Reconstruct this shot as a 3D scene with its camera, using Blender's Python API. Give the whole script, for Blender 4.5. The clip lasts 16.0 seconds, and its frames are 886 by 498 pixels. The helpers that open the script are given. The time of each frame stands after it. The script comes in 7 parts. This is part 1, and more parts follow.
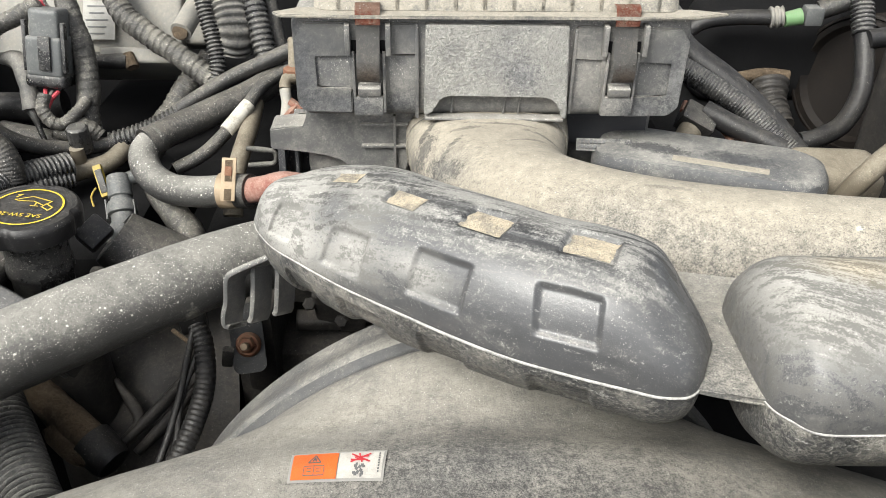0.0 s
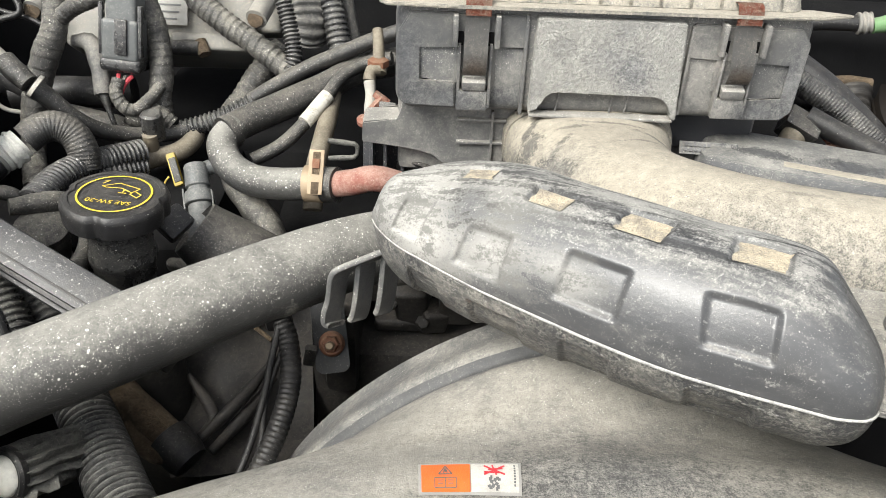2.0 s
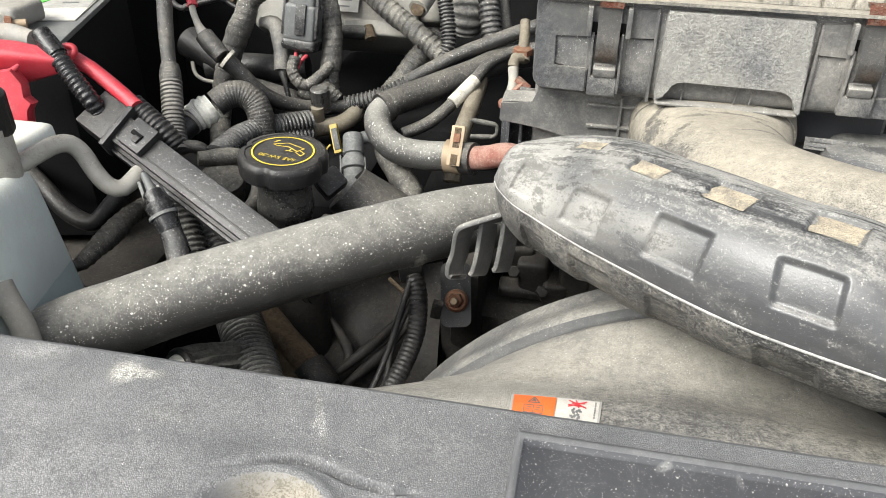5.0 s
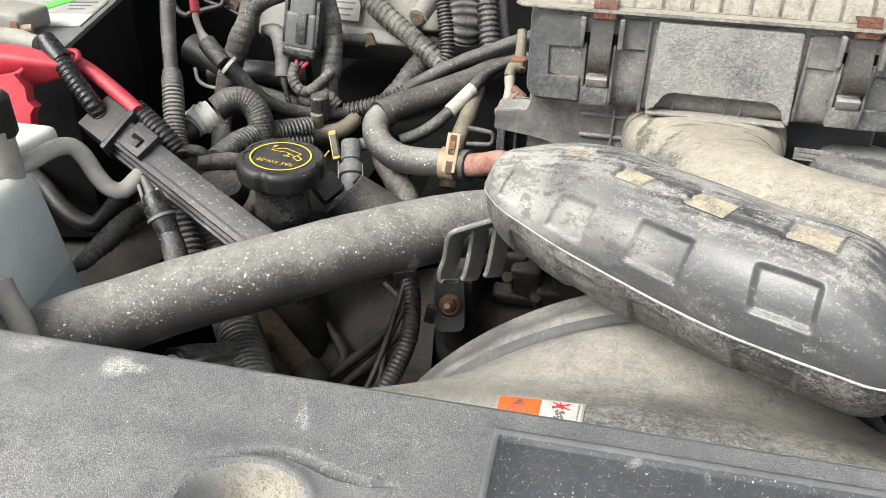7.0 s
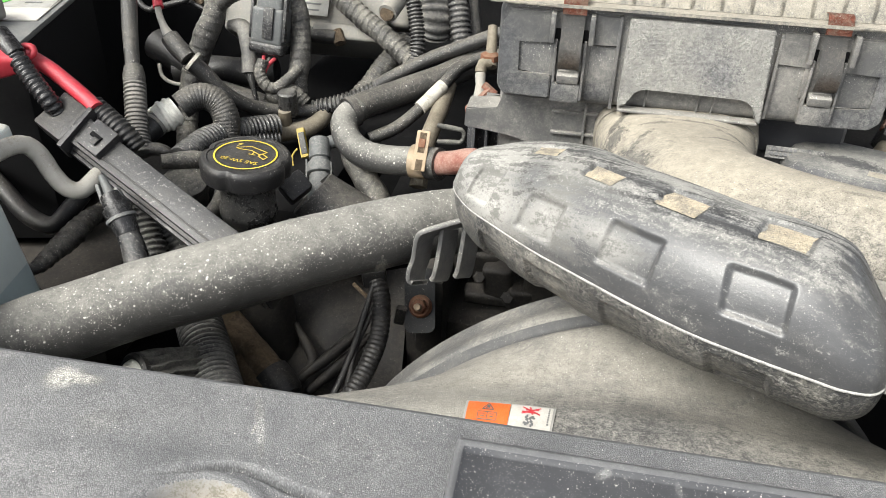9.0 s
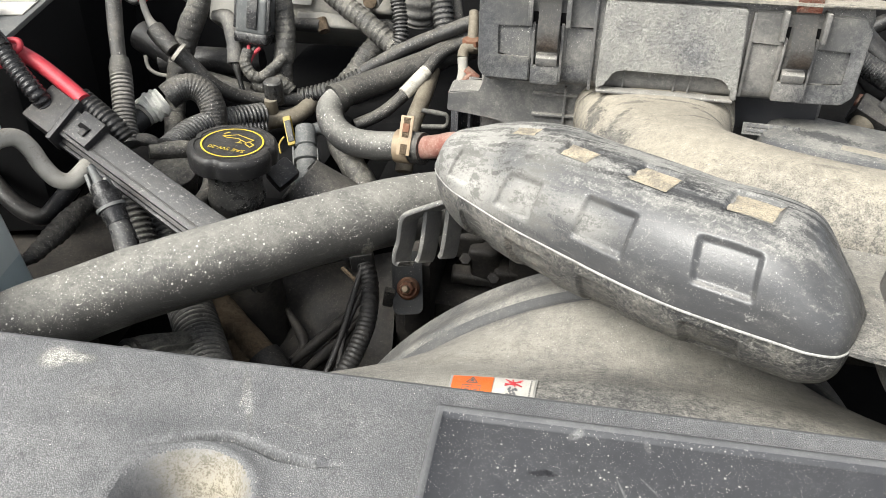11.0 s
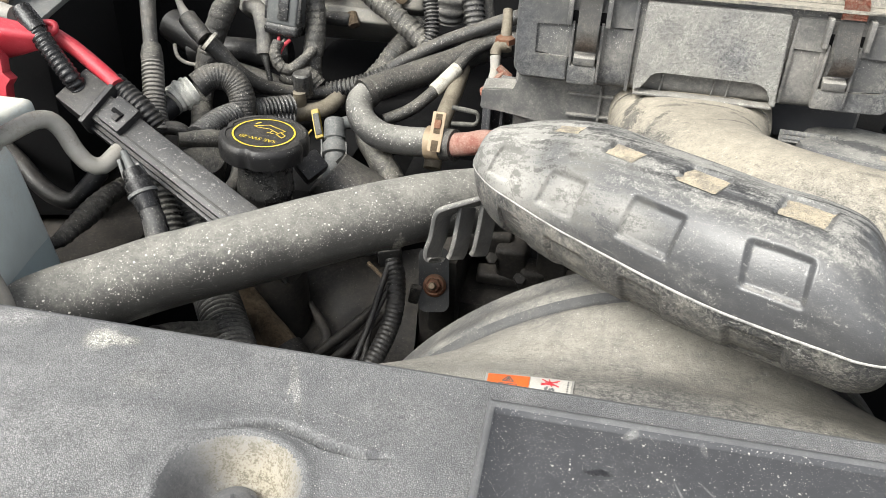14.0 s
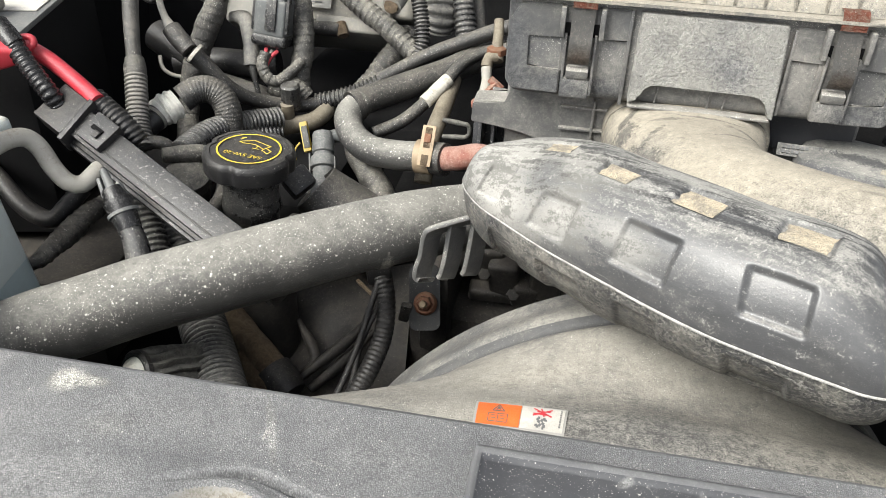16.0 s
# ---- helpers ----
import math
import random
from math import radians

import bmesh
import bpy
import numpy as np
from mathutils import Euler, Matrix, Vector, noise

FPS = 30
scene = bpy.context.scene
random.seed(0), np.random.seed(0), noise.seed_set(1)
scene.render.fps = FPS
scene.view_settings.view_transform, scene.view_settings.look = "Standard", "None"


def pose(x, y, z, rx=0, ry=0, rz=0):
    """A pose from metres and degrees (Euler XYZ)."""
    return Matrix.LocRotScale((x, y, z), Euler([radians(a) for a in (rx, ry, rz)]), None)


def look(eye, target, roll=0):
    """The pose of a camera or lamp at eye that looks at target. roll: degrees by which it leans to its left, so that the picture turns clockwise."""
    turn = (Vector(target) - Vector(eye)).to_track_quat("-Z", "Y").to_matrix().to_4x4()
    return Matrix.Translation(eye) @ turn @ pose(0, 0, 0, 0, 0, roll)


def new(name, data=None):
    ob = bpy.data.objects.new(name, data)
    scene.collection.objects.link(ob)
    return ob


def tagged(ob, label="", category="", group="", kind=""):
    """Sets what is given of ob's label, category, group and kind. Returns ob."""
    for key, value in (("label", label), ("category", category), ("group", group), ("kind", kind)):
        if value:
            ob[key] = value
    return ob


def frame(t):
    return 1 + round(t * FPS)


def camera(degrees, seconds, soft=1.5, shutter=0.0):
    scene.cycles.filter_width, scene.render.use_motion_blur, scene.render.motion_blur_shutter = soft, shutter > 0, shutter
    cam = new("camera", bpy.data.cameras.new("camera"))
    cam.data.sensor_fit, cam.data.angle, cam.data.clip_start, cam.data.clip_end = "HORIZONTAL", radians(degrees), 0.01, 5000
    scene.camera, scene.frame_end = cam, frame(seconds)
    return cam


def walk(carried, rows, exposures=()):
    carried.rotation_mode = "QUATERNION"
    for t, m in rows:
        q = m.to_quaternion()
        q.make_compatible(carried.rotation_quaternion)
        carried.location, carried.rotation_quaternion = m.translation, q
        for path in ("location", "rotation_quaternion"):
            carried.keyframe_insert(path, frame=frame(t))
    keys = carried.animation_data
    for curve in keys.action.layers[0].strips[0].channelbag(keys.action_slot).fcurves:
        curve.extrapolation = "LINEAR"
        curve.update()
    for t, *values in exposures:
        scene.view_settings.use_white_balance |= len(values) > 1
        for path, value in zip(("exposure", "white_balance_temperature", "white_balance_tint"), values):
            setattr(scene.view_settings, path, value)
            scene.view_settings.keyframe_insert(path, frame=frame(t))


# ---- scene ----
# ---- camera ----
cam = camera(57.0, 16.0, soft=0.8)
PATH = [
    (0, (-0.008, -0.012, 1.312), (0.053, 1.665, 0.225), 1.0),
    (0.5, (-0.043, 0.009, 1.3), (-0.029, 1.676, 0.195), 1.6),
    (1, (-0.075, 0.018, 1.298), (-0.044, 1.684, 0.191), 2.3),
    (1.5, (-0.081, 0.017, 1.297), (-0.032, 1.689, 0.2), 2.6),
    (2, (-0.08, 0.01, 1.297), (-0.033, 1.688, 0.21), 2.6),
    (2.5, (-0.081, 0.004, 1.298), (-0.066, 1.688, 0.219), 2.3),
    (3, (-0.072, -0.001, 1.302), (-0.106, 1.684, 0.226), 2.0),
    (3.5, (-0.054, -0.015, 1.308), (-0.159, 1.668, 0.233), 1.8),
    (4, (-0.044, -0.029, 1.307), (-0.241, 1.639, 0.221), 1.2),
    (4.5, (-0.043, -0.037, 1.301), (-0.324, 1.607, 0.196), 0.7),
    (4.7, (-0.051, -0.054, 1.307), (-0.366, 1.587, 0.208), 0.4),
    (7, (-0.038, -0.067, 1.312), (-0.377, 1.586, 0.239), 1.0),
    (7.5, (-0.039, -0.061, 1.31), (-0.361, 1.591, 0.231), 1.2),
    (8, (-0.043, -0.058, 1.308), (-0.351, 1.597, 0.228), 1.5),
    (8.5, (-0.041, -0.054, 1.309), (-0.336, 1.603, 0.228), 1.7),
    (9, (-0.035, -0.053, 1.307), (-0.316, 1.607, 0.229), 1.8),
    (11.3, (-0.025, -0.067, 1.31), (-0.288, 1.573, 0.197), 0.7),
    (11.5, (-0.029, -0.066, 1.31), (-0.292, 1.569, 0.188), 0.7),
    (12, (-0.041, -0.07, 1.306), (-0.309, 1.559, 0.177), 0.8),
    (12.5, (-0.041, -0.071, 1.302), (-0.311, 1.56, 0.177), 1.1),
    (13, (-0.034, -0.068, 1.303), (-0.303, 1.57, 0.188), 1.7),
    (13.5, (-0.037, -0.068, 1.304), (-0.315, 1.578, 0.201), 2.1),
    (14, (-0.046, -0.068, 1.303), (-0.323, 1.58, 0.206), 2.5),
    (14.5, (-0.048, -0.065, 1.303), (-0.327, 1.583, 0.206), 2.7),
    (15, (-0.048, -0.061, 1.302), (-0.329, 1.586, 0.202), 2.6),
    (15.5, (-0.051, -0.051, 1.301), (-0.332, 1.597, 0.204), 2.4),
    (16, (-0.045, -0.045, 1.304), (-0.315, 1.609, 0.212), 2.3),
]
walk(cam, [(t, look(eye, target, roll)) for t, eye, target, roll in PATH],
     [(0.0, 1.15), (0.5, 1.20), (2.0, 1.26), (2.5, 1.29), (3.5, 1.30), (4.5, 1.24), (7.0, 1.19), (9.0, 1.19), (11.5, 1.20), (16.0, 1.20)])

# ---- light ----
world = bpy.data.worlds.new("overcast_sky")
scene.world = world
world.use_nodes = True
wn, wl = world.node_tree.nodes, world.node_tree.links
sky = wn.new("ShaderNodeTexSky")
sky.sky_type = "NISHITA"
sky.sun_disc = False
sky.sun_elevation = radians(52)
sky.sun_rotation = radians(222)
sky.dust_density = 3.0
soft_sky = wn.new("ShaderNodeHueSaturation")
soft_sky.inputs["Saturation"].default_value = 0.25
wl.new(sky.outputs[0], soft_sky.inputs["Color"])
wl.new(soft_sky.outputs[0], wn["Background"].inputs[0])
wn["Background"].inputs[1].default_value = 0.15
sun_data = bpy.data.lights.new("sun", "SUN")
sun_data.energy, sun_data.angle, sun_data.color = 2.4, radians(30), (0.985, 0.975, 0.90)
sun = new("sun", sun_data)
sun.matrix_world = look((-1.9, -1.7, 4.0), (0.0, 0.5, 1.0))


# ---- materials ----
def nodes_of(name):
    m = bpy.data.materials.new(name)
    m.use_nodes = True
    nt = m.node_tree
    return m, nt.nodes, nt.links, nt.nodes["Principled BSDF"]


def ramp(nd, lk, source, lo, hi, c0=(0, 0, 0, 1), c1=(1, 1, 1, 1)):
    r = nd.new("ShaderNodeValToRGB")
    r.color_ramp.elements[0].position, r.color_ramp.elements[1].position = lo, hi
    r.color_ramp.elements[0].color, r.color_ramp.elements[1].color = c0, c1
    lk.new(source, r.inputs[0])
    return r.outputs[0]


def mathn(nd, lk, op, a, b):
    n = nd.new("ShaderNodeMath")
    n.operation, n.use_clamp = op, op in ("ADD", "MULTIPLY", "SUBTRACT")
    for i, v in enumerate((a, b)):
        if isinstance(v, (int, float)):
            n.inputs[i].default_value = v
        else:
            lk.new(v, n.inputs[i])
    return n.outputs[0]


def mixc(nd, lk, fac, a, b):
    n = nd.new("ShaderNodeMix")
    n.data_type = "RGBA"
    for i, v in ((0, fac), (6, a), (7, b)):
        if isinstance(v, tuple):
            n.inputs[i].default_value = (*v, 1) if len(v) == 3 else v
        elif isinstance(v, (int, float)):
            n.inputs[i].default_value = v
        else:
            lk.new(v, n.inputs[i])
    return n.outputs[2]


def noisen(nd, lk, co, scale, detail=6, rough=0.6, stretch=None):
    if stretch:
        mp = nd.new("ShaderNodeMapping")
        mp.inputs["Scale"].default_value = stretch
        lk.new(co, mp.inputs[0])
        co = mp.outputs[0]
    n = nd.new("ShaderNodeTexNoise")
    n.inputs["Scale"].default_value, n.inputs["Detail"].default_value, n.inputs["Roughness"].default_value = scale, detail, rough
    lk.new(co, n.inputs["Vector"])
    return n.outputs["Fac"]


def dusty(name, base, dust=(0.36, 0.33, 0.28), amount=0.5, settle=0.5, rough=0.55, speck=0.0, speck_size=1.0, patch=14.0,
          grain=1100.0, bump=0.25, metal=0.0, rust=0.0, leather=0.0, scratches=0.0, worn=(0.3, 0.7), fine=0.65, spec=0.4, marks=(), cells=700, relief=0.0012, crust=0.0, crust_scale=230.0, pit=0.5, peak=0.45, streak=None, lying=(0.05, 0.95)):
    """A surface with gritty dust lying in patches and settled on its upper sides, with dried splashes, grain and scratches."""
    m, nd, lk, bs = nodes_of(name)
    co = nd.new("ShaderNodeTexCoord").outputs["Object"]
    geo = nd.new("ShaderNodeNewGeometry")
    sep = nd.new("ShaderNodeSeparateXYZ")
    lk.new(geo.outputs["Normal"], sep.inputs[0])
    big = ramp(nd, lk, noisen(nd, lk, co, patch, 4, 0.6), *worn)
    mid = ramp(nd, lk, noisen(nd, lk, co, patch * 6, 6, 0.75), 0.32, 0.68)
    tiny = ramp(nd, lk, noisen(nd, lk, co, grain, 3, 0.75), 0.35, 0.65)
    grit = ramp(nd, lk, noisen(nd, lk, co, grain * 0.3, 4, 0.75), 0.34, 0.66)
    up = ramp(nd, lk, sep.outputs[2], *lying)
    field = mathn(nd, lk, "ADD", mathn(nd, lk, "MULTIPLY", big, amount), mathn(nd, lk, "MULTIPLY", up, settle))
    if streak:
        turn, strength = streak
        tr = nd.new("ShaderNodeMapping")
        tr.inputs["Rotation"].default_value = (0, 0, turn)
        lk.new(co, tr.inputs[0])
        wisp = ramp(nd, lk, noisen(nd, lk, tr.outputs[0], 170, 5, 0.65, (0.14, 1.0, 0.6)), 0.40, 0.62)
        field = mathn(nd, lk, "SUBTRACT", mathn(nd, lk, "ADD", field, mathn(nd, lk, "MULTIPLY", wisp, strength)), strength * 0.45)
    broken = mathn(nd, lk, "ADD", mathn(nd, lk, "MULTIPLY", mid, 0.26), mathn(nd, lk, "ADD", mathn(nd, lk, "MULTIPLY", tiny, 0.40), mathn(nd, lk, "MULTIPLY", grit, 0.34)))
    gritty = mathn(nd, lk, "ADD", mathn(nd, lk, "MULTIPLY", field, 0.62), mathn(nd, lk, "MULTIPLY", broken, 0.5))
    gritty = ramp(nd, lk, gritty, 0.40, 0.66)
    soft = mathn(nd, lk, "MULTIPLY", field, mathn(nd, lk, "ADD", mathn(nd, lk, "MULTIPLY", mid, 0.5), 0.5))
    cover = mathn(nd, lk, "ADD", mathn(nd, lk, "MULTIPLY", gritty, fine), mathn(nd, lk, "MULTIPLY", soft, 1 - fine))
    shade = mixc(nd, lk, noisen(nd, lk, co, patch * 2.3, 4), tuple(c * 0.75 for c in base), tuple(min(1, c * 1.25) for c in base))
    if rust:
        shade = mixc(nd, lk, ramp(nd, lk, noisen(nd, lk, co, 60, 6, 0.7), 0.5 - rust * 0.3, 0.62 - rust * 0.3), shade, (0.16, 0.06, 0.03))
    tint = mixc(nd, lk, mid, tuple(c * 0.86 for c in dust), tuple(min(1, c * 1.1) for c in dust))
    colour = mixc(nd, lk, cover, shade, tint)
    pits = mathn(nd, lk, "MULTIPLY", ramp(nd, lk, mathn(nd, lk, "MULTIPLY", tiny, mathn(nd, lk, "ADD", grit, 0.35)), 0.02, 0.30, (1, 1, 1, 1), (0, 0, 0, 1)), cover)
    colour = mixc(nd, lk, mathn(nd, lk, "MULTIPLY", pits, pit), colour, shade)
    peaks = mathn(nd, lk, "MULTIPLY", ramp(nd, lk, mathn(nd, lk, "MULTIPLY", tiny, grit), 0.50, 0.80), cover)
    colour = mixc(nd, lk, mathn(nd, lk, "MULTIPLY", peaks, peak), colour, tuple(min(1.0, c * 1.7) for c in dust))
    if crust:
        flake = noisen(nd, lk, co, crust_scale, 2.5, 0.5)
        lumps = ramp(nd, lk, flake, 0.47, 0.54)
        rims = mathn(nd, lk, "MULTIPLY", lumps, ramp(nd, lk, flake, 0.54, 0.61, (1, 1, 1, 1), (0, 0, 0, 1)))
        where = ramp(nd, lk, noisen(nd, lk, co, crust_scale * 0.2, 3), 0.40, 0.58)
        colour = mixc(nd, lk, mathn(nd, lk, "MULTIPLY", lumps, 0.30 * crust * crust), colour, tuple(c * 1.15 for c in dust))
        colour = mixc(nd, lk, mathn(nd, lk, "MULTIPLY", mathn(nd, lk, "MULTIPLY", rims, where), 0.75 * crust ** 1.5), colour, tuple(min(1.0, c * 2.0) for c in dust))
    if speck:
        for size0, scale, dens in ((0.40, 520.0, 0.90 - 0.42 * speck), (0.42, 260.0, 0.97 - 0.35 * speck), (0.40, 950.0, 0.92 - 0.35 * speck)):
            vo = nd.new("ShaderNodeTexVoronoi")
            vo.inputs["Scale"].default_value = scale / speck_size
            lk.new(co, vo.inputs["Vector"])
            cell = nd.new("ShaderNodeSeparateColor")
            lk.new(vo.outputs["Color"], cell.inputs[0])
            size = mathn(nd, lk, "MULTIPLY", ramp(nd, lk, cell.outputs[0], dens, 1.0), size0)
            warped = mathn(nd, lk, "ADD", vo.outputs["Distance"], mathn(nd, lk, "MULTIPLY", tiny, 0.24))
            dot = mathn(nd, lk, "LESS_THAN", warped, size)
            dot = mathn(nd, lk, "MULTIPLY", dot, ramp(nd, lk, noisen(nd, lk, co, 40, 3), 0.28, 0.52))
            dot = mathn(nd, lk, "MULTIPLY", dot, ramp(nd, lk, sep.outputs[2], -0.6, 0.15))
            colour = mixc(nd, lk, mathn(nd, lk, "MULTIPLY", dot, min(1.0, 0.85 * speck)), colour, (0.66, 0.64, 0.58))
    if scratches:
        for seed_turn, stretch in ((0.6, (1.0, 12.0, 12.0)), (-0.5, (1.0, 16.0, 16.0))):
            tr = nd.new("ShaderNodeMapping")
            tr.inputs["Rotation"].default_value = (0, 0, seed_turn)
            lk.new(co, tr.inputs[0])
            s1 = ramp(nd, lk, noisen(nd, lk, tr.outputs[0], 26, 2, 0.4, stretch), 0.68, 0.72)
            s1 = mathn(nd, lk, "MULTIPLY", s1, ramp(nd, lk, tiny, 0.35, 0.6))
            colour = mixc(nd, lk, mathn(nd, lk, "MULTIPLY", s1, scratches), colour, (0.42, 0.41, 0.38))
    for centre, radii, turn, tone, strength, rag, *blur in marks:
        sub = nd.new("ShaderNodeVectorMath")
        sub.operation = "SUBTRACT"
        sub.inputs[1].default_value = centre
        lk.new(co, sub.inputs[0])
        rot = nd.new("ShaderNodeMapping")
        rot.inputs["Rotation"].default_value = (0, 0, -turn)
        lk.new(sub.outputs[0], rot.inputs[0])
        scl = nd.new("ShaderNodeVectorMath")
        scl.operation = "DIVIDE"
        scl.inputs[1].default_value = radii
        lk.new(rot.outputs[0], scl.inputs[0])
        ln = nd.new("ShaderNodeVectorMath")
        ln.operation = "LENGTH"
        lk.new(scl.outputs[0], ln.inputs[0])
        rough_edge = mathn(nd, lk, "ADD", mathn(nd, lk, "MULTIPLY", broken, 0.6), mathn(nd, lk, "MULTIPLY", wisp, 0.4)) if streak else broken
        edge = mathn(nd, lk, "ADD", mathn(nd, lk, "MULTIPLY", ln.outputs["Value"], 0.5), mathn(nd, lk, "MULTIPLY", rough_edge, rag * 0.5))
        blur = blur[0] if blur else 0.0
        mask = ramp(nd, lk, edge, 0.30 - 0.28 * blur + rag * 0.25, 0.52 + rag * 0.25, (1, 1, 1, 1), (0, 0, 0, 1))
        mottled = mixc(nd, lk, ramp(nd, lk, rough_edge, 0.34, 0.66), tuple(c * 0.50 for c in tone), tuple(min(1.0, c * 1.42) for c in tone))
        colour = mixc(nd, lk, mathn(nd, lk, "MULTIPLY", mask, strength), colour, mottled)
        cover = mathn(nd, lk, "ADD", cover, mathn(nd, lk, "MULTIPLY", mask, strength if tone[0] > 0.1 else 0.0))
    if leather:
        drift = nd.new("ShaderNodeTexNoise")
        drift.inputs["Scale"].default_value, drift.inputs["Detail"].default_value = 420.0, 1.0
        lk.new(co, drift.inputs["Vector"])
        bend = nd.new("ShaderNodeVectorMath")
        bend.operation = "MULTIPLY_ADD"
        bend.inputs[1].default_value = (0.0016, 0.0010, 0.0)
        lk.new(drift.outputs["Color"], bend.inputs[0])
        lk.new(co, bend.inputs[2])
        squash = nd.new("ShaderNodeMapping")
        squash.inputs["Scale"].default_value = (1.15, 0.75, 0.2)
        lk.new(bend.outputs[0], squash.inputs[0])
        v2 = nd.new("ShaderNodeTexVoronoi")
        v2.inputs["Scale"].default_value = cells
        lk.new(squash.outputs[0], v2.inputs["Vector"])
        v2.feature = "DISTANCE_TO_EDGE"
        pebble = ramp(nd, lk, v2.outputs["Distance"], 0.03, 0.30)
        gaps = ramp(nd, lk, v2.outputs["Distance"], 0.03, 0.20, (1, 1, 1, 1), (0, 0, 0, 1))
        # gaps tinted below the bare plastic, so the grain's crease shade is in the colour
        colour = mixc(nd, lk, mathn(nd, lk, "MULTIPLY", gaps, 0.72), colour, tuple(c * 0.40 for c in base))
    lk.new(colour, bs.inputs["Base Color"])
    r = mixc(nd, lk, cover, (rough,) * 3, (0.95,) * 3)
    lk.new(r, bs.inputs["Roughness"])
    bs.inputs["Metallic"].default_value = metal
    bs.inputs["Specular IOR Level"].default_value = spec
    b = nd.new("ShaderNodeBump")
    b.inputs["Strength"].default_value, b.inputs["Distance"].default_value = bump, relief
    height = mathn(nd, lk, "ADD", mathn(nd, lk, "MULTIPLY", tiny, 0.2), mathn(nd, lk, "ADD", mathn(nd, lk, "MULTIPLY", grit, 0.35), mathn(nd, lk, "MULTIPLY", mid, 0.45)))
    if crust:
        height = mathn(nd, lk, "ADD", mathn(nd, lk, "MULTIPLY", height, 0.6), mathn(nd, lk, "MULTIPLY", lumps, 0.4 * crust))
    if leather:
        height = mathn(nd, lk, "ADD", mathn(nd, lk, "MULTIPLY", pebble, leather), mathn(nd, lk, "MULTIPLY", height, 0.3))
    lk.new(height, b.inputs["Height"])
    lk.new(b.outputs[0], bs.inputs["Normal"])
    return m


GREY = (0.29, 0.28, 0.255)
SHROUD_MARKS = [((0.005, 0.285, 0.99), (0.085, 0.050, 0.10), 0.2, (0.085, 0.085, 0.084), 0.75, 1.5, 0.8), ((0.055, 0.300, 1.00), (0.10, 0.036, 0.10), -0.2, (0.10, 0.10, 0.097), 0.55, 1.7, 0.8), ((0.10, 0.270, 1.00), (0.08, 0.040, 0.10), 0.3, (0.10, 0.10, 0.097), 0.5, 1.7, 0.8),
                ((-0.060, 0.360, 0.98), (0.060, 0.016, 0.08), 0.3, (0.34, 0.315, 0.262), 0.45, 1.2, 1.0), ((-0.15, 0.34, 0.95), (0.060, 0.03, 0.10), 0.3, (0.30, 0.285, 0.25), 0.35, 1.0, 1.0), ((0.0, 0.345, 0.99), (0.030, 0.010, 0.06), 0.1, (0.12, 0.117, 0.11), 0.35, 1.6, 1.0)]
m_shroud = dusty("dusty_shroud_plastic", (0.105, 0.103, 0.098), (0.292, 0.275, 0.238), 0.62, 0.24, 0.6, 0.7, 0.36, 15, worn=(0.22, 0.66), fine=0.6, bump=0.7, crust=0.14, crust_scale=420, scratches=0.12, pit=0.6, peak=0.45, grain=950, marks=SHROUD_MARKS)
m_ring = dusty("thin_dusted_shroud_plastic", (0.088, 0.088, 0.087), (0.262, 0.250, 0.222), 0.5, 0.20, 0.55, 0.55, 0.32, 26, worn=(0.30, 0.70), fine=0.7, bump=0.8, crust=0.3, crust_scale=360, pit=0.8, peak=0.5, grain=900)
m_shroudbare = dusty("rubbed_shroud_plastic", (0.062, 0.063, 0.066), (0.22, 0.212, 0.19), 0.26, 0.12, 0.45, 0.4, 0.35, 30, fine=0.4, bump=0.5, pit=0.3, peak=0.25)
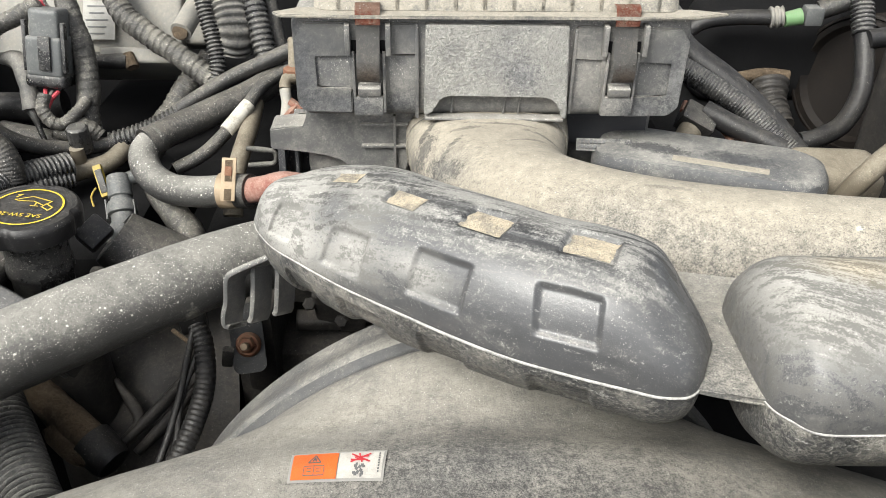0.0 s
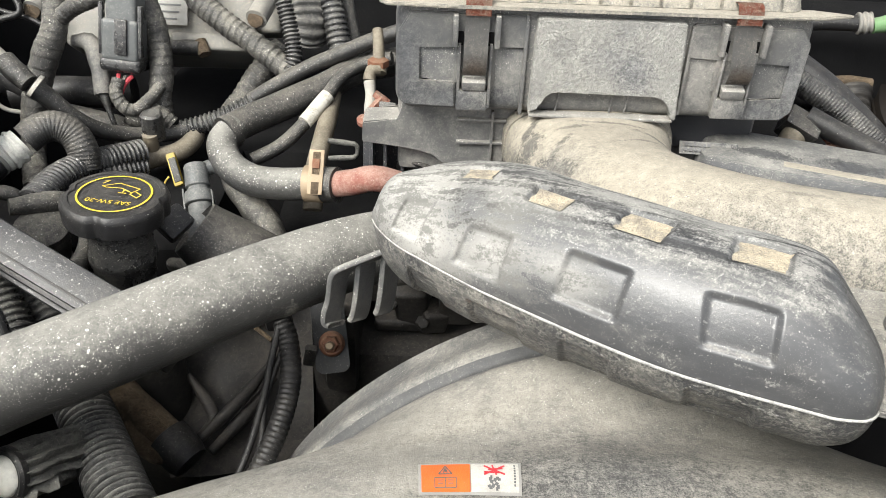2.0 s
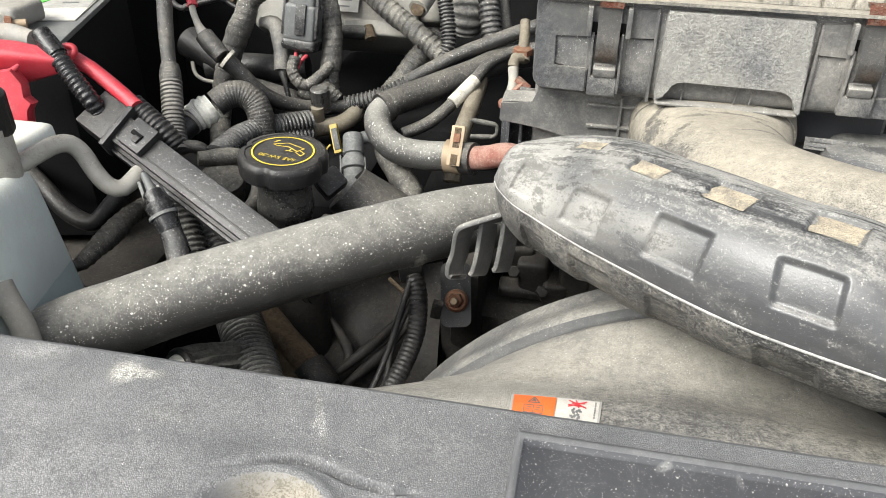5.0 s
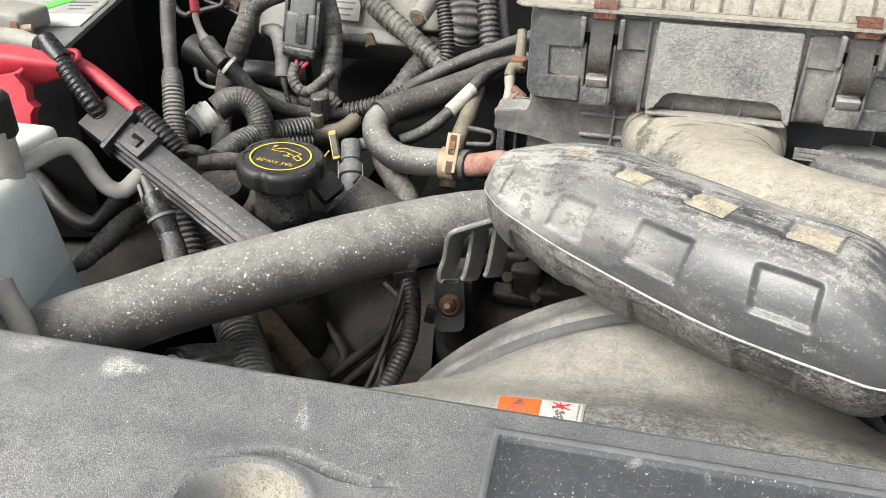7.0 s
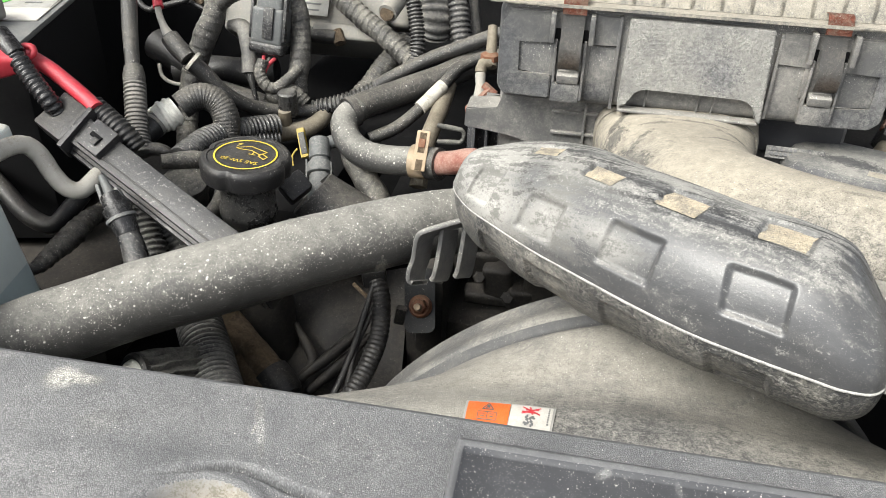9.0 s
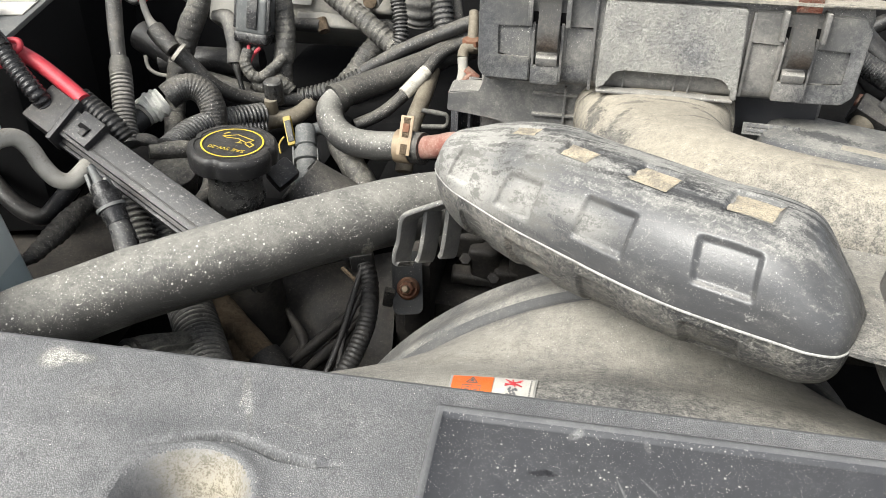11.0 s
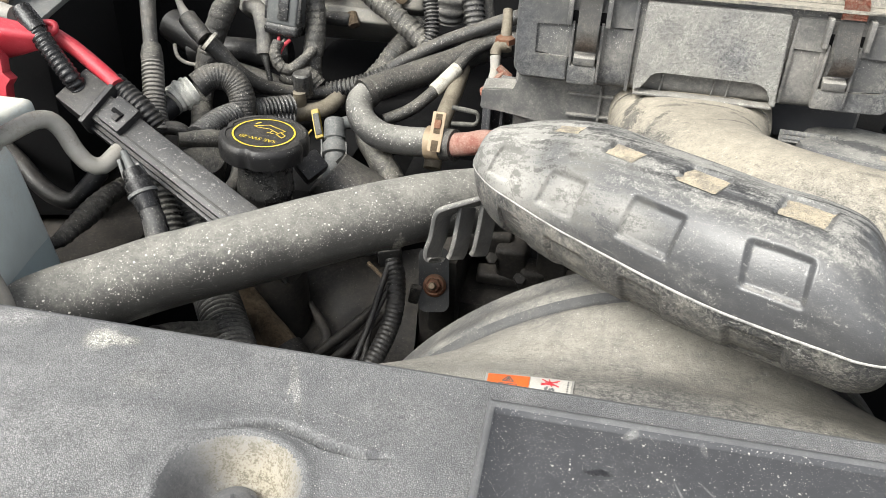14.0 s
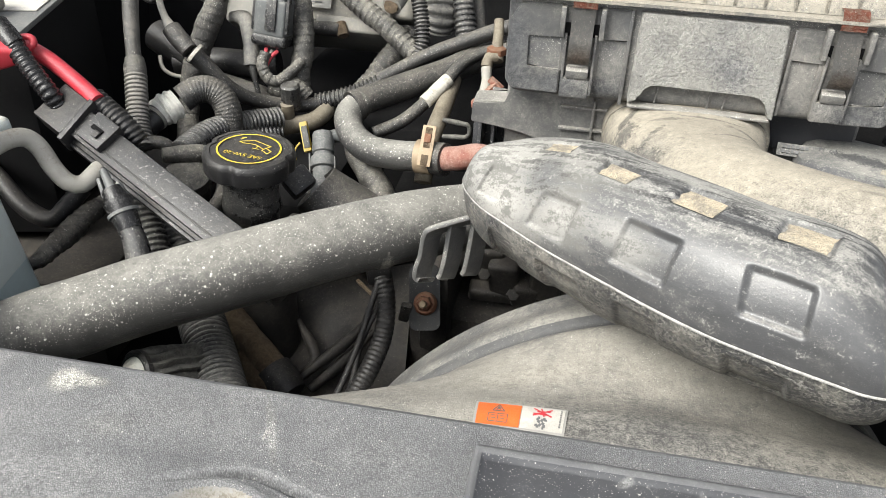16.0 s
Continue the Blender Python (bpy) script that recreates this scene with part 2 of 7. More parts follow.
RESON_MARKS = [((-0.092, 0.428, 1.07), (0.085, 0.080, 0.09), -0.6, (0.30, 0.292, 0.267), 0.60, 2.3, 0.4), ((-0.035, 0.425, 1.085), (0.085, 0.050, 0.06), -0.5, (0.29, 0.282, 0.257), 0.60, 2.3, 0.4), ((0.015, 0.400, 1.09), (0.085, 0.026, 0.05), -0.6, (0.27, 0.262, 0.24), 0.62, 1.7, 0.7), ((0.078, 0.360, 1.09), (0.090, 0.028, 0.05), -0.42, (0.245, 0.240, 0.225), 0.72, 1.6, 0.7),
               ((0.035, 0.345, 1.09), (0.060, 0.012, 0.04), -0.50, (0.23, 0.226, 0.214), 0.6, 1.7, 0.6), ((-0.080, 0.394, 1.055), (0.042, 0.016, 0.03), -0.8, (0.30, 0.292, 0.268), 0.8, 1.5, 0.6), ((-0.045, 0.370, 1.062), (0.034, 0.014, 0.03), -0.6, (0.28, 0.272, 0.25), 0.75, 1.6, 0.6), ((-0.012, 0.346, 1.062), (0.034, 0.007, 0.03), -0.62, (0.28, 0.272, 0.25), 0.7, 1.5, 0.5),
               ((0.044, 0.338, 1.09), (0.050, 0.0085, 0.05), -0.50, (0.030, 0.031, 0.034), 0.85, 1.3, 0.4), ((0.012, 0.368, 1.09), (0.048, 0.0100, 0.05), -0.58, (0.034, 0.035, 0.038), 0.75, 1.4, 0.4), ((0.116, 0.315, 1.08), (0.026, 0.012, 0.04), -0.4, (0.032, 0.033, 0.036), 0.80, 1.2, 0.5), ((-0.022, 0.408, 1.085), (0.034, 0.010, 0.04), -0.55, (0.036, 0.037, 0.040), 0.7, 1.5, 0.4), ((-0.055, 0.398, 1.075), (0.014, 0.020, 0.04), 0.1, (0.045, 0.046, 0.049), 0.6, 1.6, 0.6),
               ((0.106, 0.334, 1.085), (0.030, 0.0014, 0.03), -0.25, (0.02, 0.02, 0.022), 0.75, 1.0), ((0.110, 0.325, 1.085), (0.028, 0.0013, 0.03), -0.30, (0.02, 0.02, 0.022), 0.75, 1.0), ((0.100, 0.343, 1.085), (0.024, 0.0012, 0.03), -0.35, (0.02, 0.02, 0.022), 0.7, 1.0)]
RESON_MARKS += [((0.185, 0.305, 1.085), (0.060, 0.075, 0.06), 0.2, (0.30, 0.290, 0.262), 0.75, 1.8, 0.6), ((0.214, 0.322, 1.085), (0.034, 0.022, 0.04), -0.3, (0.36, 0.315, 0.235), 0.8, 1.3, 0.6), ((0.20, 0.345, 1.08), (0.030, 0.006, 0.03), -0.2, (0.035, 0.036, 0.04), 0.8, 1.3, 0.4)]
for i in range(12):
    RESON_MARKS.append(((-0.090 + 0.012 * i, 0.452 - 0.0035 * i + 0.006 * (i % 3), 1.08), (0.026 + 0.004 * (i % 2), 0.0014 + 0.0005 * (i % 3), 0.03), -0.15 - 0.05 * i, (0.045, 0.045, 0.047) if i % 2 else (0.40, 0.39, 0.355), 0.6, 1.3))
m_reson = dusty("scuffed_black_plastic", (0.056, 0.0565, 0.058), (0.262, 0.254, 0.232), 0.12, 0.52, 0.33, 0.45, 0.27, 17, worn=(0.42, 0.72), scratches=0.3, fine=0.62, spec=0.5, bump=0.14, marks=RESON_MARKS, pit=0.75, peak=0.75, grain=800, streak=(0.5, 0.36), lying=(0.62, 1.0))
m_reslow = dusty("mud_splashed_plastic", (0.046, 0.0465, 0.047), (0.25, 0.238, 0.208), 0.55, 0.05, 0.42, 0.9, 0.34, 34, worn=(0.40, 0.64), scratches=0.6, fine=0.6, bump=0.8, crust=0.6, crust_scale=420, pit=0.6, peak=0.6, grain=900, streak=(0.9, 0.25))
TUBE_MARKS = [((0.160, 0.395, 1.067), (0.0042, 0.0036, 0.01), 0.3, (0.05, 0.047, 0.042), 0.95, 0.5), ((0.128, 0.412, 1.062), (0.0028, 0.0028, 0.01), 0.3, (0.07, 0.065, 0.055), 0.8, 0.6), ((0.205, 0.388, 1.066), (0.0026, 0.0024, 0.01), 0.3, (0.07, 0.065, 0.055), 0.8, 0.6), ((0.255, 0.395, 1.064), (0.0035, 0.0025, 0.01), 0.3, (0.5, 0.47, 0.4), 0.8, 0.6),
              ((0.000, 0.590, 1.03), (0.020, 0.004, 0.03), 1.0, (0.06, 0.058, 0.055), 0.7, 1.7), ((0.030, 0.577, 1.04), (0.018, 0.0028, 0.03), 0.2, (0.10, 0.095, 0.085), 0.6, 1.7), ((0.090, 0.568, 1.045), (0.016, 0.0032, 0.03), -0.5, (0.08, 0.076, 0.07), 0.6, 1.7), ((0.015, 0.548, 1.035), (0.020, 0.003, 0.03), 0.9, (0.09, 0.086, 0.08), 0.6, 1.7), ((-0.004, 0.567, 1.035), (0.018, 0.010, 0.03), 1.2, (0.07, 0.068, 0.065), 0.75, 1.4), ((0.010, 0.530, 1.035), (0.022, 0.007, 0.03), -0.9, (0.08, 0.076, 0.07), 0.65, 1.5), ((0.075, 0.545, 1.045), (0.020, 0.003, 0.03), 0.2, (0.12, 0.11, 0.10), 0.6, 1.5), ((0.060, 0.585, 1.045), (0.030, 0.0025, 0.03), -0.1, (0.12, 0.11, 0.10), 0.6, 1.5)]
TUBE_MARKS += [((0.20, 0.376, 1.055), (0.15, 0.034, 0.05), -0.15, (0.15, 0.148, 0.142), 0.6, 1.3, 1.0), ((0.125, 0.418, 1.045), (0.08, 0.026, 0.05), -0.5, (0.15, 0.148, 0.14), 0.55, 1.3, 1.0), ((0.015, 0.525, 1.03), (0.030, 0.040, 0.04), 0.5, (0.13, 0.128, 0.12), 0.55, 1.4, 0.9), ((0.30, 0.38, 1.055), (0.08, 0.02, 0.04), -0.1, (0.17, 0.165, 0.15), 0.4, 1.8, 1.0), ((0.150, 0.440, 1.065), (0.018, 0.0025, 0.02), -0.3, (0.13, 0.125, 0.115), 0.4, 1.8, 0.5)]
m_tube = dusty("dust_coated_plastic", (0.080, 0.079, 0.076), (0.345, 0.311, 0.248), 0.52, 0.44, 0.6, 0.55, 0.36, 16, worn=(0.18, 0.58), fine=0.6, bump=0.8, marks=TUBE_MARKS, crust=0.12, crust_scale=420, grain=1000, pit=0.55, peak=0.45)
AIRBOX_MARKS = [((-0.099, 0.603, 1.080), (0.016, 0.04, 0.045), 0.0, (0.075, 0.078, 0.085), 0.65, 1.3, 0.5), ((-0.070, 0.603, 1.052), (0.050, 0.04, 0.014), 0.0, (0.064, 0.067, 0.073), 0.65, 1.3, 0.5), ((0.198, 0.603, 1.070), (0.014, 0.04, 0.045), 0.0, (0.085, 0.089, 0.097), 0.6, 1.3, 0.5), ((0.175, 0.603, 1.049), (0.034, 0.04, 0.013), 0.0, (0.062, 0.065, 0.071), 0.65, 1.3, 0.5), ((-0.020, 0.603, 1.052), (0.018, 0.04, 0.012), 0.0, (0.070, 0.072, 0.078), 0.5, 1.4, 0.6)]
m_airbox = dusty("grey_dusty_plastic", (0.060, 0.062, 0.065), (0.335, 0.318, 0.282), 0.66, 0.38, 0.40, 1.15, 0.40, 12, worn=(0.28, 0.72), fine=0.28, bump=0.45, crust=0.12, crust_scale=320, pit=0.25, peak=0.3, marks=AIRBOX_MARKS)
m_airtop = dusty("thick_dust_plastic", (0.10, 0.10, 0.095), (0.31, 0.285, 0.235), 0.6, 0.38, 0.6, 0.4, 0.5, 28, worn=(0.15, 0.55), fine=0.8, bump=0.7, crust=0.3)
m_hose = dusty("speckled_rubber", (0.032, 0.032, 0.032), (0.305, 0.295, 0.262), 0.22, 0.50, 0.42, 1.25, 0.75, 11, worn=(0.3, 0.7), fine=0.35, bump=0.4, scratches=0.2, pit=0.3, peak=0.25)
m_rubber = dusty("old_black_rubber", (0.018, 0.018, 0.018), (0.165, 0.152, 0.130), 0.30, 0.36, 0.36, 0.8, 0.45, 34, worn=(0.34, 0.70), fine=0.6, bump=0.5, spec=0.5)
m_loom = dusty("ribbed_loom_plastic", (0.017, 0.017, 0.018), (0.200, 0.192, 0.170), 0.30, 0.26, 0.25, 0.9, 0.45, 46, worn=(0.36, 0.70), fine=0.6, bump=0.45, spec=0.6, pit=0.5)
CHALK = (0.50, 0.49, 0.44)
SHIELD_MARKS = [((-0.2395, 0.1805, 1.066), (0.0085, 0.0085, 0.02), 0.1, (0.47, 0.46, 0.41), 0.95, 0.9), ((-0.232, 0.1810, 1.066), (0.012, 0.0040, 0.02), 0.1, (0.45, 0.44, 0.39), 0.8, 1.0),
                ((-0.146, 0.171, 1.066), (0.0022, 0.020, 0.02), 0.40, (0.40, 0.395, 0.37), 0.7, 1.3), ((-0.1475, 0.168, 1.066), (0.0007, 0.0035, 0.02), 0.1, CHALK, 0.7, 0.8),
                ((-0.105, 0.142, 1.066), (0.0035, 0.0030, 0.02), 0.4, (0.045, 0.046, 0.05), 0.7, 1.0), ((-0.21, 0.160, 1.066), (0.012, 0.008, 0.02), 0.2, (0.30, 0.29, 0.26), 0.25, 1.6), ((-0.285, 0.185, 1.066), (0.02, 0.008, 0.02), 0.2, (0.36, 0.355, 0.34), 0.5, 1.5),
                ((-0.121, 0.158, 1.066), (0.009, 0.0006, 0.02), -0.25, CHALK, 0.35, 1.4), ((-0.135, 0.085, 1.066), (0.0006, 0.012, 0.02), 0.3, CHALK, 0.6, 1.2)]
# the wide left patch lightens for dust film and for sky sheen painted in
SHIELD_MARKS += [((-0.27, 0.11, 1.066), (0.13, 0.075, 0.05), 0.1, (0.31, 0.308, 0.30), 0.5, 0.8, 1.0), ((-0.20, 0.172, 1.066), (0.05, 0.014, 0.02), 0.0, (0.29, 0.287, 0.28), 0.4, 1.2, 1.0), ((-0.10, 0.165, 1.066), (0.035, 0.016, 0.02), 0.0, (0.26, 0.257, 0.25), 0.4, 1.4, 1.0), ((-0.175, 0.150, 1.066), (0.05, 0.008, 0.02), 0.15, (0.07, 0.071, 0.074), 0.4, 1.0, 1.0)]
m_shield = dusty("pebbled_shield_plastic", (0.104, 0.106, 0.110), (0.330, 0.326, 0.316), 0.42, 0.18, 0.42, 0.9, 0.26, 8, bump=0.34, leather=0.8, worn=(0.32, 0.76), fine=0.16, cells=1200, marks=SHIELD_MARKS, pit=0.1, peak=0.1)
DISH_MARKS = [((-0.139, 0.121, 1.055), (0.014, 0.022, 0.03), 0.3, (0.33, 0.295, 0.22), 0.8, 1.4, 0.7), ((-0.150, 0.134, 1.055), (0.024, 0.011, 0.03), 0.0, (0.32, 0.285, 0.215), 0.75, 1.5, 0.7), ((-0.150, 0.110, 1.05), (0.012, 0.012, 0.02), 0.2, (0.24, 0.22, 0.175), 0.6, 1.2, 0.6)]
m_dish = dusty("smooth_dish_plastic", (0.10, 0.101, 0.104), (0.28, 0.275, 0.26), 0.5, 0.12, 0.42, 0.3, 0.26, 20, bump=0.3, fine=0.3, marks=DISH_MARKS, pit=0.1, peak=0.1)
m_edge = dusty("rubbed_edge_plastic", (0.080, 0.081, 0.084), (0.22, 0.218, 0.212), 0.35, 0.10, 0.36, 0.3, 0.26, 20, bump=0.2, fine=0.3, pit=0.1, peak=0.1)
BADGE_MARKS = [((-0.008, 0.1715, 1.067), (0.0040, 0.0022, 0.02), 0.6, (0.26, 0.26, 0.25), 0.5, 1.4), ((0.020, 0.170, 1.067), (0.0016, 0.0040, 0.02), 0.2, (0.2, 0.2, 0.195), 0.3, 1.2), ((-0.02, 0.150, 1.067), (0.006, 0.002, 0.02), 0.1, (0.012, 0.012, 0.014), 0.8, 1.0), ((0.010, 0.146, 1.067), (0.0006, 0.008, 0.02), 0.35, (0.26, 0.26, 0.25), 0.4, 1.2), ((0.020, 0.150, 1.067), (0.0005, 0.006, 0.02), 0.7, (0.26, 0.26, 0.25), 0.4, 1.2)]
m_badge = dusty("smooth_dark_panel", (0.036, 0.037, 0.041), (0.24, 0.24, 0.235), 0.25, 0.12, 0.34, 0.8, 0.42, 10, bump=0.12, worn=(0.42, 0.8), fine=0.3, marks=BADGE_MARKS)
m_black = dusty("grimy_black_plastic", (0.010, 0.010, 0.011), (0.105, 0.097, 0.084), 0.24, 0.22, 0.36, 0.35, 0.5, 30, spec=0.4, fine=0.5)
m_dark = dusty("greasy_dark_metal", (0.018, 0.0175, 0.017), (0.085, 0.074, 0.062), 0.4, 0.16, 0.5, 0.2, 0.6, 26, spec=0.3, fine=0.4, crust=0.3, crust_scale=200)
# near-black colour that stands in for the deep shade of the bay
m_void = dusty("deep_bay_shade", (0.010, 0.010, 0.0105), (0.020, 0.019, 0.018), 0.3, 0.1, 0.9, 0.0, 1, 10, spec=0.06)
m_alu = dusty("dull_cast_aluminium", (0.20, 0.195, 0.18), (0.29, 0.27, 0.23), 0.5, 0.3, 0.6, 0.3, 0.7, 30, metal=0.1)
m_rust = dusty("rusted_steel", (0.12, 0.046, 0.027), (0.18, 0.115, 0.075), 0.6, 0.25, 0.8, 0, 1, 60, rust=0.5)
m_redpaint = dusty("flaking_red_primer", (0.20, 0.060, 0.036), (0.25, 0.165, 0.125), 0.7, 0.30, 0.8, 0.5, 0.6, 110, worn=(0.35, 0.65), fine=0.8, bump=0.8, crust=0.4, crust_scale=300)
m_zinc = dusty("tarnished_spring_steel", (0.30, 0.225, 0.145), (0.32, 0.26, 0.19), 0.5, 0.2, 0.5, 0.2, 0.6, 60, metal=0.3)
m_brownpipe = dusty("brown_stained_steel", (0.060, 0.042, 0.026), (0.16, 0.118, 0.075), 0.5, 0.25, 0.7, 0, 1, 60, crust=0.5, crust_scale=160, bump=0.9, relief=0.003, fine=0.4)
m_yellow = dusty("yellow_print", (0.62, 0.46, 0.03), (0.45, 0.40, 0.25), 0.3, 0.05, 0.5, patch=80)
m_airpanel = dusty("rough_dusted_panel", (0.105, 0.107, 0.112), (0.335, 0.327, 0.298), 0.85, 0.25, 0.5, 0.8, 0.5, 40, worn=(0.1, 0.5), bump=1.0, relief=0.0020, fine=0.4, crust=0.6, crust_scale=430, pit=0.2, marks=[((0.060, 0.60, 1.090), (0.030, 0.05, 0.020), 0.0, (0.145, 0.148, 0.160), 0.35, 1.5, 0.5), ((0.075, 0.60, 1.078), (0.018, 0.05, 0.018), 0.0, (0.145, 0.148, 0.160), 0.55, 1.5, 0.5), ((0.062, 0.60, 1.112), (0.012, 0.05, 0.012), 0.0, (0.145, 0.148, 0.160), 0.3, 1.4, 0.5), ((0.018, 0.60, 1.098), (0.012, 0.05, 0.012), 0.0, (0.11, 0.112, 0.12), 0.2, 1.4)])
m_strap = dusty("latch_spring_steel", (0.115, 0.114, 0.110), (0.235, 0.212, 0.185), 0.45, 0.3, 0.45, 0.5, 0.5, 40, metal=0.0, marks=[((x, 0.597, 1.078), (0.016, 0.03, 0.013), 0.0, (0.14, 0.088, 0.052), 0.5, 1.7, 0.6) for x in (-0.0465, 0.1545)])
m_red = dusty("red_cable_plastic", (0.40, 0.026, 0.040), (0.46, 0.135, 0.145), 0.35, 0.14, 0.38, 0.15, 0.6, 34, fine=0.4)
m_tape = dusty("old_cloth_tape", (0.026, 0.025, 0.024), (0.215, 0.202, 0.170), 0.42, 0.32, 0.40, 0.95, 0.45, 40, worn=(0.34, 0.70), bump=0.8, crust=0.25, crust_scale=420, spec=0.5)
m_greytape = dusty("weathered_grey_tape", (0.040, 0.040, 0.038), (0.215, 0.208, 0.182), 0.6, 0.30, 0.6, 0.3, 0.5, 40, bump=0.7, fine=0.4)
m_ribblack = dusty("satin_ribbed_rubber", (0.022, 0.022, 0.023), (0.20, 0.195, 0.178), 0.42, 0.28, 0.28, 0.4, 0.5, 40, fine=0.4, bump=0.3)
m_freshwhite = dusty("off_white_coupling_plastic", (0.74, 0.73, 0.66), (0.40, 0.37, 0.30), 0.22, 0.0, 0.5, 0.2, 0.6, 90, fine=0.7, bump=0.8)
m_pinkpipe = dusty("dusted_red_pipe_paint", (0.20, 0.068, 0.048), (0.33, 0.215, 0.175), 0.7, 0.34, 0.7, 0.4, 0.5, 60, fine=0.6, bump=0.8, crust=0.3)
m_plate = dusty("black_painted_steel", (0.006, 0.007, 0.008), (0.040, 0.038, 0.034), 0.3, 0.12, 0.4, 0.3, 0.5, 40, spec=0.35)
m_pulley = dusty("sooty_rusted_pulley", (0.0075, 0.006, 0.005), (0.028, 0.020, 0.014), 0.3, 0.12, 0.55, 0, 1, 30, spec=0.25)
m_duct = dusty("dust_greyed_plastic", (0.060, 0.062, 0.066), (0.275, 0.266, 0.240), 0.50, 0.30, 0.45, 0.6, 0.36, 20, worn=(0.34, 0.66), fine=0.55, bump=0.5, lying=(0.5, 1.0), marks=[((0.19, 0.60, 1.015), (0.03, 0.010, 0.03), -0.4, (0.04, 0.041, 0.045), 0.8, 1.4), ((0.255, 0.575, 1.015), (0.03, 0.012, 0.03), -0.4, (0.05, 0.051, 0.055), 0.7, 1.5)])
m_tankfull = dusty("tank_plastic_over_coolant", (0.42, 0.51, 0.52), (0.40, 0.42, 0.40), 0.25, 0.1, 0.32, 0.1, 0.6, 10)
m_tan = dusty("tan_nylon_line", (0.11, 0.092, 0.066), (0.22, 0.195, 0.15), 0.4, 0.4, 0.55, 0.2, 0.6, 34)
m_white = dusty("aged_white_plastic", (0.52, 0.50, 0.44), (0.24, 0.22, 0.18), 0.5, 0.2, 0.5, 0.2, 0.6, 70, fine=0.8)
m_paper = dusty("off_white_label", (0.52, 0.50, 0.45), (0.36, 0.345, 0.31), 0.5, 0.05, 0.5, patch=40)
m_oldlabel = dusty("greyed_paper", (0.34, 0.335, 0.31), (0.26, 0.25, 0.22), 0.6, 0.1, 0.6, patch=60)
m_dipyellow = dusty("dirty_yellow_plastic", (0.50, 0.36, 0.03), (0.30, 0.24, 0.12), 0.6, 0.2, 0.5, patch=70, fine=0.7)
m_ink = dusty("grey_ink", (0.12, 0.12, 0.12), (0.22, 0.22, 0.22), 0.2, 0.0, 0.6)
m_tank = dusty("milky_tank_plastic", (0.60, 0.66, 0.64), (0.48, 0.46, 0.40), 0.20, 0.5, 0.35, 0.1, 0.6, 8)
m_greytube = dusty("grey_line_plastic", (0.25, 0.245, 0.225), (0.32, 0.295, 0.25), 0.5, 0.4, 0.5, 0.3, 0.6, 40)
m_palepipe = dusty("stained_pale_pipe", (0.36, 0.345, 0.305), (0.125, 0.108, 0.08), 0.5, 0.1, 0.45, 0.3, 0.45, 30, worn=(0.40, 0.70), fine=0.6, pit=0.3)
m_orange = dusty("orange_print", (0.72, 0.135, 0.03), (0.55, 0.38, 0.28), 0.15, 0.0, 0.4, patch=40)
m_redink = dusty("red_print", (0.50, 0.04, 0.05), (0.5, 0.3, 0.3), 0.1, 0.0, 0.4)
m_green = dusty("green_print", (0.10, 0.50, 0.06), (0.4, 0.5, 0.35), 0.1, 0.05, 0.4)
m_greencap = dusty("pale_green_cap", (0.12, 0.24, 0.10), (0.22, 0.24, 0.18), 0.3, 0.1, 0.5)
m_greyplug = dusty("grey_connector_plastic", (0.085, 0.09, 0.09), (0.22, 0.215, 0.20), 0.35, 0.3, 0.36, 0.35, 0.55, 44)
m_greyloom = dusty("grey_ribbed_plastic", (0.085, 0.085, 0.082), (0.27, 0.255, 0.225), 0.45, 0.4, 0.45, 0.25, 0.6, 34)
m_rail = dusty("scuffed_duct_plastic", (0.018, 0.018, 0.019), (0.105, 0.10, 0.09), 0.34, 0.12, 0.34, 0.6, 0.45, 30, worn=(0.36, 0.72), scratches=0.45, fine=0.5, spec=0.5)
m_gloss = dusty("glossy_black_plastic", (0.010, 0.010, 0.011), (0.13, 0.125, 0.115), 0.2, 0.12, 0.2, 0.2, 0.55, 40)
m_silt = dusty("tan_silt", (0.165, 0.150, 0.125), (0.41, 0.352, 0.255), 0.6, 0.25, 0.9, 0, 1, 90, worn=(0.38, 0.62), fine=0.5, bump=0.8, crust=0.3, pit=0.5)


# ---- helpers for meshes ----
def mesh_of(name, bm, material, smooth=True, angle=40):
    me = bpy.data.meshes.new(name)
    bm.normal_update()
    for f in bm.faces:
        f.smooth = smooth
    if smooth:
        lim = radians(angle)
        for e in bm.edges:
            if len(e.link_faces) == 2 and e.calc_face_angle(0.0) > lim:
                e.smooth = False
    bm.to_mesh(me)
    bm.free()
    me.materials.append(material)
    return me


def part(name, bm, material, parent=None, label="", smooth=True, angle=40):
    """One mesh object, under a thing or a part."""
    ob = new(name, mesh_of(name, bm, material, smooth, angle))
    if parent is not None:
        ob.parent = parent
    if label:
        tagged(ob, label)
    return ob


def thing(name, label, category, group="", kind=""):
    return tagged(new(name), label, category, group, kind)


def spline(points, step):
    """A smooth line through the points, in steps of about that length."""
    p = [Vector(q) for q in points]
    p = [2 * p[0] - p[1]] + p + [2 * p[-1] - p[-2]]
    out = []
    for i in range(1, len(p) - 2):
        a, b, c, d = p[i - 1:i + 3]
        n = max(2, int(math.ceil((c - b).length / step)))
        for k in range(n):
            t = k / n
            out.append(0.5 * ((2 * b) + (c - a) * t + (2 * a - 5 * b + 4 * c - d) * t * t + (3 * b - a - 3 * c + d) * t ** 3))
    out.append(p[-2])
    return out


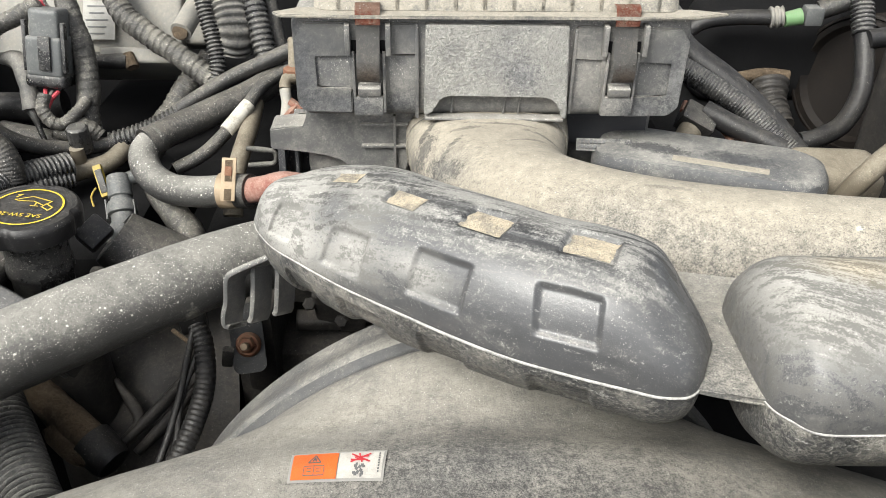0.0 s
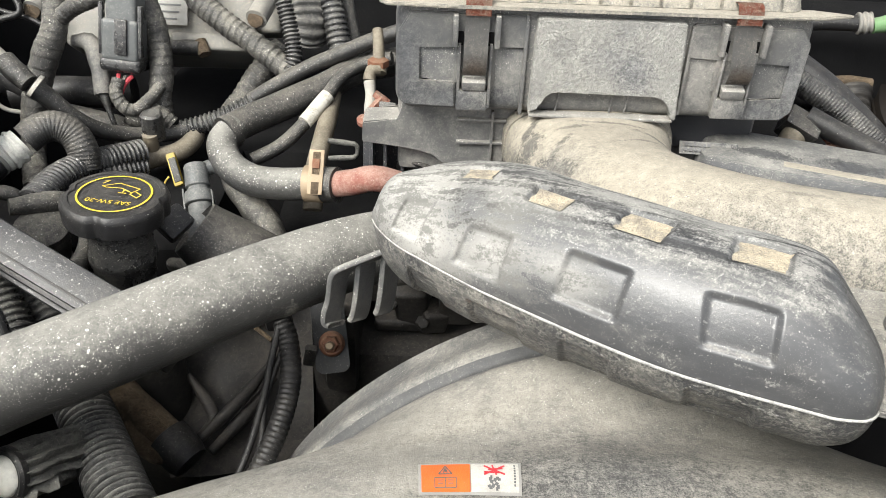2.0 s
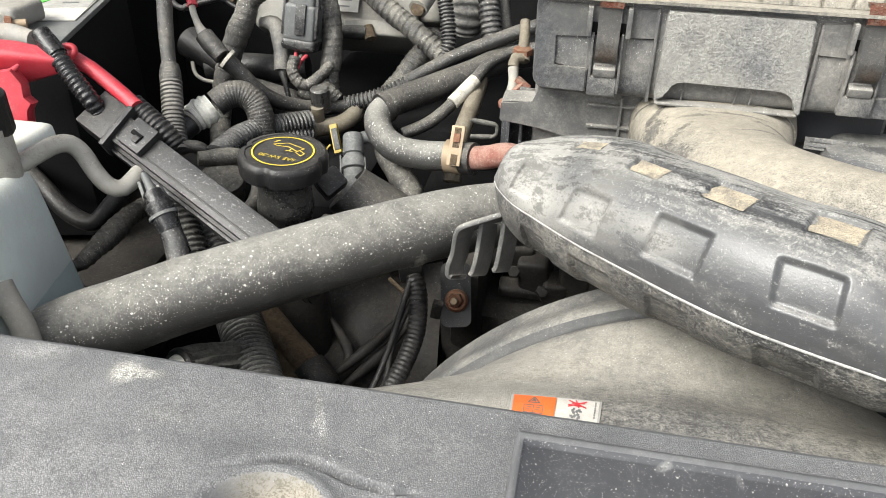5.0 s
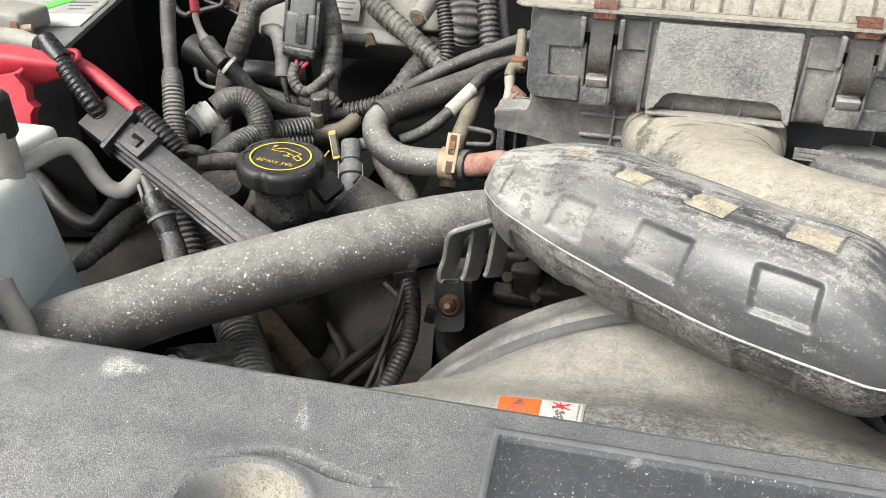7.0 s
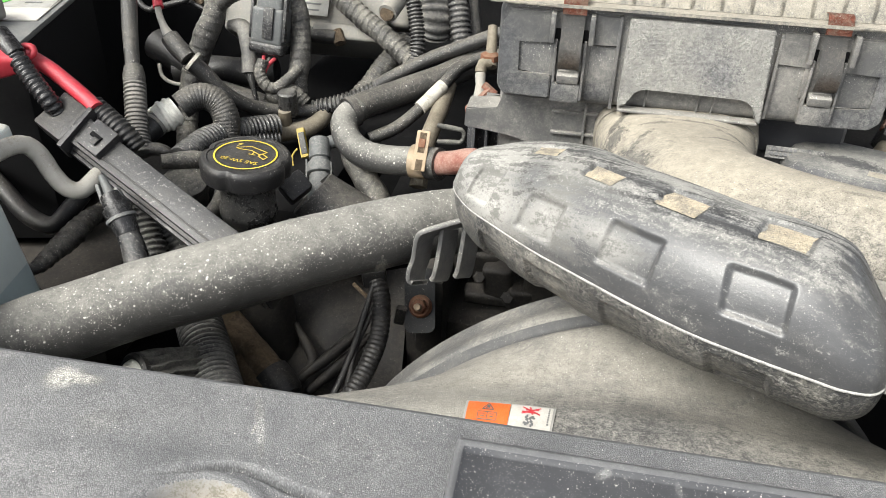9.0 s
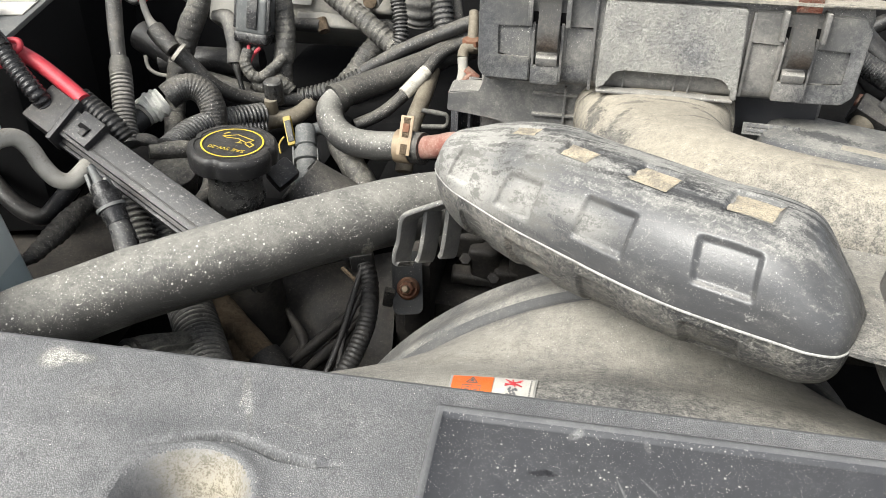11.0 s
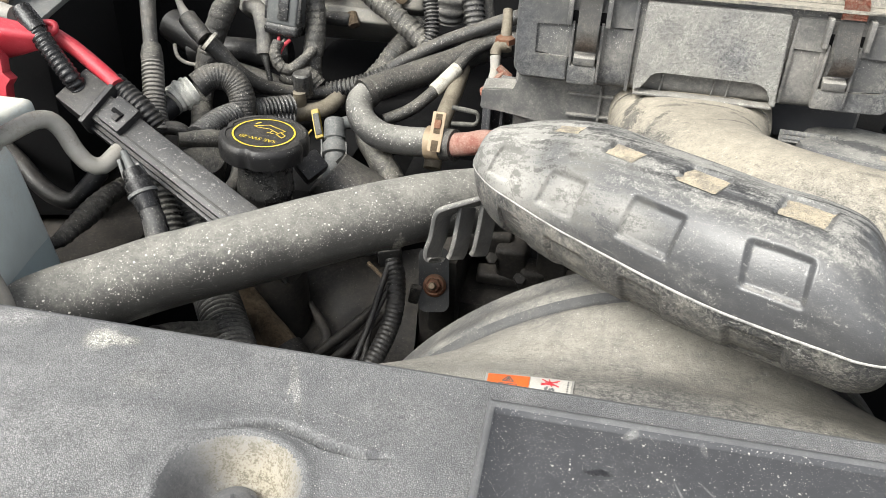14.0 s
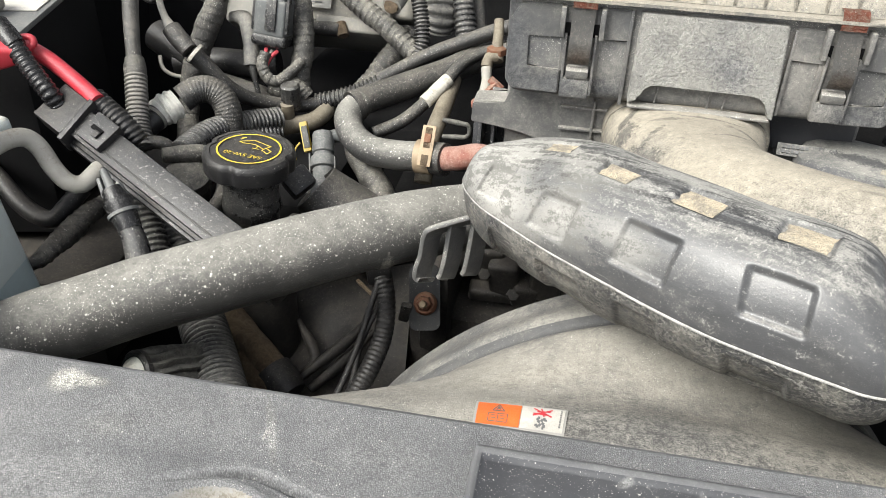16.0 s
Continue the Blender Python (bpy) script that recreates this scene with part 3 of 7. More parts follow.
def along(line):
    """Frames carried along a line without twist: point, side, up, length so far."""
    rows, so_far = [], 0.0
    side = None
    for i, q in enumerate(line):
        t = (line[min(i + 1, len(line) - 1)] - line[max(i - 1, 0)]).normalized()
        if side is None:
            side = t.cross(Vector((0, 0, 1)))
            if side.length < 1e-3:
                side = Vector((1, 0, 0))
        side = (side - t * side.dot(t)).normalized()
        if i:
            so_far += (q - line[i - 1]).length
        rows.append((q, side, side.cross(t).normalized(), so_far))
    return rows


def add_tube(bm, points, radius, step=0.006, sides=20, rib=0.0, pitch=0.005, flat=1.0, wobble=0.0, caps=True, wrap=0.0):
    """A tube into bm; radius is a number or a list of them spread along the points; rib and pitch make it corrugated; wrap winds overlapping tape round it."""
    if wrap:
        step = pitch / 8
    if rib:
        step = pitch / 8
    rows = along(spline(points, step))
    total = rows[-1][3] or 1e-6
    radii = radius if isinstance(radius, (list, tuple)) else [radius, radius]
    rings = []
    for q, side, up, s in rows:
        f = s / total * (len(radii) - 1)
        k = min(int(f), len(radii) - 2)
        g = f - k
        g = g * g * (3 - 2 * g)
        r = radii[k] * (1 - g) + radii[k + 1] * g
        if rib:
            r += rib * (0.5 + 0.5 * math.tanh(3 * math.sin(2 * math.pi * s / pitch)))
        ring = []
        for j in range(sides):
            a = 2 * math.pi * j / sides
            d = side * math.cos(a) + up * math.sin(a) * flat
            lift = 0.0
            if wrap:
                turn = s / pitch + j / sides + 0.55 * noise.noise(q * 38) + 0.12 * noise.noise((q + d * r) * 160)
                lift = wrap * ((turn % 1.0) ** 1.6 - 0.5 + 0.5 * noise.noise(Vector((math.floor(turn) * 3.7, 0.5, 0.2))))
            w = 1 + wobble * noise.noise((q + d * r) * 45) if wobble else 1
            ring.append(bm.verts.new(q + d * (r * w + lift)))
        rings.append(ring)
    for a, b in zip(rings, rings[1:]):
        for j in range(sides):
            bm.faces.new((a[j], a[(j + 1) % sides], b[(j + 1) % sides], b[j]))
    if caps:
        bm.faces.new(rings[0][::-1])
        bm.faces.new(rings[-1])
    return bm


def tube(points, radius, **k):
    return add_tube(bmesh.new(), points, radius, **k)


def add_box(bm, size, m=Matrix(), bevel=0.0, segs=2, taper=1.0):
    """A box with rounded edges into bm, centred, set by the matrix m; taper narrows its top."""
    made = bmesh.ops.create_cube(bm, size=1.0)["verts"]
    for v in made:
        k = taper if v.co.z > 0 else 1.0
        v.co = Vector((v.co.x * size[0] * k, v.co.y * size[1] * k, v.co.z * size[2]))
    if bevel:
        edges = list({e for v in made for e in v.link_edges})
        res = bmesh.ops.bevel(bm, geom=edges, offset=bevel, segments=segs, profile=0.6, affect="EDGES")
        made = list({v for f in res["faces"] for v in f.verts} | {v for v in made if v.is_valid})
    bmesh.ops.transform(bm, matrix=m, verts=made)
    return bm


def box(size, m=Matrix(), bevel=0.0, **k):
    return add_box(bmesh.new(), size, m, bevel, **k)


def add_lathe(bm, profile, m=Matrix(), sides=32, lobes=0, lobe=0.0, caps=True):
    """A turned shape round z into bm from (radius, height) rows; lobes scallop its rim."""
    rings = []
    for r, z in profile:
        ring = []
        for j in range(sides):
            a = 2 * math.pi * j / sides
            k = 1 + (-lobe * max(0.0, math.cos(lobes * a)) ** 8 if lobes and r > 0.6 * max(p[0] for p in profile) else 0)
            ring.append(bm.verts.new(m @ Vector((r * k * math.cos(a), r * k * math.sin(a), z))))
        rings.append(ring)
    for a, b in zip(rings, rings[1:]):
        for j in range(sides):
            bm.faces.new((a[j], a[(j + 1) % sides], b[(j + 1) % sides], b[j]))
    if caps:
        bm.faces.new(rings[0][::-1])
        bm.faces.new(rings[-1])
    return bm


def lathe(profile, m=Matrix(), **k):
    return add_lathe(bmesh.new(), profile, m, **k)


def toward(at_point, direction, spin=0.0):
    """A pose whose z points along the direction."""
    q = Vector(direction).normalized().to_track_quat("Z", "Y")
    return Matrix.Translation(at_point) @ q.to_matrix().to_4x4() @ Matrix.Rotation(radians(spin), 4, "Z")


def frame_of(origin, x_to, y_hint=(0, 0, 1)):
    """A pose with x towards a point and z near the hint."""
    x = (Vector(x_to) - Vector(origin)).normalized()
    y = Vector(y_hint).cross(x).normalized()
    z = x.cross(y)
    return Matrix.Translation(origin) @ Matrix((x, y, z)).transposed().to_4x4()


def smooth01(t):
    t = min(1.0, max(0.0, t))
    return t * t * (3 - 2 * t)


def add_plate(bm, outline, thick, m=Matrix()):
    """A flat plate from an outline in its own x and y into bm."""
    low = [bm.verts.new(m @ Vector((x, y, 0))) for x, y in outline]
    high = [bm.verts.new(m @ Vector((x, y, thick))) for x, y in outline]
    n = len(outline)
    for i in range(n):
        bm.faces.new((low[i], low[(i + 1) % n], high[(i + 1) % n], high[i]))
    bm.faces.new(low[::-1])
    bm.faces.new(high)
    return bm


def sheet(bm, rows, close=False):
    """Faces between rows of places, as a grid."""
    grid = [[bm.verts.new(p) for p in row] for row in rows]
    for a, b in zip(grid, grid[1:]):
        n = len(a)
        for j in range(n if close else n - 1):
            bm.faces.new((a[j], a[(j + 1) % n], b[(j + 1) % n], b[j]))
    return grid


# ---- the large structure ----
bm = bmesh.new()
sheet(bm, [[(x, y, 0) for x in (-300, -3, 3, 300)] for y in (-300, -3, 3, 300)])
tagged(part("ground", bm, dusty("asphalt", (0.05, 0.05, 0.05), (0.12, 0.115, 0.105), 0.5, 0.1, 0.9, patch=2)), "grey asphalt ground under the vehicle", "ground", kind="structure")

# closing walls; their near-black colour carries the shade of the bay's depth
bay = [("firewall", (1.7, 0.03, 0.9), (0, 1.36, 0.80), "dark firewall panel behind the engine"),
       ("inner_fender_wall", (0.03, 1.9, 0.8), (-0.86, 0.5, 0.75), "dark inner fender panel of the engine bay"),
       ("inner_fender_wall", (0.03, 1.9, 0.8), (0.86, 0.5, 0.75), "dark inner fender panel of the engine bay"),
       ("bay_floor", (1.7, 1.9, 0.03), (0, 0.5, 0.42), "dark undertray closing the engine bay"),
       # never in view: a raised hood added to keep sky light off the bay
       ("unseen_hood", (1.7, 1.25, 0.03), (0, 1.02, 1.86), "unseen dark hood panel, added to block the sky above and behind"),
       ("front_bulkhead", (1.7, 0.03, 0.62), (0, -0.40, 0.73), "dark front panel below the shield")]
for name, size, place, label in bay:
    tagged(part(name, box(size, pose(*place, -48 if name == "unseen_hood" else 0), 0.008), m_void, smooth=False), label, "panel", kind="structure")

# the radiator shield: pebbled sheet with a dished screw hole and a rolled rear edge
SHIELD_Z, EDGE_Y = 1.066, 0.1945
DISH = (-0.152, 0.117)


def groove_y(x):
    """How far back the moulded groove behind the dish lies."""
    return float(np.interp(x, (-0.19, -0.178, -0.166, -0.154, -0.145, -0.135, -0.124, -0.110, -0.097, -0.08), (0.136, 0.139, 0.144, 0.1478, 0.149, 0.1468, 0.143, 0.141, 0.1415, 0.142)))


def shield_height(x, y):
    z = SHIELD_Z + 0.003 * math.sin(x * 7 + 1) * smooth01((0.15 - y) / 0.3)
    z -= 0.0022 * smooth01((y - (EDGE_Y - 0.004)) / 0.004) ** 2
    d = math.hypot(x - DISH[0], (y - DISH[1]) * 1.05)
    z -= 0.019 * (1 - smooth01((d - 0.0145) / 0.0125))
    z += 0.0012 * math.exp(-((d - 0.0285) / 0.0025) ** 2)
    ridge = groove_y(x)
    z -= 0.0052 * math.exp(-((y - ridge) / 0.0013) ** 2) * smooth01((x + 0.188) / 0.04) * smooth01((-0.092 - x) / 0.03)
    z -= 0.0022 * smooth01((ridge - y) / 0.003) * smooth01((x + 0.195) / 0.04) * smooth01((-0.095 - x) / 0.03) * smooth01((y - ridge + 0.05) / 0.03)
    z -= 0.35 * max(0.0, -0.22 - y)
    return z


xs = [-0.85 + 0.02 * i for i in range(31)] + [-0.23 + 0.0014 * i for i in range(116)] + [-0.06 + 0.02 * i for i in range(46)]
ys = [-0.38 + 0.02 * i for i in range(23)] + [0.080 + 0.0014 * i for i in range(75)] + [0.134 + 0.0005 * i for i in range(36)] + [0.1875, 0.190, 0.191, 0.192, 0.193, 0.194, EDGE_Y]
ys = sorted({round(v, 4) for v in ys if v <= EDGE_Y})
xs = sorted({round(v, 4) for v in xs})
bm = bmesh.new()
top = [[(x, y, shield_height(x, y)) for x in xs] for y in ys]
lip = [[(x, EDGE_Y + 0.001, SHIELD_Z - 0.022) for x in xs], [(x, EDGE_Y - 0.003, SHIELD_Z - 0.022) for x in xs]]
sheet(bm, top + lip)
shield = thing("radiator_shield", "black pebbled plastic radiator shield, dusty and scuffed", "cover")
pieces = {"panel": (m_shield, "", bm), "dish": (m_dish, "smooth dished screw seat with tan silt", bm.copy()), "rear_edge": (m_edge, "smooth rubbed rear edge", bm.copy())}
for name, (material, label, piece) in pieces.items():
    gone = []
    for f in piece.faces:
        c = f.calc_center_median()
        where = "rear_edge" if c.y > EDGE_Y - 0.0030 else "dish" if math.hypot(c.x - DISH[0], (c.y - DISH[1]) * 1.05) < 0.0262 else "panel"
        if where != name:
            gone.append(f)
    bmesh.ops.delete(piece, geom=gone, context="FACES")
    part(name, piece, material, shield, label, angle=60)

# the smooth inset panel on the shield
bm = bmesh.new()
BX0, BX1, BY0, BY1 = -0.066, 0.42, -0.20, 0.1785
rows = []
for y, dz in ((BY1, 0.0), (BY1 - 0.0012, 0.0035), (BY1 - 0.0030, 0.0040), (BY1 - 0.0046, 0.0030), (BY1 - 0.0058, 0.0010), (BY1 - 0.007, 0.0008)) + tuple((BY1 - 0.02 - 0.03 * i, 0.0010) for i in range(12)):
    row = []
    for x, dx in ((BX0, 0.0), (BX0 + 0.0010, 0.0028), (BX0 + 0.0022, 0.0032), (BX0 + 0.0034, 0.0025), (BX0 + 0.0045, 0.0010)) + tuple((BX0 + 0.02 + 0.03 * i, 0.0010) for i in range(16)):
        e = 0.0 if (dz == 0.0 or dx == 0.0) else max(dz, dx)
        row.append((x, y, shield_height(min(0.3, max(x, -0.06)), min(y, 0.17)) + 0.0006 + e))
    rows.append(row)
sheet(bm, rows)
# the rim is split off so a lighter grey can carry the bevel's highlight
rim = bm.copy()
for mesh, keep_rim in ((bm, False), (rim, True)):
    gone = [f for f in mesh.faces if (f.calc_center_median().y > BY1 - 0.0044 or f.calc_center_median().x < BX0 + 0.0030) != keep_rim]
    bmesh.ops.delete(mesh, geom=gone, context="FACES")
inset = part("inset_panel", bm, m_badge, shield, "smooth dark inset panel with a raised rim, scratched", angle=70)
part("rim", rim, m_edge, inset, "grey bevelled rim, its highlight put into a lighter colour", angle=70)

# push screw in the dish
screw = thing("push_screw", "grey plastic cross-head screw in the dish of the shield", "screw")
mt = pose(DISH[0] - 0.002, DISH[1] + 0.003, SHIELD_Z - 0.0195)
part("washer", lathe([(0.0102, 0), (0.0102, 0.0016), (0.0094, 0.0026), (0.0078, 0.0030)], mt), m_edge, screw)
part("head", lathe([(0.0072, 0.003), (0.0070, 0.0044), (0.0052, 0.0054), (0.0003, 0.0056)], mt), m_edge, screw)
bm = bmesh.new()
for a in (20, 110):
    add_box(bm, (0.0056, 0.0013, 0.0012), mt @ pose(0, 0, 0.0054, 0, 0, a))
part("cross_recess", bm, m_badge, screw)

# the fan shroud: a ring round the fan that flares forward to the radiator
SHROUD_X, SHROUD_Z, CREST = 0.0323, 0.7387, 0.4120


def shroud_shape(y):
    f, g = smooth01((CREST - y) / 0.0799), smooth01((0.3812 - y) / 0.0882)
    return 0.2372 + 0.1351 * f + 0.0777 * g, 0.2287 - 0.0297 * f + 0.0361 * g, 1.6048 + 0.4974 * f - 0.1748 * g


def shroud_point(u, y):
    """u: angle from the left over the top; y: how far back."""
    a, b, n = shroud_shape(y)
    c, s = math.cos(u), math.sin(u)
    x = SHROUD_X - a * abs(c) ** (2 / n) * (1 if c > 0 else -1)
    z = SHROUD_Z + b * abs(s) ** (2 / n)
    step = 0.0034 * math.exp(-((y - CREST - 0.0015) / 0.0050) ** 2)
    bead = 0.0036 * smooth01((y - CREST - 0.004) / 0.0050) * (1 - 1.3 * smooth01((y - CREST - 0.011) / 0.022))
    return Vector((x, y, z)) + Vector((c * -1, 0, s)) * (bead - step)


def shroud_top(x, y):
    a, b, n = shroud_shape(y)
    return SHROUD_Z + b * (1 - min(0.999, abs(x - SHROUD_X) / a) ** n) ** (1 / n)


bm = bmesh.new()
ysr = [0.165 + 0.01 * i for i in range(22)] + [0.384 + 0.0016 * i for i in range(32)] + [0.437, 0.443, 0.45, 0.455]
us = [math.pi * i / 150 for i in range(151)]
shroud = thing("fan_shroud", "grey dusty plastic radiator fan shroud with a raised bead", "shroud")
for name, y0, y1 in (("flare", 0.0, 0.4120), ("bead", 0.4110, 0.4202), ("ring", 0.4190, 1.0)):
    bm = bmesh.new()
    rows = [[shroud_point(u, y) for u in us] for y in ysr if y0 <= y <= y1]
    if name == "ring":
        rows.append([shroud_point(u, 0.457) - Vector((0, 0, 0.012)) for u in us])
    sheet(bm, rows)
    part(name, bm, {"bead": m_shroudbare, "ring": m_ring}.get(name, m_shroud), shroud, "raised bead rubbed bare of dust" if name == "bead" else "", angle=60)

# ---- the resonator chambers ----
def even(points, per=14):
    """A smooth line with the same number of steps between each two points."""
    p = [Vector(q) for q in points]
    p = [2 * p[0] - p[1]] + p + [2 * p[-1] - p[-2]]
    out = []
    for i in range(1, len(p) - 2):
        a, b, c, d = p[i - 1:i + 3]
        for k in range(per):
            t = k / per
            out.append(0.5 * ((2 * b) + (c - a) * t + (2 * a - 5 * b + 4 * c - d) * t * t + (3 * b - a - 3 * c + d) * t ** 3))
    return out + [p[-2]]


def chamber_surface(stations, seam_z, sign, height, pockets=(), per=40, cols=170, k=2.2):
    """Rows of places over half a chamber, and the way out of the surface at each. A pocket is a leaning quad: its span along the chamber low down and high up, from and to round it, and its depth."""
    fr = even([(x, y, 0) for (x, y), _, _, _ in stations], per)
    bk = even([(x, y, 0) for _, (x, y), _, _ in stations], per)
    hs = even([(up if sign > 0 else low, 0, 0) for _, _, up, low in stations], per)
    rows = []
    for i, (a, b, h) in enumerate(zip(fr, bk, hs)):
        t, hh = i / per, h.x * height
        mid, arm = (a + b) / 2, (a - b) / 2
        row = []
        for j in range(cols + 1):
            v = j / cols
            c, s = math.cos(math.pi * v), math.sin(math.pi * v)
            cx = abs(c) ** (2 / k) * (1 if c > 0 else -1)
            sz = abs(s) ** (2 / k)
            p = mid + arm * cx + Vector((0, 0, seam_z + sign * hh * sz))
            nrm = (arm.normalized() * cx * hh + Vector((0, 0, sign * sz * arm.length))).normalized()
            for a0, a1, b0, b1, v0, v1, depth in pockets:
                if v0 < v < v1 and min(a0, b0) < t < max(a1, b1):
                    f = (v - v0) / (v1 - v0)
                    t0, t1 = a0 + (b0 - a0) * f, a1 + (b1 - a1) * f
                    p = p - nrm * depth * smooth01(min(t - t0, t1 - t) / (t1 - t0) / 0.115) * smooth01(min(f, 1 - f) / 0.145)
            row.append((p, nrm))
        rows.append(row)
    return rows


def chamber(name, label, stations, seam_z, up_h, down_h, pockets, low_pockets=(), silted=(), k_up=2.14, k_low=1.75):
    """A moulded hollow chamber: stations run (front seam point, back seam point, height shares above and below the seam). Pockets are pressed into its shells; silt lies in the silted ones."""
    ob = thing(name, label, "resonator", "intake resonators")
    cols, per = 170, 40
    for nm, sign, hh, pk, k in (("upper_shell", 1, up_h, tuple(pockets) + tuple(silted), k_up), ("lower_shell", -1, down_h, low_pockets, k_low)):
        rows = chamber_surface(stations, seam_z, sign, hh, pk, per, cols, k)
        bm = bmesh.new()
        sheet(bm, [[p for p, _ in row] for row in rows])
        if sign > 0:
            bmesh.ops.reverse_faces(bm, faces=bm.faces)
        part(nm, bm, m_reson if sign > 0 else m_reslow, ob, angle=70)
        if sign > 0:
            for a0, a1, b0, b1, v0, v1, depth in silted:
                bed = []
                for jj in range(9):
                    f = 0.13 + 0.74 * jj / 8 + 0.04 * noise.noise(Vector((jj * 0.8, v0 * 50, a0)))
                    t0, t1 = a0 + (b0 - a0) * f, a1 + (b1 - a1) * f
                    line = []
                    for ii in range(17):
                        g = 0.11 + 0.80 * ii / 16 + 0.08 * noise.noise(Vector((t0 * 9 + ii * 0.05, jj * 0.35, v0 * 7))) * abs(ii - 8) / 8
                        r, q = (t0 + (t1 - t0) * g) * per, (v0 + (v1 - v0) * f) * cols
                        i0, j0 = int(r), int(q)
                        p, nrm = rows[i0][j0]
                        p = p.lerp(rows[i0 + 1][j0][0], r - i0) + (rows[i0][j0 + 1][0] - p) * (q - j0)
                        line.append(p + nrm * (0.0005 + 0.0003 * noise.noise(p * 300)))
                    bed.append(line)
                bm = bmesh.new()
                sheet(bm, bed)
                part("silt_bed", bm, m_silt, ob, "tan silt lying in a pressed pocket", angle=80)
    fr = even([(x, y, seam_z) for (x, y), _, _, _ in stations], per)
    bk = even([(x, y, seam_z) for _, (x, y), _, _ in stations], per)
    line = [a + (a - b).normalized() * 0.0005 if (a - b).length > 0.002 else a for a, b in zip(fr, bk)]
    part("seam", tube(line[8:-8:8], [0.0004, 0.0006, 0.0008, 0.0008, 0.0007], step=0.01, sides=8), m_seam, ob, "pale moulded seam line")
    return ob


m_seam = dusty("worn_seam_edge", (0.16, 0.16, 0.155), (0.42, 0.41, 0.38), 0.7, 0.3, 0.6, patch=60)
ST = [((-0.1125, 0.4375), (-0.1118, 0.4400), 0.05, 0.05), ((-0.1075, 0.4240), (-0.0981, 0.4614), 0.473, 0.655), ((-0.0960, 0.4065), (-0.0759, 0.4700), 0.640, 0.924), ((-0.0800, 0.3910), (-0.0468, 0.4725), 0.800, 1.050),
      ((-0.0520, 0.3660), (-0.0111, 0.4519), 1.030, 1.080), ((-0.0200, 0.3420), (0.0192, 0.4245), 1.105, 1.035), ((0.0100, 0.3205), (0.0510, 0.4035), 1.135, 0.970), ((0.0380, 0.3030), (0.0792, 0.3855), 1.135, 0.930),
      ((0.0650, 0.2905), (0.1042, 0.3735), 1.150, 0.924), ((0.0910, 0.2800), (0.1246, 0.3615), 1.050, 0.920), ((0.1100, 0.2735), (0.1337, 0.3440), 0.720, 0.845), ((0.1260, 0.2770), (0.1409, 0.3225), 0.360, 0.569), ((0.1410, 0.3040), (0.1445, 0.3120), 0.045, 0.048)]
PK = [(1.65, 2.80, 2.05, 3.05, 0.065, 0.320, 0.0030), (3.53, 4.36, 3.70, 4.46, 0.045, 0.235, 0.0032), (5.08, 6.12, 5.18, 6.18, 0.072, 0.264, 0.0031), (7.30, 8.52, 7.16, 8.42, 0.092, 0.278, 0.0027)]
SILTED = [(3.15, 3.78, 3.22, 3.78, 0.440, 0.530, 0.0022), (4.32, 4.92, 4.42, 5.10, 0.375, 0.485, 0.0026), (5.60, 6.40, 5.72, 6.56, 0.375, 0.508, 0.0026), (7.30, 8.42, 7.32, 8.42, 0.388, 0.528, 0.0026)]
LOW = [(2.4, 3.3, 2.4, 3.3, 0.08, 0.40, 0.0030), (3.8, 4.7, 3.8, 4.7, 0.07, 0.40, 0.0032), (5.3, 6.17, 5.25, 6.05, 0.06, 0.38, 0.0030), (7.25, 8.5, 7.22, 8.45, 0.06, 0.35, 0.0036)]
resonator = chamber("resonator", "black plastic intake resonator with pressed square pockets, dusty and scuffed", ST, 1.042, 0.046, 0.050, PK, LOW, SILTED)
ST2 = [((0.1560, 0.300), (0.1560, 0.306), 0.05, 0.05), ((0.1572, 0.270), (0.1580, 0.340), 0.60, 0.62), ((0.1646, 0.2575), (0.1680, 0.352), 0.88, 0.85), ((0.1755, 0.2490), (0.1830, 0.358), 1.0, 0.95), ((0.205, 0.2480), (0.210, 0.358), 1.0, 1.0),
       ((0.25, 0.248), (0.25, 0.356), 1.0, 1.0), ((0.29, 0.249), (0.29, 0.354), 0.95, 0.95), ((0.33, 0.255), (0.33, 0.348), 0.8, 0.8), ((0.345, 0.30), (0.345, 0.306), 0.05, 0.05)]
chamber("resonator", "black plastic intake resonator chamber, dusty", ST2, 1.042, 0.044, 0.050, [(4.2, 5.6, 4.2, 5.6, 0.12, 0.32, 0.003)], k_up=2.5, k_low=2.2)
bm = bmesh.new()
add_plate(bm, [(0.115, 0.285), (0.1282, 0.2776), (0.1400, 0.2745), (0.1578, 0.2705), (0.170, 0.262), (0.20, 0.30), (0.20, 0.369), (0.173, 0.3705), (0.1438, 0.3784), (0.11, 0.375)], 0.004, pose(0, 0, 1.0395))
bmesh.ops.bevel(bm, geom=bm.edges[:], offset=0.0008, segments=2, affect="EDGES")
part("web", bm, m_shroud, resonator, "flat dusty moulded web between the two chambers")

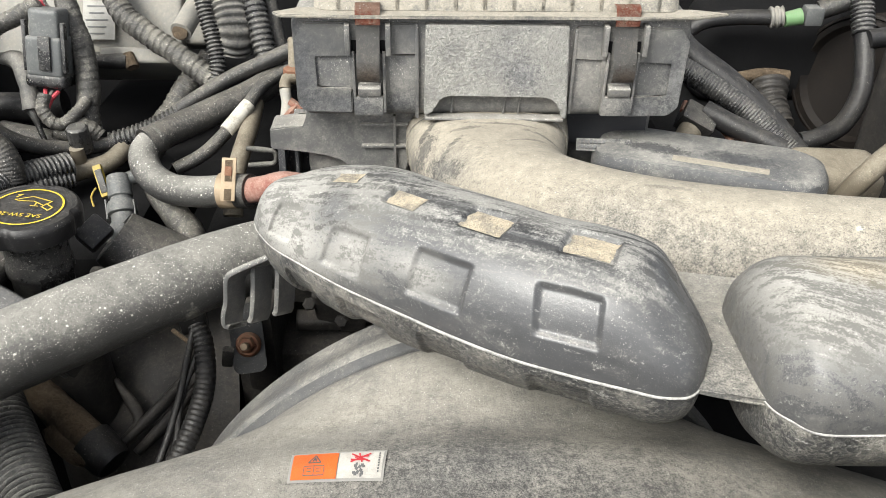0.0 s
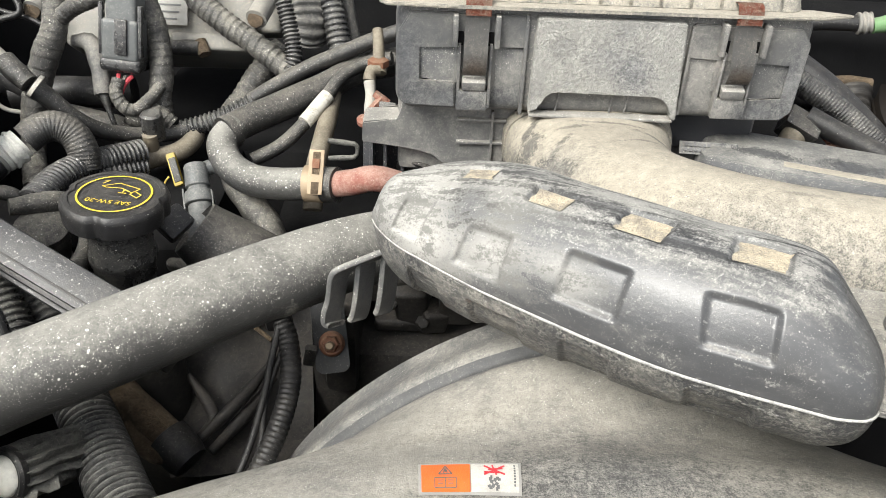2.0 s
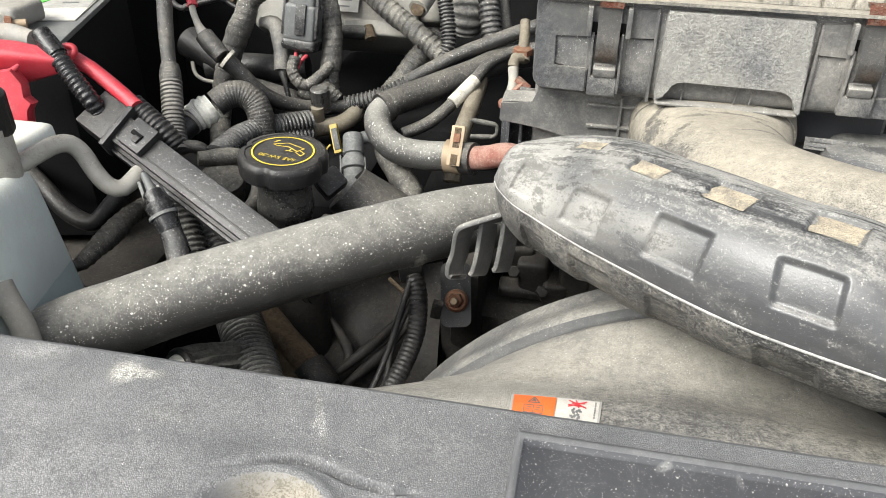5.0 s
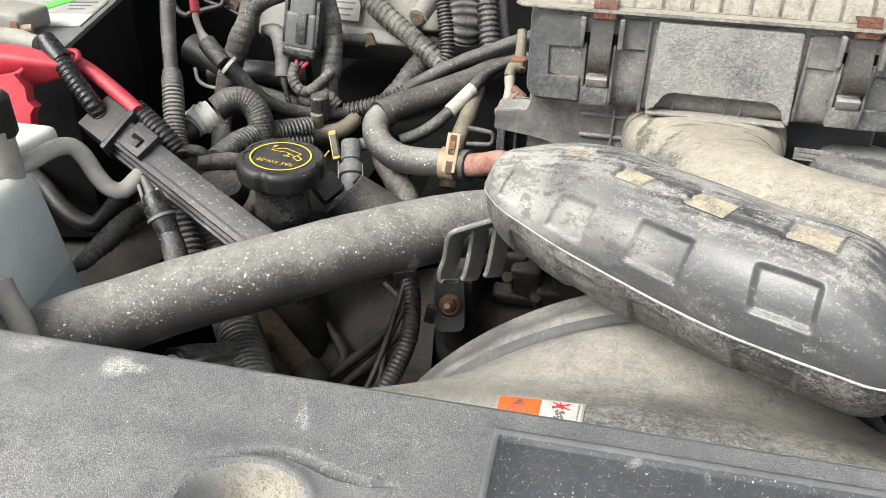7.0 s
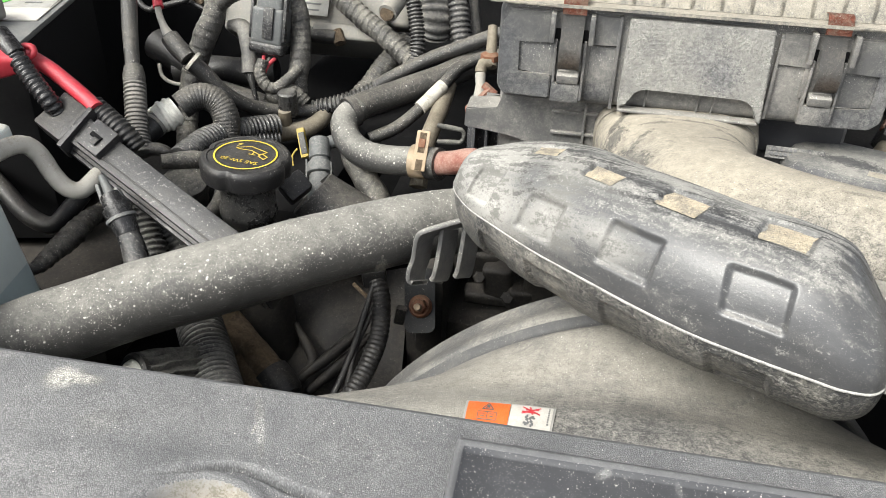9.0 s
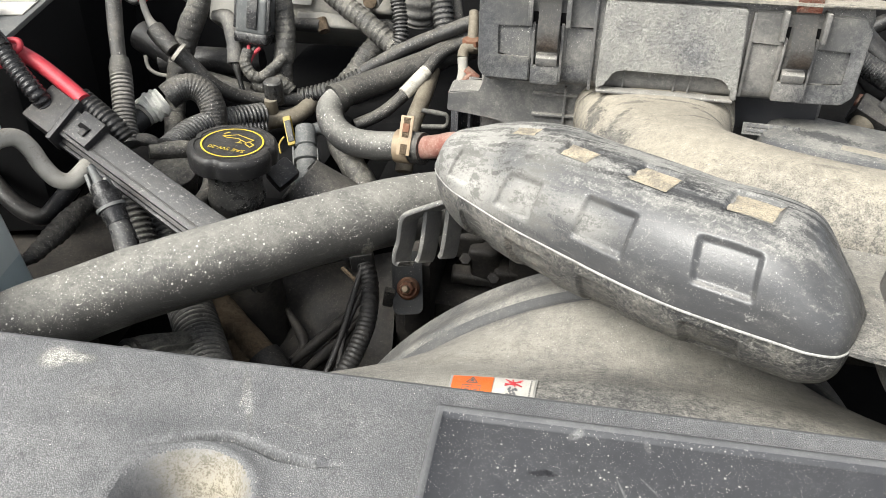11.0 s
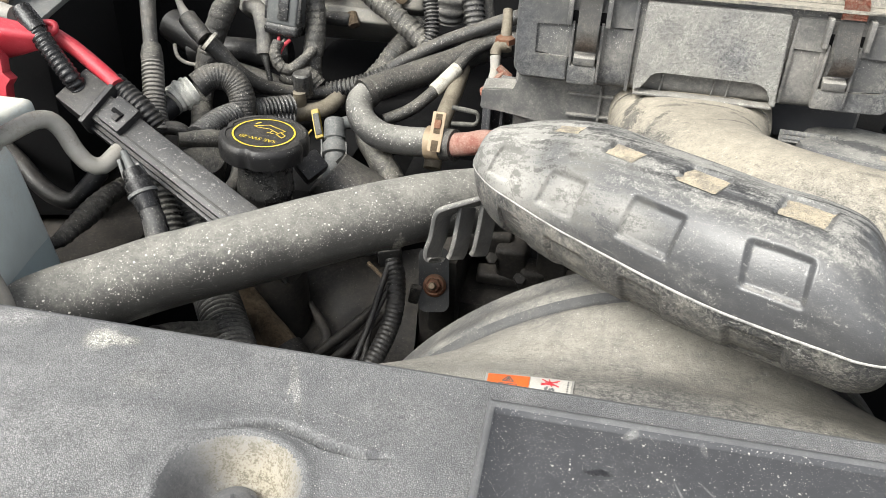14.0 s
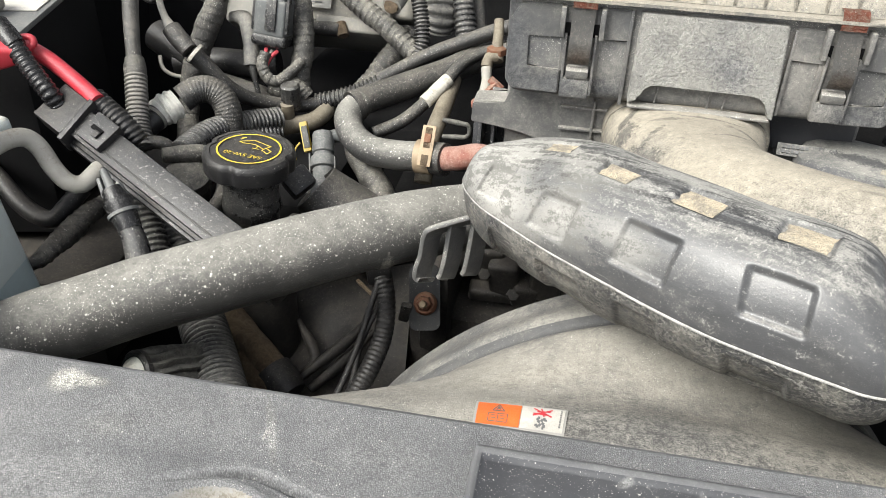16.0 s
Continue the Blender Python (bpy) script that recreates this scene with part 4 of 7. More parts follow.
# ---- the intake tube ----
bm = bmesh.new()
TUBE = [(0.052, 0.640, 1.010), (0.050, 0.600, 1.006), (0.054, 0.555, 1.006), (0.075, 0.500, 1.012), (0.120, 0.455, 1.018), (0.180, 0.430, 1.020), (0.26, 0.415, 1.020), (0.36, 0.40, 1.02), (0.46, 0.36, 1.02)]
rows = []
for q, side, up, s in along(spline(TUBE, 0.006)):
    f = smooth01(s / 0.17)
    w, h = 0.068 * (1 - f) + 0.047 * f, 0.036 * (1 - f) + 0.046 * f
    row = []
    for j in range(48):
        a = 2 * math.pi * j / 48
        c, sn = math.cos(a), math.sin(a)
        k = 3.0 - 0.9 * f
        row.append(q + side * w * abs(c) ** (2 / k) * (1 if c > 0 else -1) + up * h * abs(sn) ** (2 / k) * (1 if sn > 0 else -1))
    rows.append(row)
sheet(bm, rows[5:], close=True)
collar_bm = bmesh.new()
ends = []
for i, grow in ((0, 1.03), (3, 1.03), (4, 1.03), (5, 1.022), (5, 0.97)):
    c = sum(rows[i], Vector()) / len(rows[i])
    ends.append([c + (p - c) * grow for p in rows[i]])
sheet(collar_bm, ends, close=True)
intake = thing("intake_tube", "wide moulded plastic air intake tube coated with tan dust", "intake tube")
part("duct", bm, m_tube, intake, angle=60)
part("collar", collar_bm, m_tube, intake, "raised collar where the tube meets the filter box", angle=40)

# ---- the air filter box ----
airbox = thing("air_filter_box", "grey black plastic air filter box with steel latches, very dusty", "air box")
LX0, LX1, LZ0, LZ1, LY = -0.106, 0.207, 1.040, 1.122, 0.605


def rounded(x0, x1, z0, z1, r, n=6):
    pts = []
    for cx, cz, a0 in ((x1 - r, z1 - r, 0), (x0 + r, z1 - r, 90), (x0 + r, z0 + r, 180), (x1 - r, z0 + r, 270)):
        for i in range(n + 1):
            a = radians(a0 + 90 * i / n)
            pts.append((cx + r * math.cos(a), cz + r * math.sin(a)))
    return pts


def upright(y):
    """A pose for plates drawn in x and z, that thicken towards the front."""
    return Matrix.Translation((0, y, 0)) @ Matrix.Rotation(radians(90), 4, "X")


def loft(bm, loops):
    grid = [[bm.verts.new(p) for p in loop] for loop in loops]
    for a, b in zip(grid, grid[1:]):
        for j in range(len(a)):
            bm.faces.new((a[j], a[(j + 1) % len(a)], b[(j + 1) % len(a)], b[j]))
    bm.faces.new(grid[0][::-1])
    bm.faces.new(grid[-1])


bm = bmesh.new()
loops = []
for y, inset in ((0.80, 0.0), (LY + 0.012, 0.0), (LY + 0.005, 0.0015), (LY + 0.0015, 0.005), (LY, 0.010)):
    loops.append([(x, y, z) for x, z in rounded(LX0 + inset, LX1 - inset, LZ0 + inset, LZ1 + 0.003 - inset * 0.3, 0.012)])
loft(bm, loops)
cover = part("cover", bm, m_airbox, airbox, "filter box front cover", angle=50)
# proud frames round the pressed windows and across the upper half
for name, shape in (("window_frame", [(-0.1035, 1.0520), (-0.0985, 1.0460), (-0.0600, 1.0450), (-0.0600, 1.0655), (-0.0885, 1.0662), (-0.0890, 1.0934), (-0.0085, 1.0934), (-0.0085, 1.1185), (-0.0945, 1.1190), (-0.1035, 1.1040)]),
                    ("window_frame", [(0.1600, 1.0420), (0.1960, 1.0430), (0.2035, 1.0500), (0.2045, 1.1040), (0.1960, 1.1150), (0.1145, 1.1170), (0.1145, 1.0901), (0.1932, 1.0887), (0.1932, 1.0596), (0.1600, 1.0596)])):
    bm = bmesh.new()
    add_plate(bm, shape, 0.0042, upright(LY + 0.001))
    bmesh.ops.bevel(bm, geom=bm.edges[:], offset=0.0011, segments=2, affect="EDGES")
    part(name, bm, m_airbox, cover, "proud moulded frame round a dust-filled window", angle=50)
# middle panel with a notch at the foot
bm = bmesh.new()
shape = [(-0.003, 1.0460), (0.0035, 1.0480), (0.0055, 1.0545), (0.0085, 1.0600), (0.0130, 1.0630), (0.0190, 1.0640), (0.0920, 1.0628), (0.0985, 1.0612), (0.1030, 1.0575), (0.1058, 1.0530), (0.1075, 1.0440), (0.1120, 1.0425), (0.1075, 1.1185), (-0.0018, 1.1190)]
add_plate(bm, shape, 0.0110, upright(LY + 0.001))
bmesh.ops.bevel(bm, geom=[e for e in bm.edges], offset=0.0010, segments=2, affect="EDGES")
part("middle_panel", bm, m_airpanel, airbox, "textured raised panel, dust-coated with a bare smear", angle=60)
part("notch_lip", box((0.112, 0.0110, 0.0020), pose(0.0535, LY - 0.0048, 1.0425, 0, 0.6), 0.0007), m_airbox, airbox)
for x in (0.020, 0.062, 0.074):
    part("notch_rib", box((0.0014, 0.0020, 0.016), pose(x, LY - 0.0006, 1.052, 0, 6), 0.0005), m_airbox, airbox)
part("notch_boss", lathe([(0.0038, 0.0), (0.0036, 0.002), (0.0028, 0.0026)], Matrix.Translation((0.0425, LY + 0.0004, 1.0575)) @ Matrix.Rotation(radians(90), 4, "X"), sides=16), m_airbox, airbox)
part("side_rib", box((0.0028, 0.006, 0.078), pose(-0.0085, LY - 0.001, 1.080), 0.0010), m_airbox, airbox)
part("side_rib", box((0.0028, 0.006, 0.070), pose(0.1145, LY - 0.001, 1.080), 0.0010), m_airbox, airbox)
# two spring latches
for lx in (-0.0460, 0.1522):
    tilt = -1 if lx < 0 else 2
    latch = part("latch", box((0.0235, 0.008, 0.0165), pose(lx - 0.001, LY - 0.0030, 1.0525), 0.0015), m_airbox, airbox)
    part("catch", box((0.0180, 0.010, 0.0075), pose(lx, LY - 0.005, 1.0660, 14), 0.0012), m_airbox, latch)
    for sx in (-0.0155, 0.0155):
        part("latch_bracket", box((0.0040, 0.011, 0.024), pose(lx + sx, LY - 0.005, 1.1070), 0.0010), m_airbox, latch)
        part("latch_rail", box((0.0022, 0.008, 0.050), pose(lx + sx * 0.76, LY - 0.003, 1.072, 0, tilt * 0.35), 0.0007), m_airbox, latch)
    part("slot", box((0.031, 0.004, 0.050), pose(lx, LY - 0.0002, 1.090), 0.0008), m_airbox, latch)
    # near-black blocks stand in for the shaded openings beside the strap
    for sx in (-0.0112, 0.0112):
        part("slot_hole", box((0.0045, 0.003, 0.011), pose(lx + sx, LY - 0.0022, 1.1000), 0.0008), m_void, latch)
    bm = bmesh.new()
    w = 0.0088
    line = [(1.1300, 0.004), (1.1315, -0.002), (1.1300, -0.0065), (1.1240, -0.0082), (1.1120, -0.0085), (1.1000, -0.0110), (1.0900, -0.0135), (1.0810, -0.0130), (1.0745, -0.0095), (1.0725, -0.0055)]
    line = [p for p in spline([(0, y, z) for z, y in line], 0.0015)]
    sheet(bm, [[(lx - w + (p.z - 1.1) * math.tan(radians(tilt)) * -1, LY + p.y, p.z), (lx + w + (p.z - 1.1) * math.tan(radians(tilt)) * -1, LY + p.y, p.z)] for p in line])
    bmesh.ops.solidify(bm, geom=bm.faces[:], thickness=0.0013)
    part("strap", bm, m_strap, latch, "grey spring steel strap", angle=50)
    bm = bmesh.new()
    off = -0.025 * math.tan(radians(tilt))
    hook = spline([(0, 0.006, 1.1285), (0, 0.001, 1.1330), (0, -0.006, 1.1325), (0, -0.0096, 1.1275), (0, -0.0100, 1.1190)], 0.001)
    sheet(bm, [[(lx + off - w - 0.0006, LY + p.y, p.z), (lx + off + w + 0.0006, LY + p.y, p.z)] for p in hook])
    bmesh.ops.solidify(bm, geom=bm.faces[:], thickness=0.0012)
    part("hook", bm, m_redpaint, latch, "flaking rust-red top hook", angle=50)
bm = bmesh.new()
add_plate(bm, [(-0.118, 0.603), (-0.112, 0.596), (-0.06, 0.5945), (0.16, 0.5945), (0.205, 0.596), (0.232, 0.606), (0.205, 0.615), (-0.10, 0.615)], 0.0026, pose(0, 0, 1.1240))
bmesh.ops.bevel(bm, geom=bm.edges[:], offset=0.0008, segments=2, affect="EDGES")
part("flange", bm, m_airtop, airbox, "pale worn flange round the box lid")
bm = bmesh.new()
loops = []
for z, i in ((1.127, 0.0), (1.144, 0.003), (1.156, 0.010), (1.160, 0.020)):
    loops.append([(x, y, z) for x, y in rounded(-0.088 + i, 0.196 - i, 0.606 + i * 1.6, 0.80, 0.014)])
loft(bm, loops)
lid = part("lid", bm, m_airtop, airbox, "dust-covered ribbed lid")
for i in range(12):
    x = -0.068 + 0.0222 * i
    bm = bmesh.new()
    sheet(bm, [[(x - 0.0012, y, z), (x + 0.0012, y, z)] for y, z in ((0.6055, 1.1285), (0.6090, 1.1440), (0.6220, 1.1575), (0.66, 1.1612), (0.79, 1.1612))])
    bmesh.ops.solidify(bm, geom=bm.faces[:], thickness=0.0016)
    part("lid_rib", bm, m_airtop, lid)
# the lower half of the box with its side lug, arch and ribs
bm = bmesh.new()
add_box(bm, (0.300, 0.150, 0.070), pose(0.045, 0.715, 1.005), 0.006)
lower = part("lower_body", bm, m_airbox, airbox)
bm = bmesh.new()
arch = [(-0.133, 1.020), (-0.134, 1.0015), (-0.105, 0.9990), (-0.088, 0.9975), (-0.074, 0.9930), (-0.066, 0.9860), (-0.063, 0.975), (-0.020, 0.970), (-0.005, 1.040), (-0.100, 1.040), (-0.104, 1.022)]
add_plate(bm, arch, 0.030, upright(0.655))
bmesh.ops.bevel(bm, geom=bm.edges[:], offset=0.0012, segments=2, affect="EDGES")
part("side_lug", bm, m_airbox, airbox)
for x, z0, z1 in ((-0.0275, 0.985, 1.034),):
    part("web_rib", box((0.0022, 0.006, z1 - z0), pose(x, 0.6235, (z0 + z1) / 2), 0.0006), m_airbox, airbox)
for z in (1.006, 1.026):
    part("web_rib", box((0.040, 0.006, 0.0022), pose(-0.036, 0.6236, z), 0.0006), m_airbox, airbox)
part("rear_tray", box((0.070, 0.010, 0.040), pose(0.155, 0.640, 1.022), 0.002), m_badge, airbox)
for x in (-0.128, -0.116, -0.101):
    part("support_fin", box((0.0030, 0.026, 0.060), pose(x, 0.660, 0.972, -8), 0.0008), m_badge, airbox)
part("support_wall", box((0.040, 0.004, 0.060), pose(-0.117, 0.672, 0.970, -6), 0.001), m_badge, airbox)
part("breather", tube([(-0.068, 0.70, 0.975), (-0.080, 0.668, 0.972), (-0.088, 0.650, 0.960)], 0.020), m_rubber, airbox)

# ---- upper radiator hose ----
hose = thing("radiator_hose", "thick black rubber radiator hose, grey with dust and pale speckles", "hose")
HOSE = [(-0.405, 0.215, 0.77), (-0.428, 0.255, 0.84), (-0.4370, 0.3000, 0.9000), (-0.4110, 0.3335, 0.9290), (-0.3628, 0.3603, 0.9435), (-0.3281, 0.3813, 0.9510), (-0.2809, 0.4075, 0.9590), (-0.2203, 0.4529, 0.9632), (-0.1621, 0.4958, 0.9641), (-0.1212, 0.5323, 0.9566), (-0.0716, 0.5788, 0.9396)]
part("rubber", tube(HOSE, 0.0278, step=0.006, sides=36, wobble=0.02), m_hose, hose, angle=80)
part("scuffed_band", tube([(-0.1884, 0.4768, 0.9634), (-0.1852, 0.4790, 0.9636), (-0.1810, 0.4824, 0.9638)], [0.0281, 0.0283, 0.0281], step=0.003, sides=36, wobble=0.02), m_reslow, hose, "cracked and scuffed band of the hose", angle=80)

# ---- oil filler ----
def cap_art(mt, parent):
    """Ring, oil can and grade in yellow paint, lying on the cap."""
    bm = bmesh.new()
    for j in range(64):
        a, b = 2 * math.pi * j / 64, 2 * math.pi * (j + 1) / 64
        bm.faces.new([bm.verts.new(mt @ Vector((r * math.cos(t), r * math.sin(t), 0.0003))) for r, t in ((0.0262, a), (0.0278, a), (0.0278, b), (0.0262, b))])
    part("yellow_ring", bm, m_yellow, parent, "yellow painted ring")

    def strokes(lines, w):
        bm = bmesh.new()
        for p, q in lines:
            p, q = Vector((*p, 0)), Vector((*q, 0))
            n = (q - p).normalized().cross(Vector((0, 0, 1))) * w
            e = (q - p).normalized() * w
            bm.faces.new([bm.verts.new(mt @ (v + Vector((0, 0, 0.0004)))) for v in (p - e - n, p - e + n, q + e + n, q + e - n)])
        return bm
    can = [((-70, 33), (-55, 35)), ((-55, 35), (-70, 26)), ((-66, 18), (-48, 15)), ((-66, 18), (-8, 31)), ((-48, 15), (10, 17)), ((-8, 31), (80, 20)), ((80, 20), (66, 10)), ((10, 17), (58, 7)), ((12, 3), (40, 3)), ((26, 3), (26, 12)), ((66, 12), (100, 3)), ((100, 3), (92, -7)), ((92, -7), (58, 2)), ((58, 2), (66, 12))]
    can = [((p[0] * 0.000197, p[1] * 0.000500), (q[0] * 0.000197, q[1] * 0.000500)) for p, q in can]
    part("oil_can_symbol", strokes(can, 0.0005), m_yellow, parent, "yellow oil can symbol")
    cu = bpy.data.curves.new("grade_text", "FONT")
    cu.body, cu.size, cu.align_x, cu.align_y = "SAE 5W-20", 0.0072, "CENTER", "CENTER"
    tmp = bpy.data.objects.new("grade_text", cu)
    me = bpy.data.meshes.new_from_object(tmp)
    me.transform(mt @ pose(0, -0.0125, 0.0004, 0, 0, 180))
    me.materials.append(m_yellow)
    ob = new("grade_text", me)
    ob.parent = parent
    tagged(ob, "yellow painted oil grade lettering")
    bpy.data.objects.remove(tmp)


oil = thing("oil_filler", "black plastic oil filler cap with yellow markings on a dusty neck", "oil cap")
OC = (-0.3160, 0.5538, 0.9859)
mt = Matrix.Translation(OC) @ pose(0, 0, 0, 0, 3, -4)
part("cap", lathe([(0.031, -0.0190), (0.0372, -0.0190), (0.0394, -0.0175), (0.0402, -0.006), (0.0390, -0.0018), (0.0368, 0.0), (0.0335, 0.0002), (0.033, -0.0008), (0.0005, -0.0008)], mt, sides=120, lobes=4, lobe=0.085), m_black, oil, angle=35)
cap_art(mt, oil)
part("neck", lathe([(0.0235, -0.108), (0.0240, -0.062), (0.0262, -0.058), (0.0262, -0.052), (0.0245, -0.048), (0.0250, -0.013)], mt), m_loom, oil)

# ---- small builders for the engine bay ----
GROUPS = {"ribbed_hose": "ribbed hoses", "ribbed_loom": "ribbed looms", "taped_harness": "taped harnesses", "taped_hose": "taped hoses", "thin_wire": "thin wires", "rubber_hose": "rubber hoses", "wire_loop": "wire loops",
          "black_pipe": "dark pipes", "red_wire": "red wires", "heater_line": "heater lines", "steel_pipe": "steel pipes"}


def line(name, label, category, points, radius, material, **k):
    """A hose, cable or pipe as one thing."""
    return tagged(part(name, tube(points, radius, **k), material, angle=75), label, category, GROUPS.get(name, ""))


def lerp(p, q, t):
    return tuple(a + (b - a) * t for a, b in zip(p, q))


# warning sticker that follows the shroud
sticker = thing("warning_sticker", "orange and white warning sticker on the fan shroud", "sticker")
S0, S1, S2, S3 = (-0.0797, 0.3156, 0.9580), (-0.0254, 0.3110, 0.9670), (-0.0270, 0.2858, 0.9740), (-0.0789, 0.2897, 0.9650)


def on_sticker(u, v, lift):
    p = lerp(lerp(S0, S1, u), lerp(S3, S2, u), v)
    return (p[0], p[1], shroud_top(p[0], p[1]) + lift)


def sticker_patch(u0, u1, v0, v1, lift, n=10):
    bm = bmesh.new()
    sheet(bm, [[on_sticker(u0 + (u1 - u0) * i / n, v0 + (v1 - v0) * j / 6, lift) for i in range(n + 1)] for j in range(6, -1, -1)])
    return bm


def sticker_strokes(lines, w):
    bm = bmesh.new()
    for (a, b), (c, d) in lines:
        dx, dy = (c - a) * 3.4, d - b
        k = w / max(1e-6, math.hypot(dx, dy))
        nx, ny = -dy * k / 3.4, dx * k
        bm.faces.new([bm.verts.new(on_sticker(u, v, 0.0016)) for u, v in ((a - nx, b - ny), (c - nx, d - ny), (c + nx, d + ny), (a + nx, b + ny))])
    return bm


part("backing", sticker_patch(0, 1, 0, 1, 0.0008), dusty("clear_sticker_film", (0.30, 0.29, 0.27), GREY, 0.4, 0.1, 0.35), sticker)
part("orange_field", sticker_patch(0.03, 0.505, 0.07, 0.93, 0.0012), m_orange, sticker, "orange warning field")
part("white_field", sticker_patch(0.515, 0.975, 0.07, 0.93, 0.0012), m_paper, sticker, "white symbol field")
part("triangle_symbol", sticker_strokes([((0.245, 0.40), (0.265, 0.24)), ((0.285, 0.40), (0.265, 0.24)), ((0.20, 0.44), (0.265, 0.16)), ((0.265, 0.16), (0.33, 0.44)), ((0.33, 0.44), (0.20, 0.44)), ((0.265, 0.24), (0.265, 0.38))], 0.020), m_ink, sticker)
part("book_symbol", sticker_strokes([((0.16, 0.55), (0.37, 0.55)), ((0.37, 0.55), (0.37, 0.83)), ((0.37, 0.83), (0.16, 0.83)), ((0.16, 0.83), (0.16, 0.55)), ((0.265, 0.55), (0.265, 0.83)), ((0.19, 0.63), (0.24, 0.63)), ((0.29, 0.63), (0.34, 0.63)), ((0.19, 0.72), (0.24, 0.72)), ((0.29, 0.72), (0.34, 0.72))], 0.014), m_ink, sticker)
part("red_cross_mark", sticker_strokes([((0.64, 0.16), (0.84, 0.46)), ((0.84, 0.16), (0.64, 0.46)), ((0.68, 0.30), (0.82, 0.26)), ((0.72, 0.14), (0.76, 0.48)), ((0.64, 0.38), (0.80, 0.40))], 0.028), m_redink, sticker, "red crossed symbol")
blades = []
for a in (10, 100, 190, 280):
    ring = [(0.735 + 0.066 * r * math.cos(radians(a + t)), 0.70 + 0.215 * r * math.sin(radians(a + t))) for r, t in ((0.15, 0), (0.62, 14), (0.92, 42), (0.80, 62))]
    blades += list(zip(ring, ring[1:]))
part("fan_symbol", sticker_strokes(blades, 0.048), m_ink, sticker, "dark fan symbol")
part("small_print", sticker_strokes([((0.935, 0.14 + 0.085 * i), (0.935, 0.195 + 0.085 * i)) for i in range(8)], 0.030), m_ink, sticker)

# ---- bracket and bolt under the hose ----
bracket = thing("hose_bracket", "black ribbed plastic bracket with a rusted bolt", "bracket")
AWAY = (Vector((-0.1329, 0.4911, 0.9523)) - Vector((-0.1247, 0.4412, 0.9846))).normalized() * 0.016 + (Vector((-0.1084, 0.4445, 0.9850)) - Vector((-0.1247, 0.4412, 0.9846))).normalized() * 0.0120


def bracket_rib(points, reach, thick=0.004):
    """A plate standing on edge along the points and reaching back."""
    bm = bmesh.new()
    front = spline(points, 0.002)
    flow = along(front)
    rows = []
    for p, side_way, up_way, s in flow:
        n = AWAY.cross(up_way.cross(side_way)).normalized() * thick / 2
        a, b = p - n, p + n
        rows.append([a + AWAY * reach, a + AWAY * 0.05, a * 0.7 + b * 0.3, a * 0.3 + b * 0.7, b + AWAY * 0.05, b + AWAY * reach])
    sheet(bm, rows, close=True)
    return bm


part("arm", bracket_rib([(-0.1445, 0.4538, 0.9429), (-0.1481, 0.4535, 0.9453), (-0.1479, 0.4540, 0.9535), (-0.1451, 0.4551, 0.9636), (-0.1435, 0.4547, 0.9754), (-0.1417, 0.4539, 0.9848), (-0.1373, 0.4527, 0.9911), (-0.1236, 0.4563, 0.9963), (-0.1069, 0.4624, 1.0009), (-0.0981, 0.4691, 1.0012)], 1.0), m_airbox, bracket, angle=50)
part("fin", bracket_rib([(-0.1238, 0.4606, 0.9918), (-0.1256, 0.4599, 0.9728), (-0.1273, 0.4575, 0.9585), (-0.1293, 0.4579, 0.9485), (-0.1310, 0.4577, 0.9451)], 1.0), m_airbox, bracket, angle=50)
part("fin", bracket_rib([(-0.1072, 0.4658, 0.9969), (-0.1086, 0.4640, 0.9779), (-0.1102, 0.4620, 0.9624), (-0.1119, 0.4620, 0.9517), (-0.1135, 0.4619, 0.9483)], 1.0), m_airbox, bracket, angle=50)
bm = bmesh.new()
mt = frame_of((-0.1557, 0.5438, 0.8599), (-0.1249, 0.5500, 0.8606), (0, -0.75, 0.66))
add_plate(bm, rounded(-0.0145, 0.0135, -0.030, 0.030, 0.007), 0.003, mt)
part("strap_plate", bm, m_plate, bracket, "black painted steel strap")
mt = Matrix.Translation(Vector((-0.1540, 0.5355, 0.8597))) @ frame_of((0, 0, 0), (1, 0, 0), (0, -0.80, 0.60))
bolt = part("bolt", lathe([(0.0105, -0.004), (0.0108, 0.0), (0.0090, 0.0025), (0.0088, 0.003)], mt), m_rust, bracket, "rusted flange nut and stud")
part("nut", lathe([(0.0072, 0.002), (0.0074, 0.008), (0.0060, 0.0100)], mt, sides=6), m_rust, bolt)
part("stud", lathe([(0.0036, 0.008), (0.0036, 0.016), (0.0028, 0.018)], mt @ pose(0, -0.001, 0), sides=12), m_zinc, bolt)
part("anchor", box((0.03, 0.10, 0.09), pose(-0.150, 0.605, 0.83), 0.01), m_dark, bracket)

# ---- heater hose with elbow, clamp and pipe ----
heater = thing("heater_hose", "black rubber heater hose with an elbow and a tan spring clamp", "hose")
H = [(-0.1605, 0.6268, 0.9607), (-0.1812, 0.6324, 0.9567), (-0.2080, 0.6398, 0.9517), (-0.2367, 0.6556, 0.9469), (-0.2603, 0.6776, 0.9503), (-0.2700, 0.7000, 0.9597), (-0.2621, 0.7208, 0.9671)]
part("elbow", tube(H, 0.0142, step=0.004, sides=24, wobble=0.02), m_hose, heater, angle=80)
part("upper_run", tube([(-0.2682, 0.7157, 0.9647), (-0.2523, 0.7350, 0.9675), (-0.2238, 0.7596, 0.9730), (-0.1860, 0.7902, 0.9813), (-0.1495, 0.8163, 0.9924), (-0.10, 0.83, 1.00)], 0.0145, step=0.006, sides=24, wobble=0.02), m_rubber, heater, angle=80)
